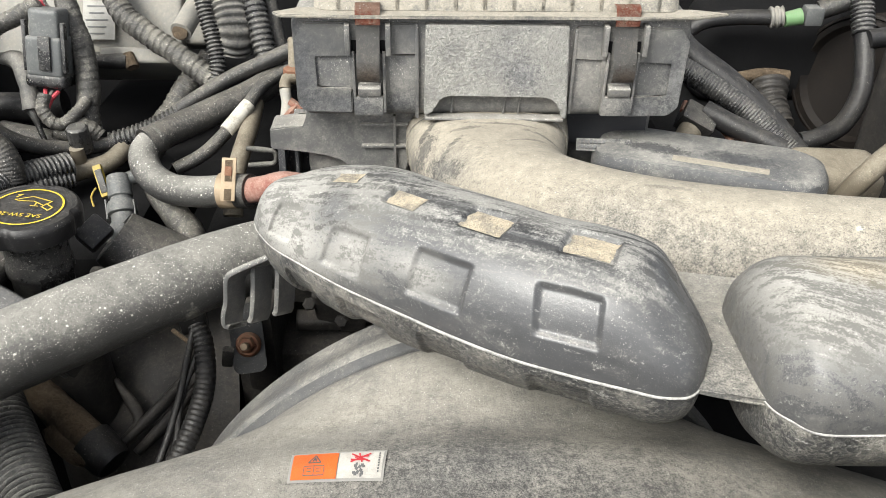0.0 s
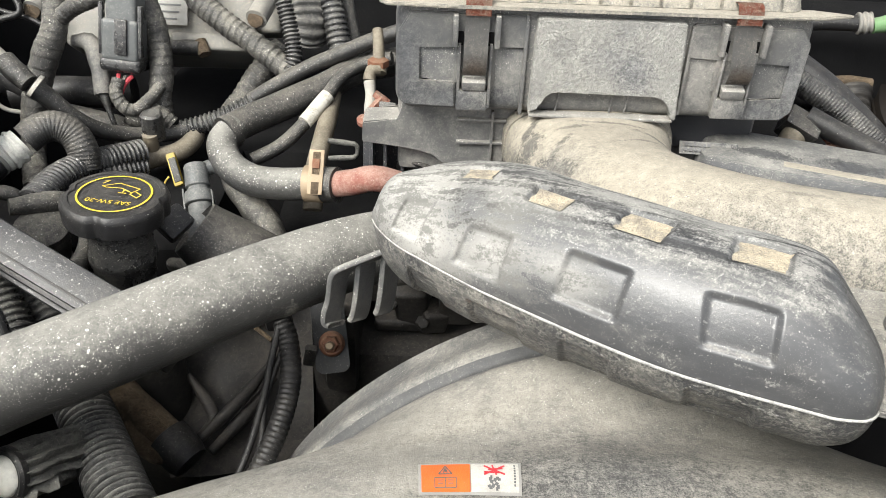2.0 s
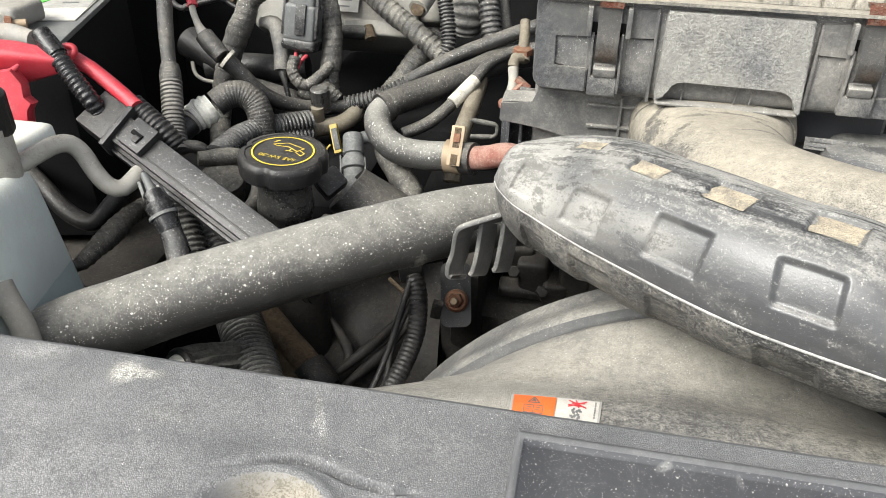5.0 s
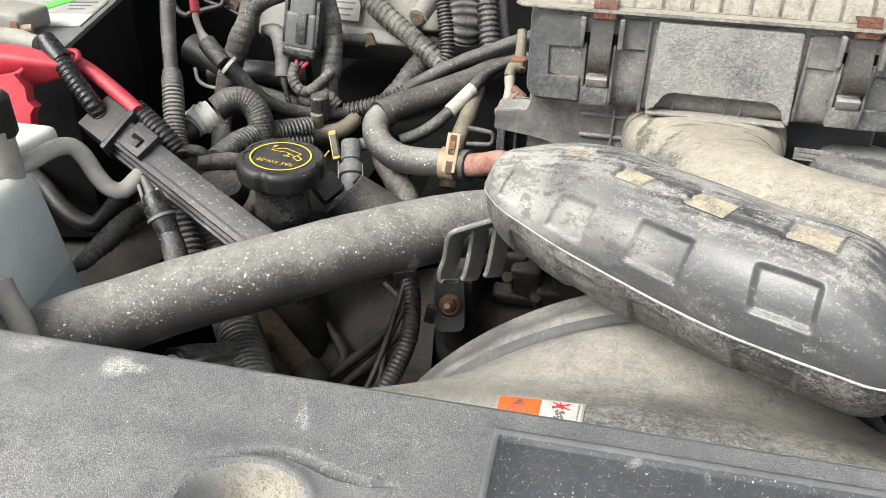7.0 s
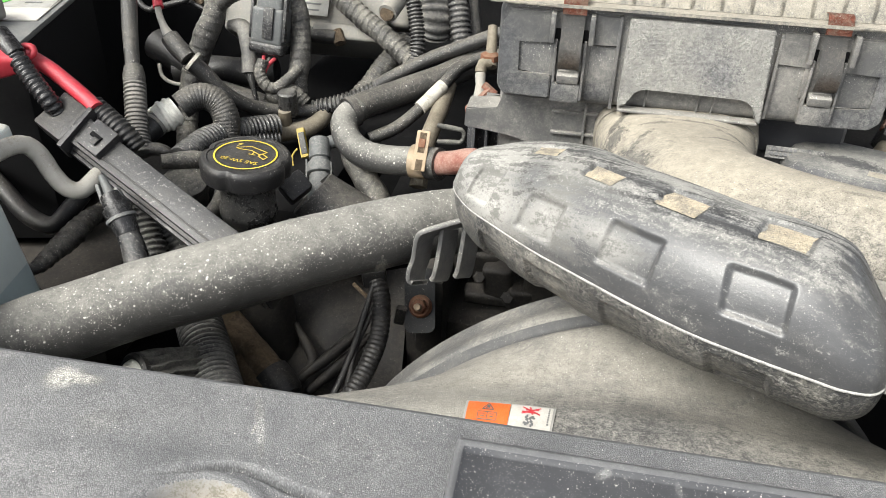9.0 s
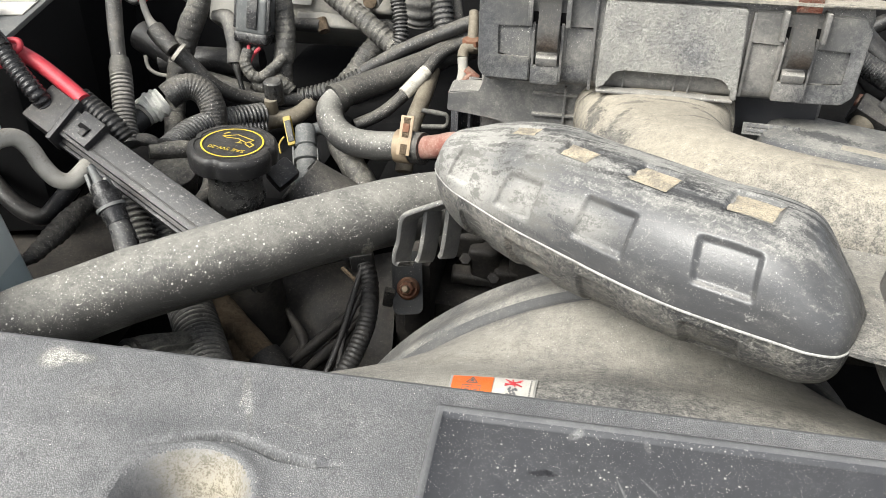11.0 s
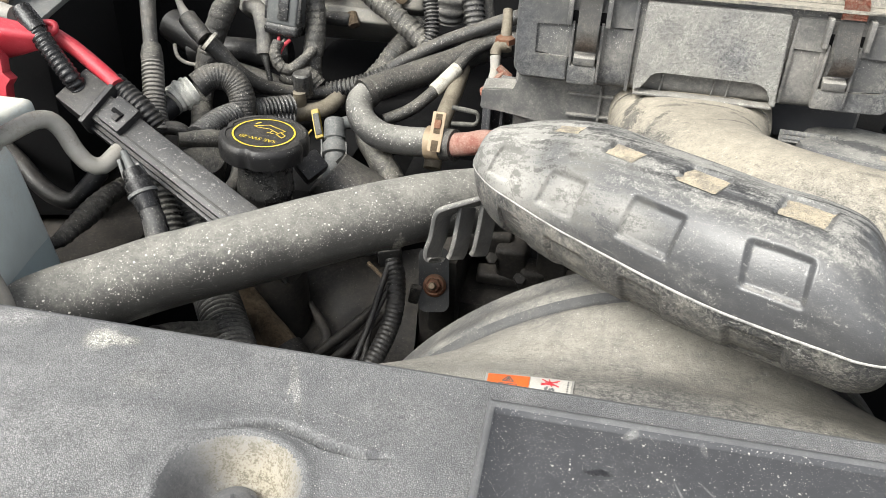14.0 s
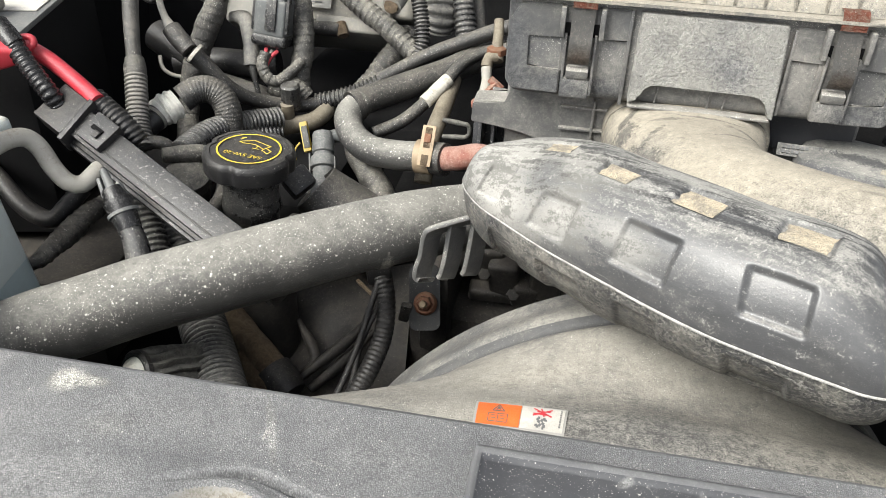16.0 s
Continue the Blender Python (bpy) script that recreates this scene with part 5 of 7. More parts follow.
part("joint_ring", tube([(-0.2692, 0.7104, 0.9643), (-0.2636, 0.7170, 0.9653)], 0.0165, step=0.003, sides=24), m_rubber, heater)
part("joint_tab", box((0.010, 0.006, 0.004), Matrix.Translation(Vector((-0.2612, 0.7089, 0.9746))) @ pose(0, 0, 0, 20, 10, 20), 0.001), m_rust, heater)
clamp = part("clamp", tube([(-0.1835, 0.6327, 0.9568), (-0.1755, 0.6315, 0.9574), (-0.1675, 0.6295, 0.9585)], 0.0160, step=0.003, sides=32), m_zinc, heater, "tan corroded spring clamp")
cl = Matrix.Translation(Vector((-0.1726, 0.6208, 0.9744))) @ pose(0, 0, 0, -35, 0, -4)
part("clamp_plate", box((0.0128, 0.0022, 0.038), cl, 0.0008), m_zinc, clamp)
for z, h in ((0.0075, 0.0190), (-0.0135, 0.0100)):
    part("clamp_slot", box((0.0064, 0.0010, h), cl @ pose(0, -0.0010, z), 0.0003), m_brownpipe, clamp)
part("clamp_tongue", box((0.0066, 0.0040, 0.0085), cl @ pose(0, -0.0008, 0.0070), 0.0012), m_rust, clamp, "rusted clamp tongue")
part("hose_end", tube([(-0.1663, 0.6290, 0.9583), (-0.1552, 0.6251, 0.9603)], 0.0155, step=0.003, sides=28), m_rubber, heater)
part("pipe", tube([(-0.1603, 0.6262, 0.9598), (-0.1413, 0.6215, 0.9656), (-0.1222, 0.6154, 0.9731), (-0.10, 0.62, 0.965)], 0.0112, step=0.004, sides=20, wobble=0.03), m_pinkpipe, heater, "rust-red painted steel pipe")

# ---- cables and pipes that run to the air box ----
line("vacuum_line", "smooth black vacuum line leading behind the air box", "tube", [(-0.2623, 0.7991, 0.9613), (-0.2337, 0.8036, 0.9785), (-0.1997, 0.8097, 0.9966), (-0.1688, 0.8122, 1.0101), (-0.1386, 0.8144, 1.0234), (-0.1087, 0.8151, 1.0345)], 0.0078, m_rubber, sides=16)
line("loom_sleeve", "ribbed black loom sleeve on a vacuum line", "loom", [(-0.3315, 0.7802, 0.9335), (-0.3061, 0.7863, 0.9393), (-0.2806, 0.7922, 0.9485), (-0.2570, 0.7991, 0.9597)], 0.0088, m_loom, rib=0.0022, pitch=0.0052, sides=18)
cable = thing("sensor_cable", "black sensor cable with a white paper sleeve", "cable")
part("jacket", tube([(-0.2459, 0.7088, 0.9385), (-0.2215, 0.7228, 0.9474), (-0.2010, 0.7410, 0.9620), (-0.1812, 0.7641, 0.9806), (-0.1668, 0.7849, 0.9954), (-0.1448, 0.8006, 1.0040), (-0.1173, 0.7986, 1.0116)], 0.0068, sides=16), m_rubber, cable)
part("sleeve", tube([(-0.1991, 0.7408, 0.9649), (-0.1785, 0.7653, 0.9836)], 0.0074, sides=16, wobble=0.05), m_white, cable, "creamy white paper sleeve")
line("dipstick_tube", "dusty tan steel tube beside the heater hose", "tube", [(-0.1771, 0.7879, 0.9752), (-0.1781, 0.7501, 0.9639), (-0.1814, 0.7110, 0.9512), (-0.1832, 0.6854, 0.9403), (-0.1837, 0.6617, 0.9134)], 0.0092, m_tan, sides=18)
loop = thing("loop_bracket", "dull grey-tan metal loop bracket beside the heater hose", "bracket")
for a, b in (((-0.1720, 0.7000, 0.9660), (-0.1470, 0.7000, 0.9634)), ((-0.1720, 0.7000, 0.9476), (-0.1490, 0.7000, 0.9494))):
    part("arm", tube([a, (Vector(a) + Vector(b)) / 2, b], [0.0024, 0.0028, 0.0024], sides=10), m_greytape, loop)
part("bend", tube([(-0.1475, 0.7000, 0.9635), (-0.1448, 0.7000, 0.9605), (-0.1450, 0.7000, 0.9530), (-0.1488, 0.7000, 0.9494)], 0.0022, sides=10), m_greytape, loop)
valve = thing("pressure_sensor", "corroded sensor with white tube and rusted nut by the air box", "sensor")
part("body", tube([(-0.1338, 0.7106, 0.9834), (-0.1334, 0.7218, 0.9985), (-0.1352, 0.7328, 1.0122)], [0.0050, 0.0062, 0.0048, 0.0056], sides=14), m_greytube, valve)
part("elbow", tube([(-0.1354, 0.7334, 1.0132), (-0.1342, 0.7384, 1.0205), (-0.1260, 0.7410, 1.0221)], 0.0058, sides=12), m_tan, valve)
part("stud", tube([(-0.1273, 0.7402, 1.0175), (-0.1281, 0.7560, 1.0346), (-0.1298, 0.7702, 1.0494)], [0.0075, 0.0055, 0.0050], sides=12), m_tan, valve)
part("nut", lathe([(0.010, 0), (0.010, 0.006), (0.007, 0.008)], toward((-0.1278, 0.7458, 1.0226), (0, 0, 1)), sides=6), m_rust, valve)
part("ring", lathe([(0.0085, 0), (0.0088, 0.004), (0.007, 0.005)], toward((-0.1366, 0.7060, 0.9826), (0, -0.2, 1))), m_redpaint, valve)
bm = bmesh.new()
add_box(bm, (0.020, 0.006, 0.006), frame_of((-0.1300, 0.7110, 0.9958), (-0.1183, 0.7202, 1.0066)), 0.001)
add_box(bm, (0.016, 0.006, 0.006), frame_of((-0.1232, 0.7167, 1.0026), (-0.1134, 0.7143, 0.9962)), 0.001)
part("rusted_clip", bm, m_redpaint, valve)
part("plate", box((0.015, 0.004, 0.024), Matrix.Translation(Vector((-0.1177, 0.7062, 0.9905))) @ pose(0, 0, 0, -30, 10, 15), 0.001), m_airbox, valve)

# ---- round the oil filler ----
dip = thing("oil_dipstick", "yellow and black oil dipstick handle", "dipstick")
mt = frame_of((-0.3235, 0.7170, 0.9213), (-0.3173, 0.7059, 0.9082), (0, -0.8, 0.5))
part("handle", box((0.034, 0.0092, 0.006), mt, 0.002), m_dipyellow, dip)
part("grip", box((0.025, 0.0070, 0.0068), mt @ pose(0.001, 0.0006, 0.0006), 0.001), m_black, dip, "dark grip inset")
part("rod", tube([(-0.3294, 0.7142, 0.9151), (-0.3339, 0.7089, 0.9082), (-0.3301, 0.7011, 0.8952), (-0.3254, 0.6894, 0.8667)], 0.0010, sides=8), m_dipyellow, dip)
tee = thing("vent_tee", "dusty tan plastic vent tee with a grey knurled cap", "fitting")
part("knob", lathe([(0.0108, -0.012), (0.0110, -0.004), (0.0106, 0.014), (0.0085, 0.016)], toward((-0.3509, 0.7528, 0.9489), (0.02, -0.1, 1)), lobes=12, lobe=0.05, sides=48), m_loom, tee)
part("stem", lathe([(0.0072, -0.016), (0.0072, 0.012)], toward((-0.3524, 0.7446, 0.9331), (0.02, -0.1, 1))), m_tan, tee)
part("pipe", tube([(-0.3669, 0.7336, 0.9185), (-0.3504, 0.7437, 0.9200), (-0.3306, 0.7545, 0.9216), (-0.3197, 0.7718, 0.9265), (-0.3206, 0.7930, 0.9315)], 0.0098, sides=18), m_tan, tee)
line("battery_vent_cable", "thick dusty black cable running to the vent tee", "cable", [(-0.4414, 0.7118, 1.0045), (-0.4303, 0.7163, 0.9934), (-0.4132, 0.7225, 0.9703), (-0.3952, 0.7372, 0.9506), (-0.3707, 0.7574, 0.9375), (-0.3477, 0.7679, 0.9341), (-0.3245, 0.7794, 0.9339)], [0.0092, 0.0082, 0.0078, 0.0078], m_rubber, sides=18)
boot = thing("cable_boot", "grey cable boot with a pale ring and a red tip", "cable")
part("wire", tube([(-0.4845, 0.7442, 1.0517), (-0.4796, 0.7365, 1.0422), (-0.4705, 0.7274, 1.0311), (-0.4624, 0.7217, 1.0239)], [0.0034, 0.0036, 0.0062], sides=12), m_greytube, boot)
part("tip", tube([(-0.4882, 0.7522, 1.0612), (-0.4823, 0.7416, 1.0489)], [0.0046, 0.0056], sides=12), m_red, boot, "red plastic tip")
part("collar", tube([(-0.4637, 0.7221, 1.0248), (-0.4546, 0.7167, 1.0176), (-0.4408, 0.7112, 1.0072)], [0.0098, 0.0100, 0.0092], sides=18), m_rubber, boot)
part("ring", tube([(-0.4371, 0.7113, 1.0063), (-0.4344, 0.7115, 1.0040)], 0.0112, sides=20, step=0.003), m_white, boot, "pale yellowed ring")
# ribbed hoses and taped harnesses
line("ribbed_hose", "dusty ribbed hose beside the oil filler cap", "hose", [(-0.4084, 0.6042, 0.9450), (-0.4076, 0.6281, 0.9443), (-0.4024, 0.6537, 0.9451), (-0.3898, 0.6889, 0.9398), (-0.3567, 0.7271, 0.9334)], 0.0118, m_loom, rib=0.0018, pitch=0.0046, sides=22)
line("ribbed_hose", "dusty ribbed hose beside the oil filler cap", "hose", [(-0.3934, 0.6796, 0.9304), (-0.3746, 0.6959, 0.9278), (-0.3532, 0.7202, 0.9219)], 0.0085, m_loom, rib=0.0016, pitch=0.0046, sides=20)
line("ribbed_hose", "curved ribbed hose from a white collar", "hose", [(-0.4372, 0.6729, 0.9697), (-0.4276, 0.6813, 0.9761), (-0.4153, 0.6880, 0.9772), (-0.4024, 0.6895, 0.9704), (-0.3937, 0.6847, 0.9567), (-0.3918, 0.6783, 0.9391)], 0.0137, m_rubber, rib=0.00025, pitch=0.0034, sides=24)
collar = thing("hose_coupling", "white plastic hose coupling with a dark worn end", "coupling")
part("collar", tube([(-0.4553, 0.6552, 0.9588), (-0.4522, 0.6597, 0.9611), (-0.4457, 0.6655, 0.9644), (-0.4403, 0.6710, 0.9677)], [0.0130, 0.0155, 0.0150, 0.0140], sides=22, rib=0.0016, pitch=0.008), m_freshwhite, collar)
part("end", tube([(-0.4625, 0.6389, 0.9488), (-0.4582, 0.6470, 0.9545), (-0.4553, 0.6552, 0.9588)], [0.0105, 0.0125, 0.0130], sides=20), m_black, collar)
part("bright_ring", tube([(-0.4574, 0.6485, 0.9565), (-0.4564, 0.6518, 0.9577)], 0.0138, sides=20, step=0.002), m_alu, collar)
line("taped_harness", "thick harness wrapped in dusty cloth tape", "harness", [(-0.4474, 0.8359, 1.0788), (-0.4513, 0.8245, 1.0521), (-0.4546, 0.8078, 1.0207), (-0.4639, 0.7980, 0.9988), (-0.4712, 0.7901, 0.9760), (-0.4787, 0.7797, 0.9474), (-0.4798, 0.7636, 0.9131), (-0.4716, 0.7361, 0.8878)], [0.0112, 0.0128, 0.0138, 0.0128, 0.0118, 0.0125], m_tape, wrap=0.0007, pitch=0.0085, sides=28, wobble=0.10)
line("taped_branch", "dusty taped branch of the harness", "harness", [(-0.4451, 0.8117, 1.0370), (-0.4296, 0.8114, 1.0480), (-0.4103, 0.8120, 1.0564), (-0.3877, 0.8208, 1.0680)], 0.0088, m_tape, wrap=0.0008, pitch=0.0060, sides=18, wobble=0.06)
line("taped_harness", "thick harness wrapped in dusty black tape", "harness", [(-0.3775, 0.8568, 1.0768), (-0.3673, 0.8379, 1.0463), (-0.3558, 0.8222, 1.0150), (-0.3532, 0.8082, 0.9854), (-0.3544, 0.7977, 0.9635), (-0.3515, 0.7894, 0.9409)], [0.0108, 0.0114, 0.0120, 0.0118, 0.0105], m_tape, wrap=0.0007, pitch=0.0080, sides=28, wobble=0.10)
line("wire_loop", "looped taped wires under the connector", "wire", [(-0.3849, 0.7762, 0.9887), (-0.3875, 0.7684, 0.9766), (-0.3801, 0.7644, 0.9641), (-0.3695, 0.7674, 0.9603), (-0.3580, 0.7779, 0.9682), (-0.3501, 0.7913, 0.9773)], 0.0066, m_tape, wrap=0.0008, pitch=0.0060, sides=14, wobble=0.06)
line("wire_loop", "looped taped wires under the connector", "wire", [(-0.3812, 0.7717, 0.9533), (-0.3697, 0.7722, 0.9492), (-0.3538, 0.7776, 0.9524), (-0.3417, 0.7776, 0.9401)], 0.0100, m_tape, wrap=0.0008, pitch=0.0060, sides=14, wobble=0.1)
line("black_pipe", "dark pipe crossing behind the harness", "pipe", [(-0.5207, 0.8282, 0.9437), (-0.4760, 0.8341, 0.9487), (-0.4246, 0.8372, 0.9484), (-0.3958, 0.8405, 0.9508)], 0.0165, m_black, sides=20)
line("black_pipe", "dark pipe crossing behind the harness", "pipe", [(-0.5538, 0.8533, 0.9676), (-0.5152, 0.8363, 0.9558), (-0.4789, 0.8315, 0.9448)], 0.020, m_black, sides=20)
line("fuel_line", "dark curved line behind the harness", "pipe", [(-0.4539, 0.8023, 0.9339), (-0.4207, 0.8002, 0.9273), (-0.4014, 0.7983, 0.9225), (-0.3814, 0.7896, 0.9070)], 0.0140, m_rubber, sides=18)
lead = thing("sensor_boot", "grey rubber boot on a thin sensor lead", "cable")
part("boot", tube([(-0.4418, 0.8216, 1.0094), (-0.4258, 0.8193, 1.0098), (-0.4169, 0.8114, 1.0004), (-0.4118, 0.8000, 0.9820)], [0.0060, 0.0095, 0.0100, 0.0082], sides=18), m_greyloom, lead)
part("collar", tube([(-0.4119, 0.8006, 0.9830), (-0.4087, 0.7897, 0.9656)], [0.0090, 0.0092], sides=18), m_greyloom, lead)
part("lead", tube([(-0.4088, 0.7904, 0.9666), (-0.4036, 0.7826, 0.9539), (-0.3983, 0.7777, 0.9365)], [0.0058, 0.0030, 0.0028], sides=12), m_rubber, lead)

# the big grey connector
plug = thing("wiring_connector", "grey two-part wiring connector with red wires", "connector")
mt = frame_of((-0.3823, 0.8089, 1.0265), (-0.3871, 0.7986, 0.9775), (0, -0.9, 0.4))
part("shell", box((0.066, 0.030, 0.030), mt @ pose(-0.006, 0, 0), 0.005, segs=3), m_greyplug, plug)
part("sleeve", box((0.040, 0.036, 0.034), mt @ pose(0.008, 0, 0.001), 0.004, segs=3), m_greyplug, plug)
part("foot", box((0.014, 0.040, 0.036), mt @ pose(0.032, 0, 0), 0.005, segs=3), m_loom, plug)
part("latch", box((0.034, 0.012, 0.005), mt @ pose(0.004, 0.002, 0.0185), 0.0015), m_loom, plug)
for s in (-1, 1):
    part("side_rail", box((0.050, 0.004, 0.008), mt @ pose(-0.002, s * 0.019, 0.012), 0.001), m_loom, plug)
for i, q in enumerate(((-0.3902, 0.7908, 0.9879), (-0.3829, 0.7901, 0.9860), (-0.3769, 0.7906, 0.9862))):
    part("wire", tube([q, lerp(q, (-0.3869, 0.7767, 0.9765), 0.6), (-0.3846, 0.7727, 0.9738)], 0.0022, sides=8), (m_red, m_rubber, m_red)[i], plug)
for i, q in enumerate(((-0.3889, 0.8230, 1.0567), (-0.3820, 0.8249, 1.0589), (-0.3760, 0.8247, 1.0581))):
    part("wire", tube([q, lerp(q, (-0.3905, 0.8314, 1.0662), 0.7), (-0.3900, 0.8376, 1.0722)], 0.0022, sides=8), (m_red, m_red, m_rubber)[i], plug)

# cast block with its label, bolts and the hoses before it
block = thing("cast_housing", "dull cast aluminium housing with a worn paper label", "housing")
K0, K1, K2 = Vector((-0.4712, 0.8662, 0.9890)), Vector((-0.2711, 0.8764, 0.9855)), Vector((-0.4777, 0.9209, 1.0752))
mt = frame_of((K0 + K1) / 2, K1, K2 - K0)
L = (K1 - K0).length
bm = bmesh.new()
add_box(bm, (L, 0.10, 0.13), mt @ pose(0, 0.05, 0.065), 0.006, segs=3)
add_box(bm, (L * 0.42, 0.02, 0.018), mt @ pose(L * 0.28, -0.004, 0.006), 0.004, segs=3)
add_box(bm, (0.030, 0.03, 0.10), mt @ pose(L * 0.5 + 0.012, 0.03, 0.075), 0.006, segs=3)
part("casting", bm, m_alu, block)
lb = frame_of((-0.3586, 0.8921, 1.0279), (-0.3264, 0.8936, 1.0271), K2 - K0)
part("label", box((0.034, 0.0012, 0.052), lb @ pose(0, -0.004, 0.004), 0.0004), m_oldlabel, block, "worn white paper label")
for i in range(6):
    part("print_bar", box((0.024 - 0.004 * (i % 3), 0.0006, 0.0016), lb @ pose(-0.002, -0.0050, 0.022 - 0.0075 * i)), m_ink, block)
part("rusty_stub", tube([(-0.3635, 0.8684, 0.9913), (-0.3361, 0.8643, 0.9915), (-0.3232, 0.8604, 0.9935)], [0.009, 0.009, 0.0085], sides=16), m_rubber, block)
part("stub_end", tube([(-0.3256, 0.8644, 0.9999), (-0.3196, 0.8546, 0.9879)], [0.006, 0.007], sides=12), m_brownpipe, block, "rusted end of a stub")
for q in ((-0.4938, 0.8597, 1.0275), (-0.2633, 0.8611, 1.0260)):
    b = part("bolt", tube([q, Vector(q) + Vector((0.012, 0.05, 0.02))], 0.0115, sides=16), m_alu, block)
    part("bolt_face", lathe([(0.0085, 0), (0.0085, 0.003), (0.005, 0.004)], toward(q, (-0.1, -0.9, 0.2)), sides=12), m_brownpipe, b)
line("taped_hose", "hose wrapped in loose dusty black tape", "hose", [(-0.3436, 0.8970, 1.0714), (-0.3273, 0.8746, 1.0440), (-0.2993, 0.8583, 1.0251), (-0.2591, 0.8414, 1.0041), (-0.2320, 0.8271, 0.9883), (-0.2168, 0.8168, 0.9801)], [0.0122, 0.0128, 0.0124, 0.0118, 0.0110], m_tape, wrap=0.0013, pitch=0.0080, sides=28, wobble=0.12)
line("ribbed_loom", "thin ribbed loom curving down before the housing", "loom", [(-0.2379, 0.8729, 1.0791), (-0.2335, 0.8568, 1.0535), (-0.2258, 0.8429, 1.0274), (-0.2206, 0.8288, 1.0010), (-0.2247, 0.8205, 0.9847)], 0.0068, m_loom, rib=0.0022, pitch=0.0042, sides=18)
line("ribbed_hose", "wide grey ribbed hose behind the loom", "hose", [(-0.2253, 0.9424, 1.0752), (-0.2206, 0.9252, 1.0478), (-0.2155, 0.9046, 1.0150), (-0.2192, 0.9067, 0.9907)], 0.0200, m_greyloom, rib=0.0028, pitch=0.0072, sides=26)
line("ribbed_hose", "narrow dark ribbed hose", "hose", [(-0.1993, 0.9307, 1.0728), (-0.1927, 0.9138, 1.0458), (-0.1855, 0.8970, 1.0188), (-0.1766, 0.8769, 0.9864)], 0.0120, m_loom, rib=0.0014, pitch=0.0065, sides=20)
line("rubber_hose", "dusty black hose behind the air box", "hose", [(-0.1860, 0.9523, 1.0682), (-0.1765, 0.9282, 1.0296), (-0.1653, 0.9007, 0.9854)], 0.0095, m_rubber, sides=16)
line("taped_hose", "dark ribbed hose rising behind the sleeve", "hose", [(-0.3005, 0.8371, 0.9193), (-0.2833, 0.8538, 0.9399), (-0.2666, 0.8723, 0.9634), (-0.2431, 0.8921, 0.9871)], 0.0130, m_tape, wrap=0.0012, pitch=0.0075, sides=24, wobble=0.12)
elbow = thing("vacuum_elbow", "small grey stepped elbow connector on a vacuum line", "connector")
E0, E1 = Vector((-0.2800, 0.6400, 0.9060)), Vector((-0.2925, 0.6830, 0.9450))
up_way, reach = (E1 - E0).normalized(), (E1 - E0).length
for name, r0, r1, f0, f1 in (("skirt", 0.0142, 0.0132, -0.25, 0.20), ("step", 0.0108, 0.0108, 0.18, 0.36), ("collar", 0.0136, 0.0130, 0.34, 0.56), ("neck", 0.0098, 0.0098, 0.54, 0.64), ("head", 0.0112, 0.0108, 0.62, 1.0)):
    h = (f1 - f0) * reach
    part(name, lathe([(r0 * 0.9, 0), (r0, 0.001), (r0, 0.0016), (r1, h - 0.0022), (r1 * 0.93, h - 0.0006), (r1 * 0.6, h)], toward(E0 + up_way * f0 * reach, up_way), sides=28), m_greyplug, elbow)
part("nipple", tube([E0 + up_way * reach * 0.84, (-0.2812, 0.6861, 0.9416), (-0.2708, 0.6882, 0.9418)], [0.0072, 0.0068, 0.0072], sides=18), m_greyplug, elbow)
for k in (-1, 1):
    part("rib", box((0.0016, 0.0050, 0.020), toward(E0 + up_way * reach * 0.45 + Vector((k * 0.013, -0.004, 0)), up_way), 0.0005), m_greyplug, elbow)
line("rubber_hose", "short dusty hose dropping from the heater elbow", "hose", [(-0.2611, 0.7001, 0.9296), (-0.2521, 0.6806, 0.9248), (-0.2397, 0.6652, 0.9163), (-0.2249, 0.6487, 0.9052), (-0.2171, 0.6407, 0.8908)], [0.0150, 0.0130, 0.0140], m_tape, sides=18, wobble=0.12)
coil = thing("ignition_coil", "dark dusty sensor housing behind the oil filler", "housing")
mt = frame_of((-0.2828, 0.6252, 0.9135), (-0.2916, 0.5962, 0.8994), (0, -0.6, 0.8))
part("body", box((0.05, 0.034, 0.026), mt @ pose(0.010, 0, -0.030), 0.006, segs=3), m_rubber, coil)
part("socket", box((0.022, 0.026, 0.022), frame_of((-0.2938, 0.6081, 0.9275), (-0.2752, 0.6012, 0.9116), (0, -0.5, 0.85)), 0.003), m_black, coil)
part("cup", lathe([(0.040, -0.070), (0.034, -0.035), (0.0275, -0.006), (0.0265, 0.0), (0.0245, 0.001), (0.0225, -0.006), (0.001, -0.007)], toward((-0.2784, 0.6126, 0.9208), (-0.74, 0.04, 0.67)), sides=40), m_rubber, coil, "brown dusty cup with a thin rim")

# ---- battery, red cable and fuse rail ----
battery = thing("battery", "black battery with a grey top and a green-striped label", "battery")
BM = pose(-0.533, 0.577, 0, 0, 0, 13.6) @ pose(0.532, -0.578, 0)
# the case takes the same near-black shade colour as the bay
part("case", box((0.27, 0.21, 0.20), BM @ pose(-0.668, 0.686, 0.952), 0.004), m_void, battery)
part("top", box((0.272, 0.214, 0.006), BM @ pose(-0.668, 0.685, 1.055), 0.002), m_greyplug, battery, "grey battery lid")
part("label", box((0.160, 0.090, 0.0012), BM @ pose(-0.618, 0.691, 1.0590), 0.0003), m_paper, battery, "white battery label")
part("grey_field", box((0.158, 0.050, 0.0008), BM @ pose(-0.618, 0.711, 1.0598), 0.0002), m_oldlabel, battery, "greyed upper half of the label")
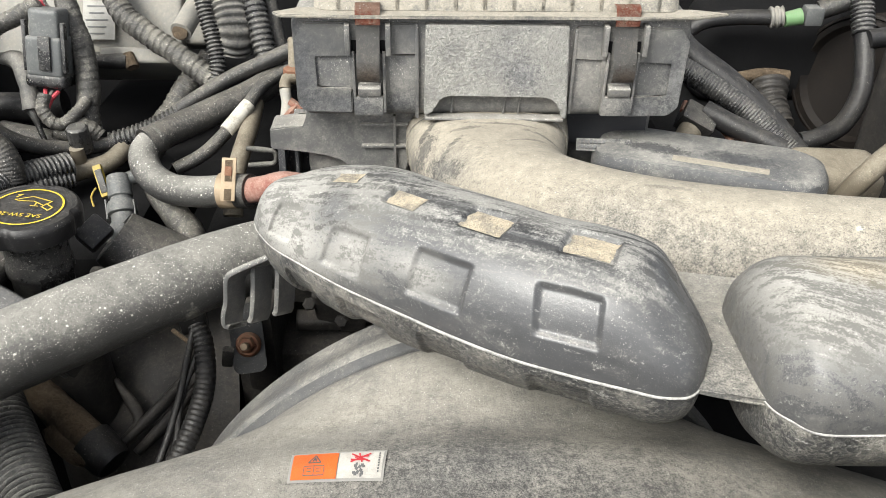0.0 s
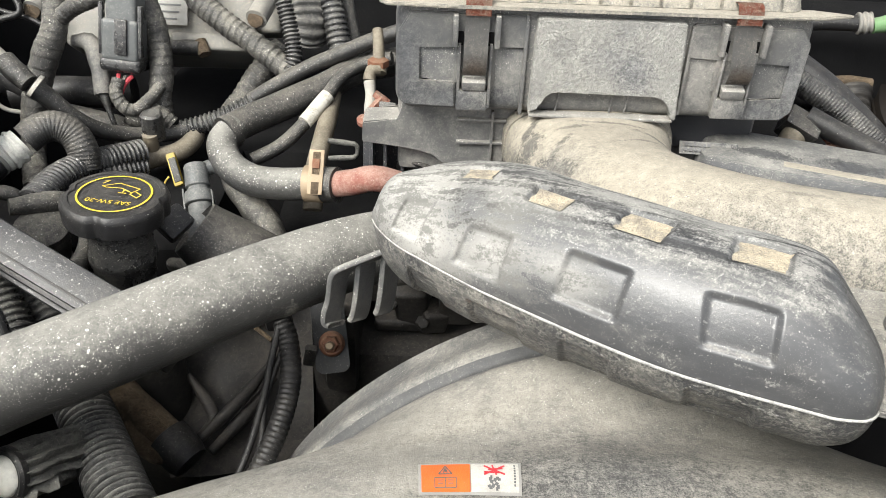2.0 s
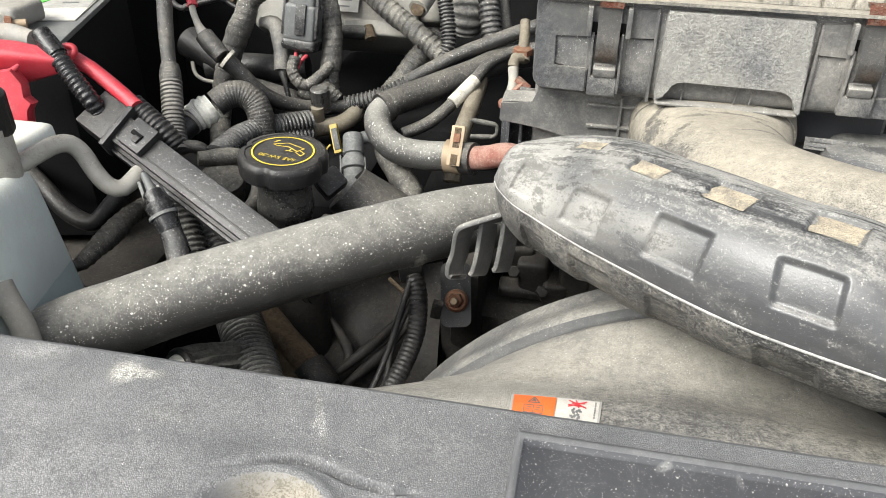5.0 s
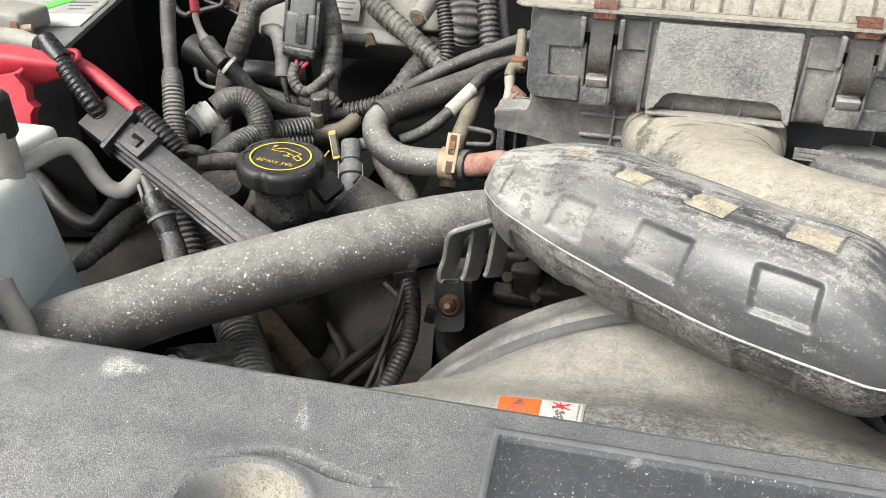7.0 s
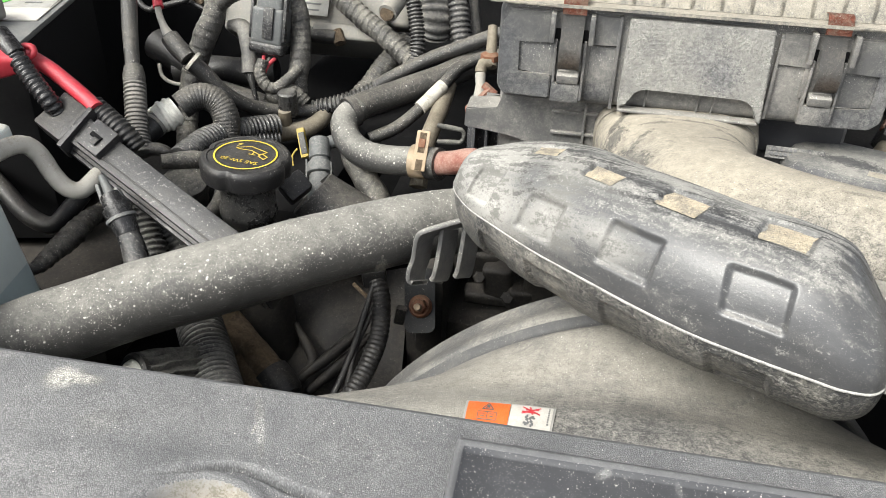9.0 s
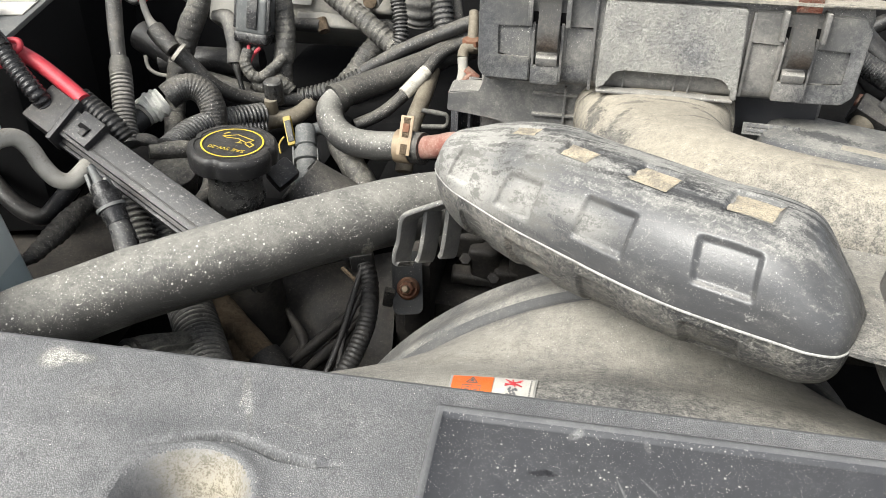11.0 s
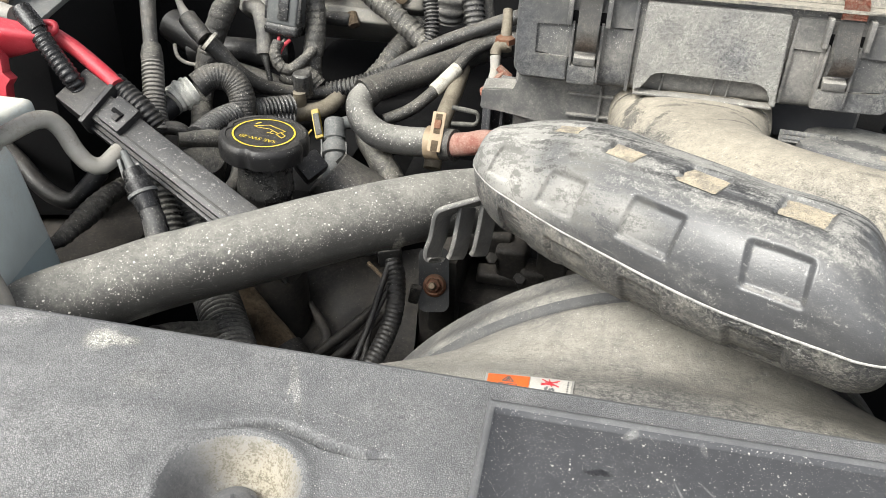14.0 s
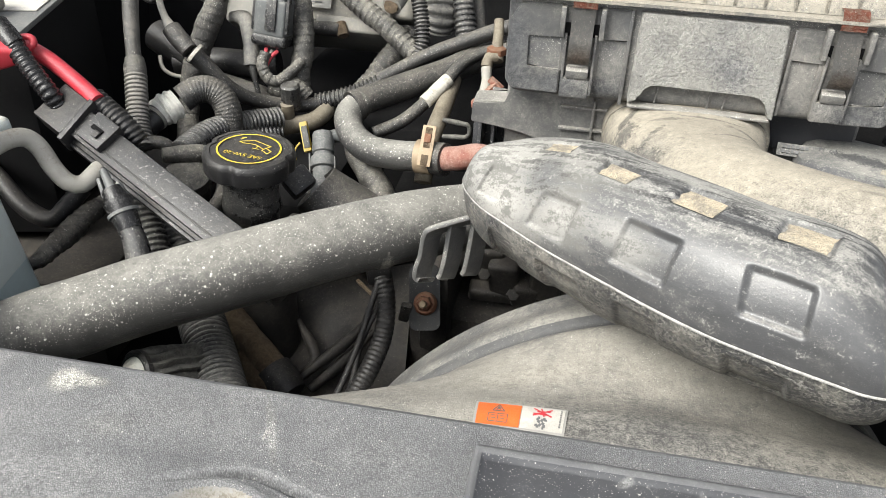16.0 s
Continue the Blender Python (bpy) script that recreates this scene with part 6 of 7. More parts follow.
part("green_stripe", box((0.016, 0.056, 0.0008), BM @ pose(-0.592, 0.711, 1.0606, 0, 0, -30), 0.0002), m_green, battery, "green label stripe")
part("red_mark", box((0.030, 0.010, 0.0010), BM @ pose(-0.555, 0.765, 1.0592), 0.0002), m_redink, battery)
for i in range(3):
    part("print_bar", box((0.030 - 0.007 * i, 0.003, 0.0006), BM @ pose(-0.560, 0.724 - 0.012 * i, 1.0606)), m_ink, battery)
term = part("terminal_clamp", box((0.060, 0.040, 0.020), Matrix.Translation(Vector((-0.6087, 0.6170, 1.0720))) @ pose(0, 0, 0, 0, 0, -10), 0.006, segs=3), m_alu, battery, "dull lead terminal clamp")
part("clamp_bolt", tube([(-0.5920, 0.5907, 1.0680), (-0.5750, 0.5988, 1.0680)], 0.0042, sides=12), m_zinc, term)
part("clamp_nut", tube([(-0.5910, 0.5910, 1.0680), (-0.5860, 0.5941, 1.0680)], 0.0085, sides=6), m_rust, term)
part("clamp_jaw", tube([(-0.5922, 0.5661, 1.0660), (-0.5725, 0.5713, 1.0660), (-0.5502, 0.5701, 1.0640)], [0.012, 0.010, 0.008], sides=16), m_greytube, term)

boot2 = thing("terminal_cover", "faded red plastic battery terminal cover", "cover")
HB = frame_of((-0.5371, 0.5302, 1.0577), (-0.5055, 0.5365, 1.0573), (0, -0.35, 0.93))
bm = bmesh.new()
loft(bm, [[HB @ Vector((x, y, z + dz)) for y, z in rounded(-w, w, -h, h, min(w, h) * 0.6, 4)] for x, w, h, dz in ((-0.060, 0.008, 0.017, 0.002), (-0.030, 0.011, 0.020, 0.001), (0.0, 0.011, 0.018, 0.0), (0.022, 0.009, 0.012, 0.001), (0.036, 0.007, 0.008, 0.002))])
part("hood", bm, m_red, boot2)
CK = frame_of((-0.5340, 0.5009, 1.0395), (-0.5153, 0.5058, 1.0411), (0.1, 0.25, 0.95))
bm = bmesh.new()
loft(bm, [[CK @ Vector((x * k, y, z * k)) for x, z in ((-0.030, 0.020), (0.010, 0.022), (0.017, 0.010), (0.016, -0.002), (0.021, -0.008), (0.016, -0.014), (0.014, -0.026), (0.004, -0.033), (-0.030, -0.034))] for y, k in ((0.008, 0.97), (0.004, 1.0), (-0.003, 1.0), (-0.006, 0.94))])
part("cheek", bm, m_red, boot2)
part("flap", tube([(-0.5466, 0.5021, 1.0547), (-0.5346, 0.5038, 1.0572), (-0.5279, 0.5068, 1.0597), (-0.5243, 0.5122, 1.0631)], [0.004, 0.003, 0.003, 0.002], sides=10), m_red, boot2)
part("loop", tube([(-0.5096, 0.5447, 1.0582), (-0.5019, 0.5469, 1.0592), (-0.4974, 0.5498, 1.0622), (-0.4985, 0.5523, 1.0664), (-0.5041, 0.5519, 1.0676), (-0.5127, 0.5490, 1.0658)], 0.0030, sides=14), m_red, boot2)
line("battery_cable", "thick red battery cable running under the fuse rail", "cable", [(-0.5208, 0.5623, 1.0574), (-0.5081, 0.5601, 1.0541), (-0.4904, 0.5558, 1.0480), (-0.4709, 0.5496, 1.0386), (-0.4525, 0.5424, 1.0297), (-0.4384, 0.5351, 1.0236)], 0.0068, m_red, sides=18)
line("ribbed_loom", "ribbed black sleeve over a red cable", "loom", [(-0.4465, 0.5417, 1.0232), (-0.4347, 0.5390, 1.0155), (-0.4174, 0.5343, 1.0034), (-0.4062, 0.5320, 0.9912)], 0.0094, m_black, rib=0.0010, pitch=0.0046, sides=18)

rail = thing("cable_duct", "long black plastic cable duct with a snap cover, scuffed and dusty", "duct")
R0, R1 = Vector((-0.4544, 0.5222, 1.0084)), Vector((-0.2952, 0.4519, 0.9571))
mt = frame_of(R0, R1, (0.0, -0.55, 0.84))
RL = (R1 - R0).length
part("channel", box((RL + 0.06, 0.030, 0.020), mt @ pose(RL / 2 + 0.03, 0, -0.008), 0.002), m_black, rail)
part("cover", box((RL + 0.06, 0.0255, 0.008), mt @ pose(RL / 2 + 0.03, 0.001, 0.005), 0.0015), m_rail, rail)
part("groove", box((RL + 0.055, 0.0016, 0.0016), mt @ pose(RL / 2 + 0.03, -0.006, 0.0092), 0.0004), m_black, rail)
part("side_lip", box((RL + 0.058, 0.003, 0.010), mt @ pose(RL / 2 + 0.03, -0.0165, -0.004), 0.0008), m_rail, rail)
part("end_box", box((0.034, 0.036, 0.022), mt @ pose(-0.010, 0.001, 0.001), 0.002), m_black, rail)
part("end_flap", box((0.005, 0.042, 0.020), mt @ pose(0.009, 0.0, 0.004, 0, 0, 8), 0.001), m_rail, rail)
clip = part("clip", box((0.026, 0.026, 0.012), mt @ pose(0.034, 0.004, 0.010), 0.0015), m_rail, rail)
# a near-black block in place of the shaded opening
part("clip_window", box((0.012, 0.004, 0.002), mt @ pose(0.034, 0.004, 0.0165), 0.0005), m_void, clip)
part("clip_tab", box((0.006, 0.006, 0.003), mt @ pose(0.037, 0.000, 0.0172), 0.0008), m_black, clip)
line("ribbed_loom", "shiny black ribbed sleeve entering the cable duct", "loom", [(-0.5076, 0.5382, 1.0666), (-0.4998, 0.5344, 1.0587), (-0.4881, 0.5288, 1.0467), (-0.4746, 0.5244, 1.0325), (-0.4695, 0.5267, 1.0196)], 0.0076, m_gloss, rib=0.0009, pitch=0.0046, sides=18)
line("cable_sleeve", "smooth black sleeve on the battery cable end", "sleeve", [(-0.5223, 0.5462, 1.0795), (-0.5161, 0.5428, 1.0742), (-0.5044, 0.5372, 1.0643)], [0.0080, 0.0090, 0.0088], m_gloss, sides=18)

# ---- overflow tank and its grey line ----
tank = thing("coolant_tank", "milky white plastic overflow tank with a dark cap", "tank")
T0, T1 = Vector((-0.4752, 0.4413, 1.0130)), Vector((-0.4511, 0.3578, 1.0258))
away = (T0 - T1).normalized()
side = Vector((-away.y, away.x, 0)).normalized()
bm = bmesh.new()
loops = []
for z, k, lean in ((-0.30, 1.0, 0.050), (-0.15, 1.0, 0.026), (-0.082, 1.0, 0.0148), (-0.0819, 1.0, 0.0148), (-0.012, 1.0, 0.003), (-0.003, 0.985, 0.0), (0.001, 0.95, -0.003)):
    loops.append([T0 + away * (y * k - 0.004) + side * (0.11 + (x - 0.11) * k) + Vector((lean, 0, z)) for x, y in rounded(0.0, 0.22, -0.30, 0.0, 0.014, 4)])
loft(bm, loops[3:])
part("body", bm, m_tank, tank, angle=50)
bm = bmesh.new()
loft(bm, loops[:3])
part("filled_part", bm, m_tankfull, tank, "blue-grey lower half with coolant behind the wall", angle=50)
part("shoulder", box((0.09, 0.06, 0.022), Matrix.Translation(T0 + side * 0.055 + Vector((0, 0.03, 0.004))), 0.008, segs=3), m_tank, tank)
part("neck", lathe([(0.0165, -0.01), (0.0165, 0.034)], pose(*(-0.4862, 0.4138, 1.0206)), sides=28), m_palepipe, tank)
part("cap", lathe([(0.0180, 0.020), (0.0192, 0.022), (0.0188, 0.050), (0.0150, 0.054)], pose(*(-0.4880, 0.4177, 1.0272)), lobes=14, lobe=0.03, sides=56), m_black, tank, "dark ribbed cap")
line("overflow_pipe", "bent grey plastic overflow pipe, stained", "pipe", [(-0.4936, 0.4057, 1.0198), (-0.4813, 0.4247, 1.0173), (-0.4731, 0.4427, 1.0201), (-0.4685, 0.4586, 1.0207), (-0.4628, 0.4696, 1.0173), (-0.4562, 0.4739, 1.0068), (-0.4481, 0.4728, 0.9914), (-0.4384, 0.4731, 0.9795), (-0.4293, 0.4788, 0.9761), (-0.4223, 0.4930, 0.9828), (-0.4237, 0.5108, 0.9826)], 0.0074, m_palepipe, sides=20)
line("lower_pipe", "grey pipe beside the overflow tank", "pipe", [(-0.4274, 0.3197, 0.9875), (-0.4203, 0.3148, 0.9778), (-0.4086, 0.3077, 0.9632), (-0.3979, 0.2962, 0.9421)], 0.0085, m_greytube, sides=16)

# injector-like connector beside the duct
con = thing("hose_connector", "glossy black and grey quick connector with a thin nozzle", "connector")
C = [Vector(q) for q in ((-0.3936, 0.4586, 0.9992), (-0.3869, 0.4531, 0.9907), (-0.3809, 0.4485, 0.9838), (-0.3737, 0.4426, 0.9746), (-0.3674, 0.4371, 0.9662), (-0.3610, 0.4307, 0.9563), (-0.3551, 0.4224, 0.9439))]
part("nozzle", tube([C[0] + (C[0] - C[1]) * 0.35, C[0], C[1]], [0.0030, 0.0034, 0.0042], sides=16), m_greyplug, con)
part("collar", tube([C[1], C[2]], [0.0080, 0.0095], sides=20), m_gloss, con)
for s in (-1, 1):
    part("wing", box((0.017, 0.0032, 0.008), frame_of(C[1] + Vector((s * 0.0088, 0.002, -0.002)), C[2] + Vector((s * 0.0105, 0.002, -0.002)), (0, -0.7, 0.7)), 0.0012), m_greyplug, con)
part("barrel", tube([C[2], C[3], C[4]], [0.0112, 0.0105, 0.0092], sides=22), m_gloss, con)
part("ring", tube([lerp(C[2], C[3], 0.75), lerp(C[2], C[3], 0.95)], 0.0120, sides=22, step=0.002), m_greyplug, con)
part("stem", tube([C[4], C[5], C[6]], [0.0090, 0.0098, 0.0105], sides=20), m_loom, con)
line("ribbed_hose", "dusty ribbed hose behind the cable duct", "hose", [(-0.4126, 0.5262, 0.9378), (-0.4021, 0.5126, 0.9233), (-0.3902, 0.4995, 0.9091), (-0.3744, 0.4776, 0.8895)], 0.0118, m_loom, rib=0.0026, pitch=0.0058, sides=20)
line("ribbed_hose", "dusty ribbed hose behind the cable duct", "hose", [(-0.4060, 0.5439, 0.9075), (-0.3890, 0.5299, 0.8997), (-0.3720, 0.5146, 0.8900), (-0.3522, 0.4931, 0.8699)], 0.0118, m_loom, rib=0.0026, pitch=0.0058, sides=20)
line("rubber_hose", "dusty elbow hose by the overflow tank", "hose", [(-0.4588, 0.5510, 0.9150), (-0.4625, 0.5276, 0.9172), (-0.4648, 0.5021, 0.9159), (-0.4662, 0.4762, 0.9136), (-0.4683, 0.4506, 0.9120), (-0.4747, 0.4398, 0.9157)], [0.0085, 0.0090, 0.0105, 0.0080, 0.0050], m_tape, wrap=0.0012, pitch=0.0080, sides=20, wobble=0.16)
line("rubber_hose", "thin pale hose beside the overflow tank", "hose", [(-0.4782, 0.4401, 0.9173), (-0.4697, 0.4276, 0.9142), (-0.4562, 0.4143, 0.9084), (-0.4503, 0.4053, 0.8929)], 0.0048, m_greytube, sides=12)
line("black_tray_edge", "curved black tray edge below the battery", "tray", [(-0.5968, 0.5639, 0.9371), (-0.5591, 0.5413, 0.9287), (-0.5345, 0.5269, 0.9182), (-0.5111, 0.5161, 0.9134), (-0.4922, 0.5135, 0.9133), (-0.4810, 0.5229, 0.9246), (-0.4730, 0.5377, 0.9356)], 0.0085, m_black, sides=12)
tagged(part("battery_tray", box((0.30, 0.30, 0.10), pose(-0.62, 0.66, 0.79), 0.01), m_dark), "dark battery tray under the battery", "tray")

# vertical loom by the battery
loom = thing("vertical_loom", "black cable rising out of a ribbed grey loom", "loom")
part("cable", tube([(-0.5057, 0.7447, 1.1092), (-0.4992, 0.7229, 1.0837), (-0.4867, 0.6884, 1.0471), (-0.4733, 0.6588, 1.0181), (-0.4688, 0.6494, 1.0085)], [0.0082, 0.0080, 0.0072], sides=16), m_rubber, loom)
part("boot", tube([(-0.4715, 0.6561, 1.0155), (-0.4681, 0.6481, 1.0063), (-0.4654, 0.6426, 0.9994)], [0.0090, 0.0108, 0.0100], sides=18, wobble=0.06), m_tape, loom)
part("sleeve", tube([(-0.4662, 0.6445, 1.0025), (-0.4605, 0.6298, 0.9844), (-0.4543, 0.6151, 0.9665), (-0.4441, 0.5992, 0.9498)], 0.0094, rib=0.0016, pitch=0.0042, sides=18), m_greyloom, loom)
line("thin_wire", "thin grey wire by the harness", "wire", [(-0.5173, 0.7851, 0.9689), (-0.5122, 0.7783, 0.9577), (-0.5008, 0.7752, 0.9518), (-0.4855, 0.7751, 0.9502)], 0.0022, m_greytube, sides=10)
line("thin_wire", "looped black wire at the back of the bay", "wire", [(-0.5445, 0.8373, 1.0160), (-0.5231, 0.8423, 1.0218), (-0.5036, 0.8472, 1.0276), (-0.5057, 0.8538, 1.0381), (-0.5191, 0.8611, 1.0509)], 0.0036, m_black, sides=10)
line("thin_wire", "looped black wire at the back of the bay", "wire", [(-0.5419, 0.8593, 1.0316), (-0.5226, 0.8567, 1.0257), (-0.5002, 0.8551, 1.0210), (-0.4775, 0.8508, 1.0120)], 0.0028, m_black, sides=10)
line("thin_wire", "black wire at the back of the bay", "wire", [(-0.5786, 0.8630, 1.0224), (-0.5635, 0.8517, 1.0125), (-0.5467, 0.8467, 1.0123), (-0.5376, 0.8512, 1.0279), (-0.5369, 0.8631, 1.0557)], 0.0036, m_black, sides=10)
line("rubber_hose", "small dark hose in front of the white coupling", "hose", [(-0.4484, 0.6004, 0.9507), (-0.4358, 0.6048, 0.9538), (-0.4247, 0.6058, 0.9522), (-0.4171, 0.6107, 0.9390)], 0.0065, m_rubber, sides=14)
line("rubber_hose", "dusty hose joining beside the oil filler", "hose", [(-0.4214, 0.5918, 0.9483), (-0.4103, 0.5986, 0.9463), (-0.3937, 0.6072, 0.9454), (-0.3869, 0.6168, 0.9397)], [0.0070, 0.0098, 0.0090], m_tape, sides=16, wobble=0.08)
fit1 = thing("hose_fitting", "dusty stepped fitting beside the oil filler neck", "fitting")
part("shoulder", lathe([(0.016, -0.03), (0.020, -0.012), (0.018, 0.0), (0.0225, 0.004), (0.0215, 0.014), (0.014, 0.018)], toward((-0.3982, 0.5901, 0.9205), (0.15, -0.3, 0.95))), m_tape, fit1)
part("base", lathe([(0.022, -0.12), (0.019, -0.03)], toward((-0.3982, 0.5901, 0.9205), (0.15, -0.3, 0.95))), m_rubber, fit1)
line("filler_hose", "dark curved hose beside the oil filler neck", "hose", [(-0.3552, 0.5278, 0.9239), (-0.3523, 0.5532, 0.9249), (-0.3558, 0.5776, 0.9263), (-0.3601, 0.5963, 0.9376)], 0.0078, m_rubber, sides=16)

# ---- below the radiator hose ----
line("ribbed_hose", "wide black ribbed hose below the radiator hose", "hose", [(-0.3473, 0.4815, 0.8608), (-0.3237, 0.4461, 0.8646), (-0.3078, 0.4227, 0.8629), (-0.2922, 0.3992, 0.8623), (-0.2761, 0.3745, 0.8613), (-0.2626, 0.3554, 0.8602)], 0.0155, m_ribblack, rib=0.0046, pitch=0.0054, sides=32)
wrapped = thing("taped_hose", "hose end wrapped in pleated ragged black tape with a pale cap", "hose", "taped hoses")
W = [Vector(q) for q in ((-0.3357, 0.3627, 0.8899), (-0.3313, 0.3697, 0.8861), (-0.3252, 0.3825, 0.8793), (-0.3171, 0.4003, 0.8689), (-0.3090, 0.4200, 0.8580))]
bm = bmesh.new()
rows = []
for q, side, up, s in along(spline(W, 0.002)):
    ring = []
    for j in range(72):
        a = 2 * math.pi * j / 72
        fold = 0.0022 * math.sin(15 * a + 1.2 * noise.noise(Vector((s * 60, 0, 0)))) + 0.0014 * noise.noise(Vector((math.cos(a) * 2, math.sin(a) * 2, s * 70)))
        ring.append(q + (side * math.cos(a) + up * math.sin(a)) * (0.0168 + fold))
    rows.append(ring)
sheet(bm, rows, close=True)
part("wrap", bm, m_greytape, wrapped, angle=80)
into = (W[0] - W[1]).normalized()
part("mouth", lathe([(0.0150, -0.004), (0.0182, -0.002), (0.0186, 0.002), (0.0168, 0.0040), (0.0140, 0.0030)], toward(W[0], into), sides=40), m_black, wrapped)
part("pale_cap", lathe([(0.0135, -0.004), (0.0135, 0.003), (0.0120, 0.006), (0.0080, 0.0085), (0.0035, 0.0095), (0.0005, 0.0098)], toward(W[0], into)), m_freshwhite, wrapped, "pale worn plastic cap")
bm = bmesh.new()
torn = [Vector(q) for q in ((-0.3290, 0.3608, 0.8872), (-0.3126, 0.3761, 0.8810), (-0.3057, 0.3622, 0.8794), (-0.3110, 0.3575, 0.8800), (-0.3159, 0.3559, 0.8839), (-0.3150, 0.3500, 0.8810), (-0.3173, 0.3463, 0.8824), (-0.3242, 0.3454, 0.8857), (-0.3270, 0.3520, 0.8850))]
bm.faces.new([bm.verts.new(q) for q in torn])
bmesh.ops.triangulate(bm, faces=bm.faces[:])
bmesh.ops.subdivide_edges(bm, edges=bm.edges[:], cuts=4, use_grid_fill=True)
for v in bm.verts:
    v.co += Vector((0.2, -0.6, 0.7)) * 0.0022 * noise.noise(v.co * 120)
bmesh.ops.solidify(bm, geom=bm.faces[:], thickness=0.0007)
part("torn_flap", bm, m_greytape, wrapped, "torn hanging flap of tape", angle=60)
line("steel_pipe", "brown stained steel pipe under the radiator hose", "pipe", [(-0.3650, 0.5560, 0.8290), (-0.3435, 0.5340, 0.8207), (-0.3263, 0.5152, 0.8147), (-0.3043, 0.5000, 0.8037), (-0.2802, 0.4839, 0.7924)], 0.0150, m_brownpipe, sides=24, wobble=0.16)
socket = tagged(part("rubber_socket", lathe([(0.0120, -0.010), (0.0178, -0.008), (0.0184, 0.004), (0.0172, 0.016), (0.0150, 0.022)], toward((-0.2802, 0.4839, 0.7924), (0.70, -0.48, -0.40))), m_black), "black rubber socket at the end of a brown pipe", "socket")
line("steel_pipe", "small brown pipe stub", "pipe", [(-0.3185, 0.4930, 0.8050), (-0.3135, 0.4867, 0.8005), (-0.3012, 0.4780, 0.7956), (-0.2886, 0.4725, 0.7922), (-0.2768, 0.4732, 0.7925)], 0.0078, m_brownpipe, sides=16, wobble=0.15)
line("ribbed_loom", "ribbed black loom dropping past the bolt", "loom", [(-0.1921, 0.5282, 0.8871), (-0.1854, 0.5156, 0.8752), (-0.1817, 0.4916, 0.8559), (-0.1861, 0.4625, 0.8404), (-0.1959, 0.4331, 0.8259), (-0.2090, 0.4040, 0.8090), (-0.2230, 0.3760, 0.7900)], 0.0080, m_black, rib=0.0006, pitch=0.0044, sides=18)
line("thin_wire", "thin black wire hanging beside the loom", "wire", [(-0.1932, 0.5224, 0.8878), (-0.1983, 0.5006, 0.8651), (-0.2021, 0.4753, 0.8460), (-0.2106, 0.4404, 0.8227), (-0.2260, 0.4050, 0.8000), (-0.2400, 0.3800, 0.7850)], 0.0030, m_black, sides=10)
line("thin_wire", "thin black wire hanging beside the loom", "wire", [(-0.1871, 0.5292, 0.8872), (-0.1907, 0.5117, 0.8708), (-0.2000, 0.4824, 0.8471), (-0.2003, 0.4451, 0.8270), (-0.2150, 0.4080, 0.8040), (-0.2290, 0.3800, 0.7860)], 0.0026, m_black, sides=10)
line("thin_wire", "small brown stick behind the loom", "wire", [(-0.2213, 0.5502, 0.8643), (-0.2109, 0.5437, 0.8607), (-0.2039, 0.5380, 0.8593)], 0.0020, m_brownpipe, sides=8)
tagged(part("loom_clip", box((0.022, 0.014, 0.018), frame_of((-0.1951, 0.5298, 0.8905), (-0.1803, 0.5336, 0.8921)), 0.004), m_black), "black loom clip under the radiator hose", "clip")
tagged(part("loom_clip", box((0.010, 0.008, 0.018), frame_of((-0.1717, 0.5317, 0.8497), (-0.1611, 0.5324, 0.8477)), 0.002), m_tape), "broken black clip beside the bolt", "clip")
front = thing("engine_front_cover", "dark oily engine front cover with curved ribs", "engine cover")
bm = bmesh.new()
sheet(bm, [[lerp(lerp((-0.3528, 0.5924, 0.8000), (-0.1872, 0.6421, 0.8288), i / 12), lerp((-0.2903, 0.4942, 0.7428), (-0.1708, 0.5182, 0.7454), i / 12), j / 12) for i in range(13)] for j in range(13)])
for v in bm.verts:
    v.co += Vector((0, -1, 0.5)) * 0.018 * noise.noise(v.co * 14)
part("cover", bm, m_dark, front)
for k, (p, q, r) in enumerate(((((-0.2848, 0.5573, 0.8008)), ((-0.2581, 0.5266, 0.7833)), ((-0.2691, 0.5060, 0.7734))), (((-0.2131, 0.5748, 0.8072)), ((-0.2327, 0.5394, 0.7955)), ((-0.2675, 0.5019, 0.7758))), (((-0.2110, 0.5659, 0.7929)), ((-0.2306, 0.5306, 0.7815)), ((-0.2557, 0.4989, 0.7678))))):
    part("rib", tube([p, q, r], [0.003, 0.006, 0.004], sides=10), m_dark, front)
for q, size, turn in (((-0.1150, 0.6150, 0.8700), (0.046, 0.030, 0.030), 6), ((-0.0880, 0.6050, 0.8560), (0.030, 0.030, 0.040), -8), ((-0.0700, 0.5980, 0.8440), (0.024, 0.026, 0.024), 14), ((-0.0980, 0.6020, 0.8350), (0.050, 0.020, 0.014), 4), ((-0.0500, 0.6000, 0.8700), (0.030, 0.030, 0.060), 0)):
    part("boss", box(size, Matrix.Translation(Vector(q)) @ pose(0, 0, 0, 10, turn * 0.5, turn), 0.005, segs=3), m_dark, front)
for q in ((-0.1080, 0.5930, 0.8600), (-0.0790, 0.5850, 0.8460)):
    part("cover_bolt", lathe([(0.0065, -0.004), (0.0065, 0.003), (0.0050, 0.0045), (0.0005, 0.0048)], toward(q, (0.1, -0.8, 0.55)), sides=6), m_dark, front)
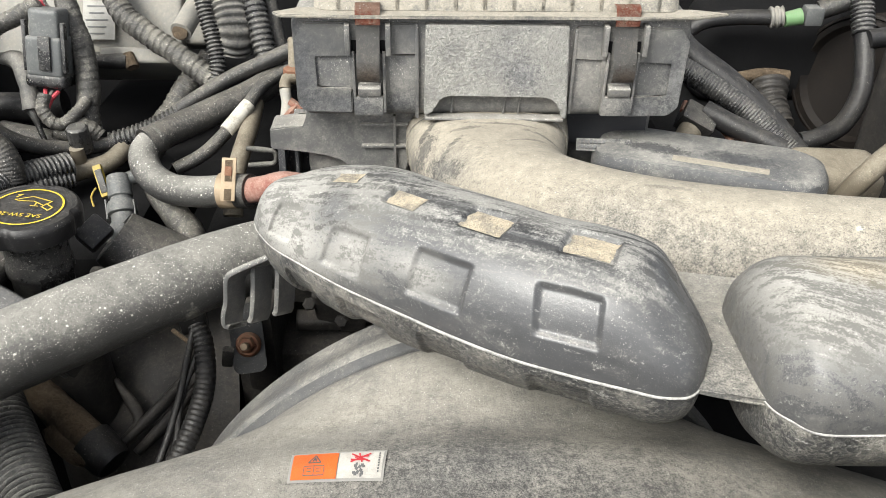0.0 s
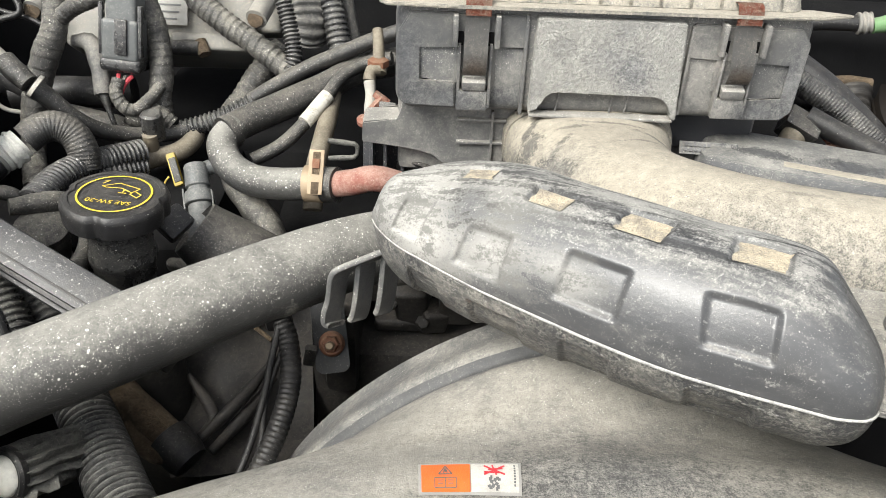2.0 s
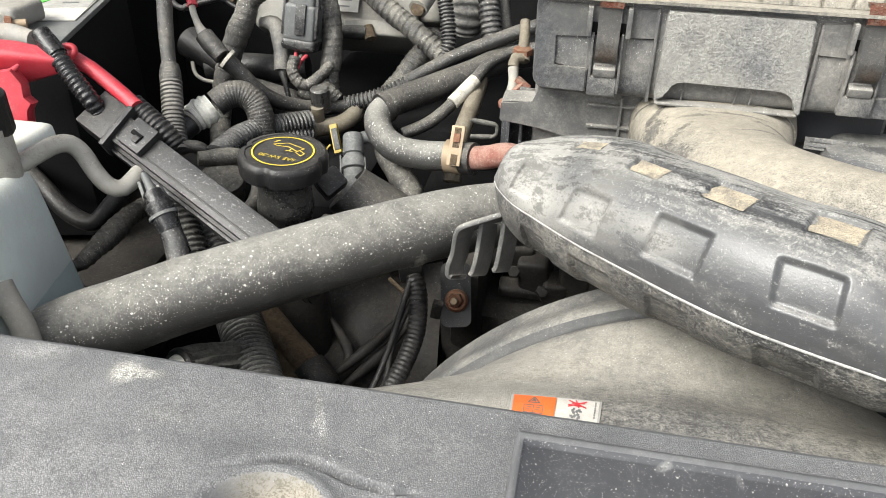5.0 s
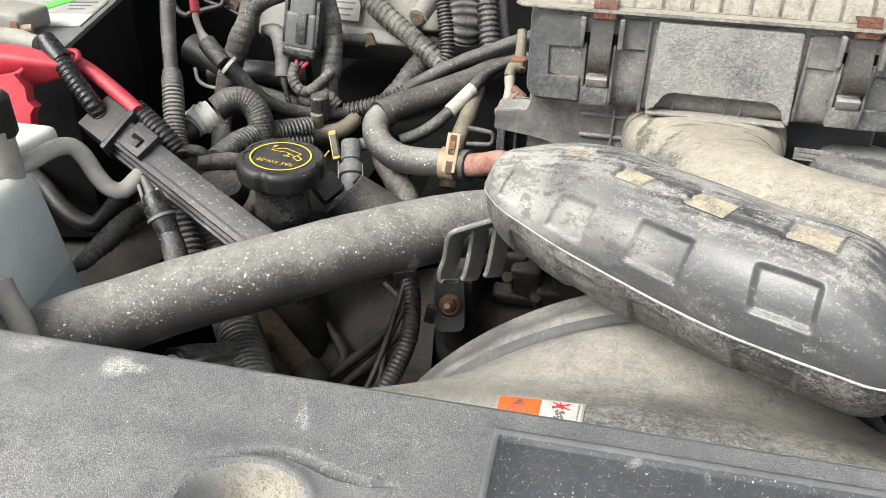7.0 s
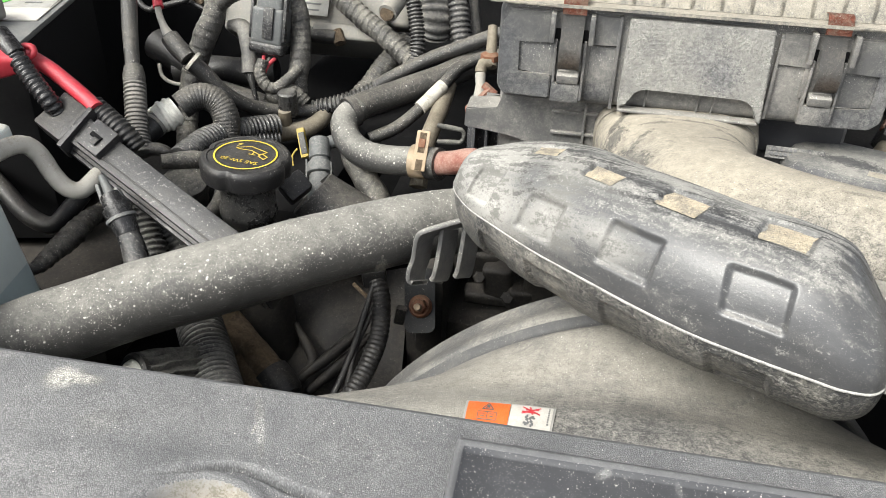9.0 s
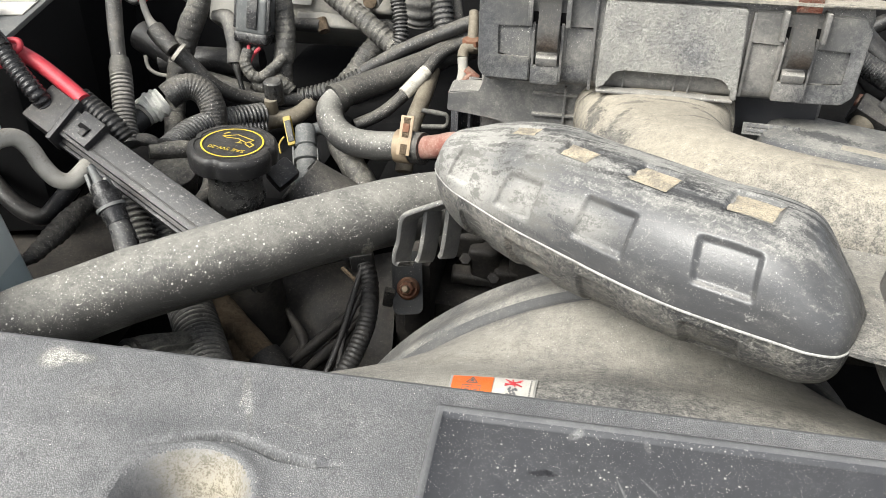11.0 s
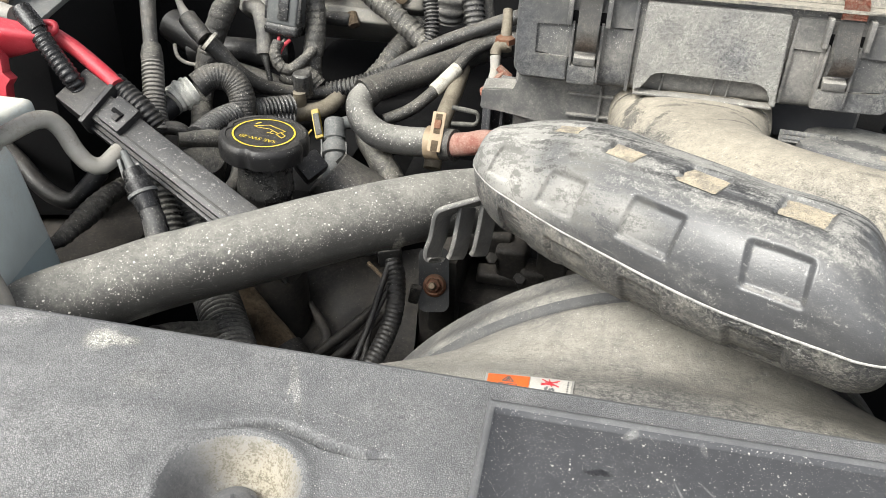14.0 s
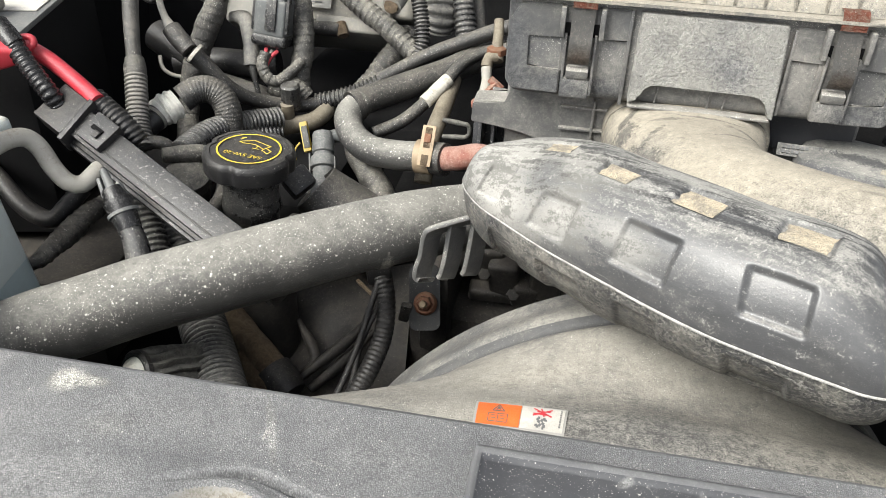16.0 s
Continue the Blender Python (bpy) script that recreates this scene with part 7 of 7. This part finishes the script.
# ---- engine mass that carries the parts ----
engine = thing("engine_block", "dark greasy engine block with its intake manifold, bay shade in its colour", "engine")
# block, manifold and head covers have the bay's shade in their colour
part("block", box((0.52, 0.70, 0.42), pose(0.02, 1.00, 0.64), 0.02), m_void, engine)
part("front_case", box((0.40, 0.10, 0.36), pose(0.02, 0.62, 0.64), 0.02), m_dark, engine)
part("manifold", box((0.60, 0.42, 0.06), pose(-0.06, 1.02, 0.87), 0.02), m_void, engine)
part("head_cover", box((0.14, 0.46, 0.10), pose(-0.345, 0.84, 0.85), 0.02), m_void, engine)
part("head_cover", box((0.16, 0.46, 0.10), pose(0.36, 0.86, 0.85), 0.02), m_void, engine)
part("filler_boss", lathe([(0.034, -0.30), (0.030, -0.16), (0.026, -0.106)], pose(*OC)), m_dark, engine)

# ---- right-hand side behind the tube ----
duct = thing("intake_resonator", "dusty black plastic resonator with a printed label behind the tube", "resonator")
bm = bmesh.new()
D0, D1 = Vector((0.1511, 0.6142, 1.0088)), Vector((0.3013, 0.5514, 1.0121))
loops = []
mt = frame_of(D0, D1)
for z, k in ((-0.06, 1.0), (-0.004, 1.0), (0.003, 0.96), (0.006, 0.88)):
    loops.append([mt @ Vector((0.08 + (x - 0.08) * k, y * k, z)) for x, y in rounded(-0.01, 0.178, -0.03, 0.045, 0.028, 6)])
loft(bm, loops)
part("body", bm, m_duct, duct)
part("seam_step", box((0.075, 0.010, 0.0012), mt @ pose(0.095, -0.012, 0.0056), 0.0004), m_tube, duct, "tan silt in a shallow recess")
lab = part("label", box((0.046, 0.012, 0.0012), frame_of((0.1490, 0.6108, 1.0125), (0.1728, 0.6060, 1.0139), (0, -0.6, 0.8)), 0.0004), m_duct, duct, "dull printed part label")
lm = frame_of((0.1486, 0.6090, 1.0134), (0.1723, 0.6042, 1.0147), (0, -0.6, 0.8))
for i in range(12):
    part("print_bar", box((0.0019 + 0.0006 * (i % 2), 0.0028, 0.0006), lm @ pose(-0.018 + 0.0036 * (i % 6), 0.0026 - 0.0046 * (i // 6), 0.0006)), m_ink, duct)
line("heater_line", "dusty black hose slanting down behind the air box", "hose", [(0.2417, 0.7680, 1.0578), (0.2610, 0.7554, 1.0395), (0.2951, 0.7347, 1.0187), (0.3260, 0.7128, 0.9958), (0.3564, 0.6867, 0.9663)], [0.013, 0.014, 0.0125, 0.013], m_black, sides=20)
line("heater_line", "ribbed dusty hose slanting down behind the air box", "hose", [(0.2323, 0.7237, 1.0441), (0.2509, 0.7174, 1.0354), (0.2810, 0.7009, 1.0208), (0.3080, 0.6826, 1.0033), (0.3347, 0.6622, 0.9825)], 0.0105, m_loom, sides=22, rib=0.0006, pitch=0.0030)
line("rubber_hose", "black hose end behind the resonator", "hose", [(0.2511, 0.6708, 1.0189), (0.2697, 0.6596, 1.0118), (0.2955, 0.6469, 1.0028), (0.3160, 0.6355, 0.9956)], 0.0098, m_black, sides=18)
conn3 = thing("wiring_connector", "dusty brown and grey plug by the air box corner", "connector")
part("body", box((0.032, 0.022, 0.022), frame_of((0.2444, 0.6657, 1.0106), (0.2598, 0.6606, 1.0035), (0, -0.5, 0.85)), 0.003), m_rubber, conn3)
part("tip", tube([(0.2376, 0.6566, 1.0053), (0.2238, 0.6441, 0.9945)], [0.011, 0.008], sides=14), m_tan, conn3)
part("rust_cap", box((0.018, 0.012, 0.006), frame_of((0.2393, 0.6714, 1.0191), (0.2511, 0.6681, 1.0146), (0, -0.5, 0.85)), 0.002), m_redpaint, conn3)
line("red_wire", "loose brownish red wires near the plug", "wire", [(0.2561, 0.6432, 0.9950), (0.2703, 0.6456, 0.9994), (0.2804, 0.6426, 0.9953), (0.2880, 0.6471, 1.0027)], 0.0026, m_redpaint, sides=10)
line("red_wire", "loose brownish red wires near the plug", "wire", [(0.2701, 0.6715, 1.0025), (0.2760, 0.6611, 0.9960), (0.2792, 0.6517, 0.9909)], 0.0030, m_redpaint, sides=10)
ac = thing("coolant_line", "black line with a pale green cap on a dull fitting", "pipe")
part("line", tube([(0.2980, 0.9271, 0.9936), (0.3248, 0.9296, 1.0174), (0.3627, 0.9273, 1.0251), (0.4035, 0.9213, 1.0273)], 0.0090, sides=18), m_black, ac)
part("fitting", tube([(0.4015, 0.9213, 1.0272), (0.4158, 0.9197, 1.0292)], 0.0105, sides=16, rib=0.002, pitch=0.007), m_alu, ac)
part("green_cap", tube([(0.4168, 0.9155, 1.0265), (0.4355, 0.9152, 1.0307)], [0.0085, 0.0098], sides=18), m_greencap, ac, "pale green cap")
part("block", box((0.022, 0.018, 0.022), Matrix.Translation(Vector((0.4491, 0.9165, 1.0317))), 0.004), m_greyplug, ac)
part("tail", tube([(0.4570, 0.9192, 1.0362), (0.4740, 0.9173, 1.0434), (0.4974, 0.9170, 1.0534)], 0.011, sides=16), m_rubber, ac)
comp = thing("compressor", "dark compressor with a rusted pulley and clutch", "compressor")
pm = toward((0.5181, 0.9045, 0.9526), (-0.80, -0.58, 0.12))
part("drum", lathe([(0.080, -0.13)] + [(0.0800 - 0.0035 * (i % 2), -0.12 + 0.0055 * i) for i in range(21)] + [(0.0805, -0.004), (0.080, 0.0), (0.070, 0.002), (0.064, -0.006), (0.002, -0.010)], pm, sides=64), m_pulley, comp)
part("rim", lathe([(0.0805, -0.003), (0.0815, -0.002), (0.0815, 0.002), (0.078, 0.0035), (0.077, 0.001)], pm, sides=64, caps=False), m_pulley, comp, "sooty rusted rim")
part("housing", box((0.18, 0.10, 0.12), Matrix.Translation(Vector((0.4327, 1.0086, 0.9613))) , 0.03, segs=4), m_void, comp)
part("flange", tube([(0.3800, 0.9308, 0.9488), (0.4147, 0.9330, 0.9540), (0.4458, 0.9306, 0.9522)], 0.0075, sides=16), m_brownpipe, comp, "rusted flange")
part("boot", tube([(0.4173, 0.9166, 0.9473), (0.4164, 0.8942, 0.9312), (0.4210, 0.8609, 0.9168)], [0.022, 0.016, 0.012], sides=18, rib=0.002, pitch=0.010), m_dark, comp)
line("rubber_hose", "ribbed dusty hose curving round the compressor", "hose", [(0.4605, 0.8505, 1.0867), (0.4616, 0.8277, 1.0518), (0.4600, 0.8003, 1.0185), (0.4525, 0.7764, 0.9906), (0.4310, 0.7557, 0.9666), (0.4023, 0.7443, 0.9566), (0.3848, 0.7428, 0.9534)], 0.0100, m_black, sides=20)
line("ribbed_loom", "ribbed sleeve on the curving hose", "loom", [(0.4599, 0.8505, 1.0867), (0.4610, 0.8342, 1.0618), (0.4605, 0.8177, 1.0417)], 0.0108, m_loom, rib=0.0014, pitch=0.0048, sides=18)
line("rubber_hose", "grey branch hose beside the curving hose", "hose", [(0.4602, 0.8076, 1.0391), (0.4749, 0.8085, 1.0413), (0.5103, 0.8102, 1.0458)], 0.0105, m_black, sides=16)
tank2 = thing("plastic_reservoir", "tan stained plastic reservoir behind the resonators", "reservoir")
part("body", box((0.10, 0.10, 0.16), Matrix.Translation(Vector((0.4774, 0.6739, 0.9993))) @ pose(0, 0, 0, 0, 0, 12), 0.02, segs=4), m_dark, tank2)
part("shoulder", box((0.075, 0.05, 0.05), Matrix.Translation(Vector((0.3436, 0.5969, 0.9835))) @ pose(0, 0, 0, 10, 0, -5), 0.015, segs=4), m_tan, tank2)
part("yellow_ring", lathe([(0.010, 0), (0.0105, 0.001), (0.0098, 0.002), (0.009, 0.001)], toward((0.3412, 0.6290, 0.9930), (0, -0.3, 0.95)), caps=False), m_dipyellow, tank2, "yellow ring")
line("grey_line", "pale dusty line beside the reservoir", "pipe", [(0.3258, 0.5486, 0.9816), (0.3272, 0.5334, 1.0134), (0.3357, 0.5314, 1.0291), (0.3507, 0.5380, 1.0402), (0.3849, 0.5568, 1.0527)], 0.0085, m_tan, sides=16)
tagged(part("resonator_support", box((0.20, 0.06, 0.03), pose(0.24, 0.42, 0.958), 0.005), m_dark), "dark bracket that carries the intake tube and resonators", "bracket")
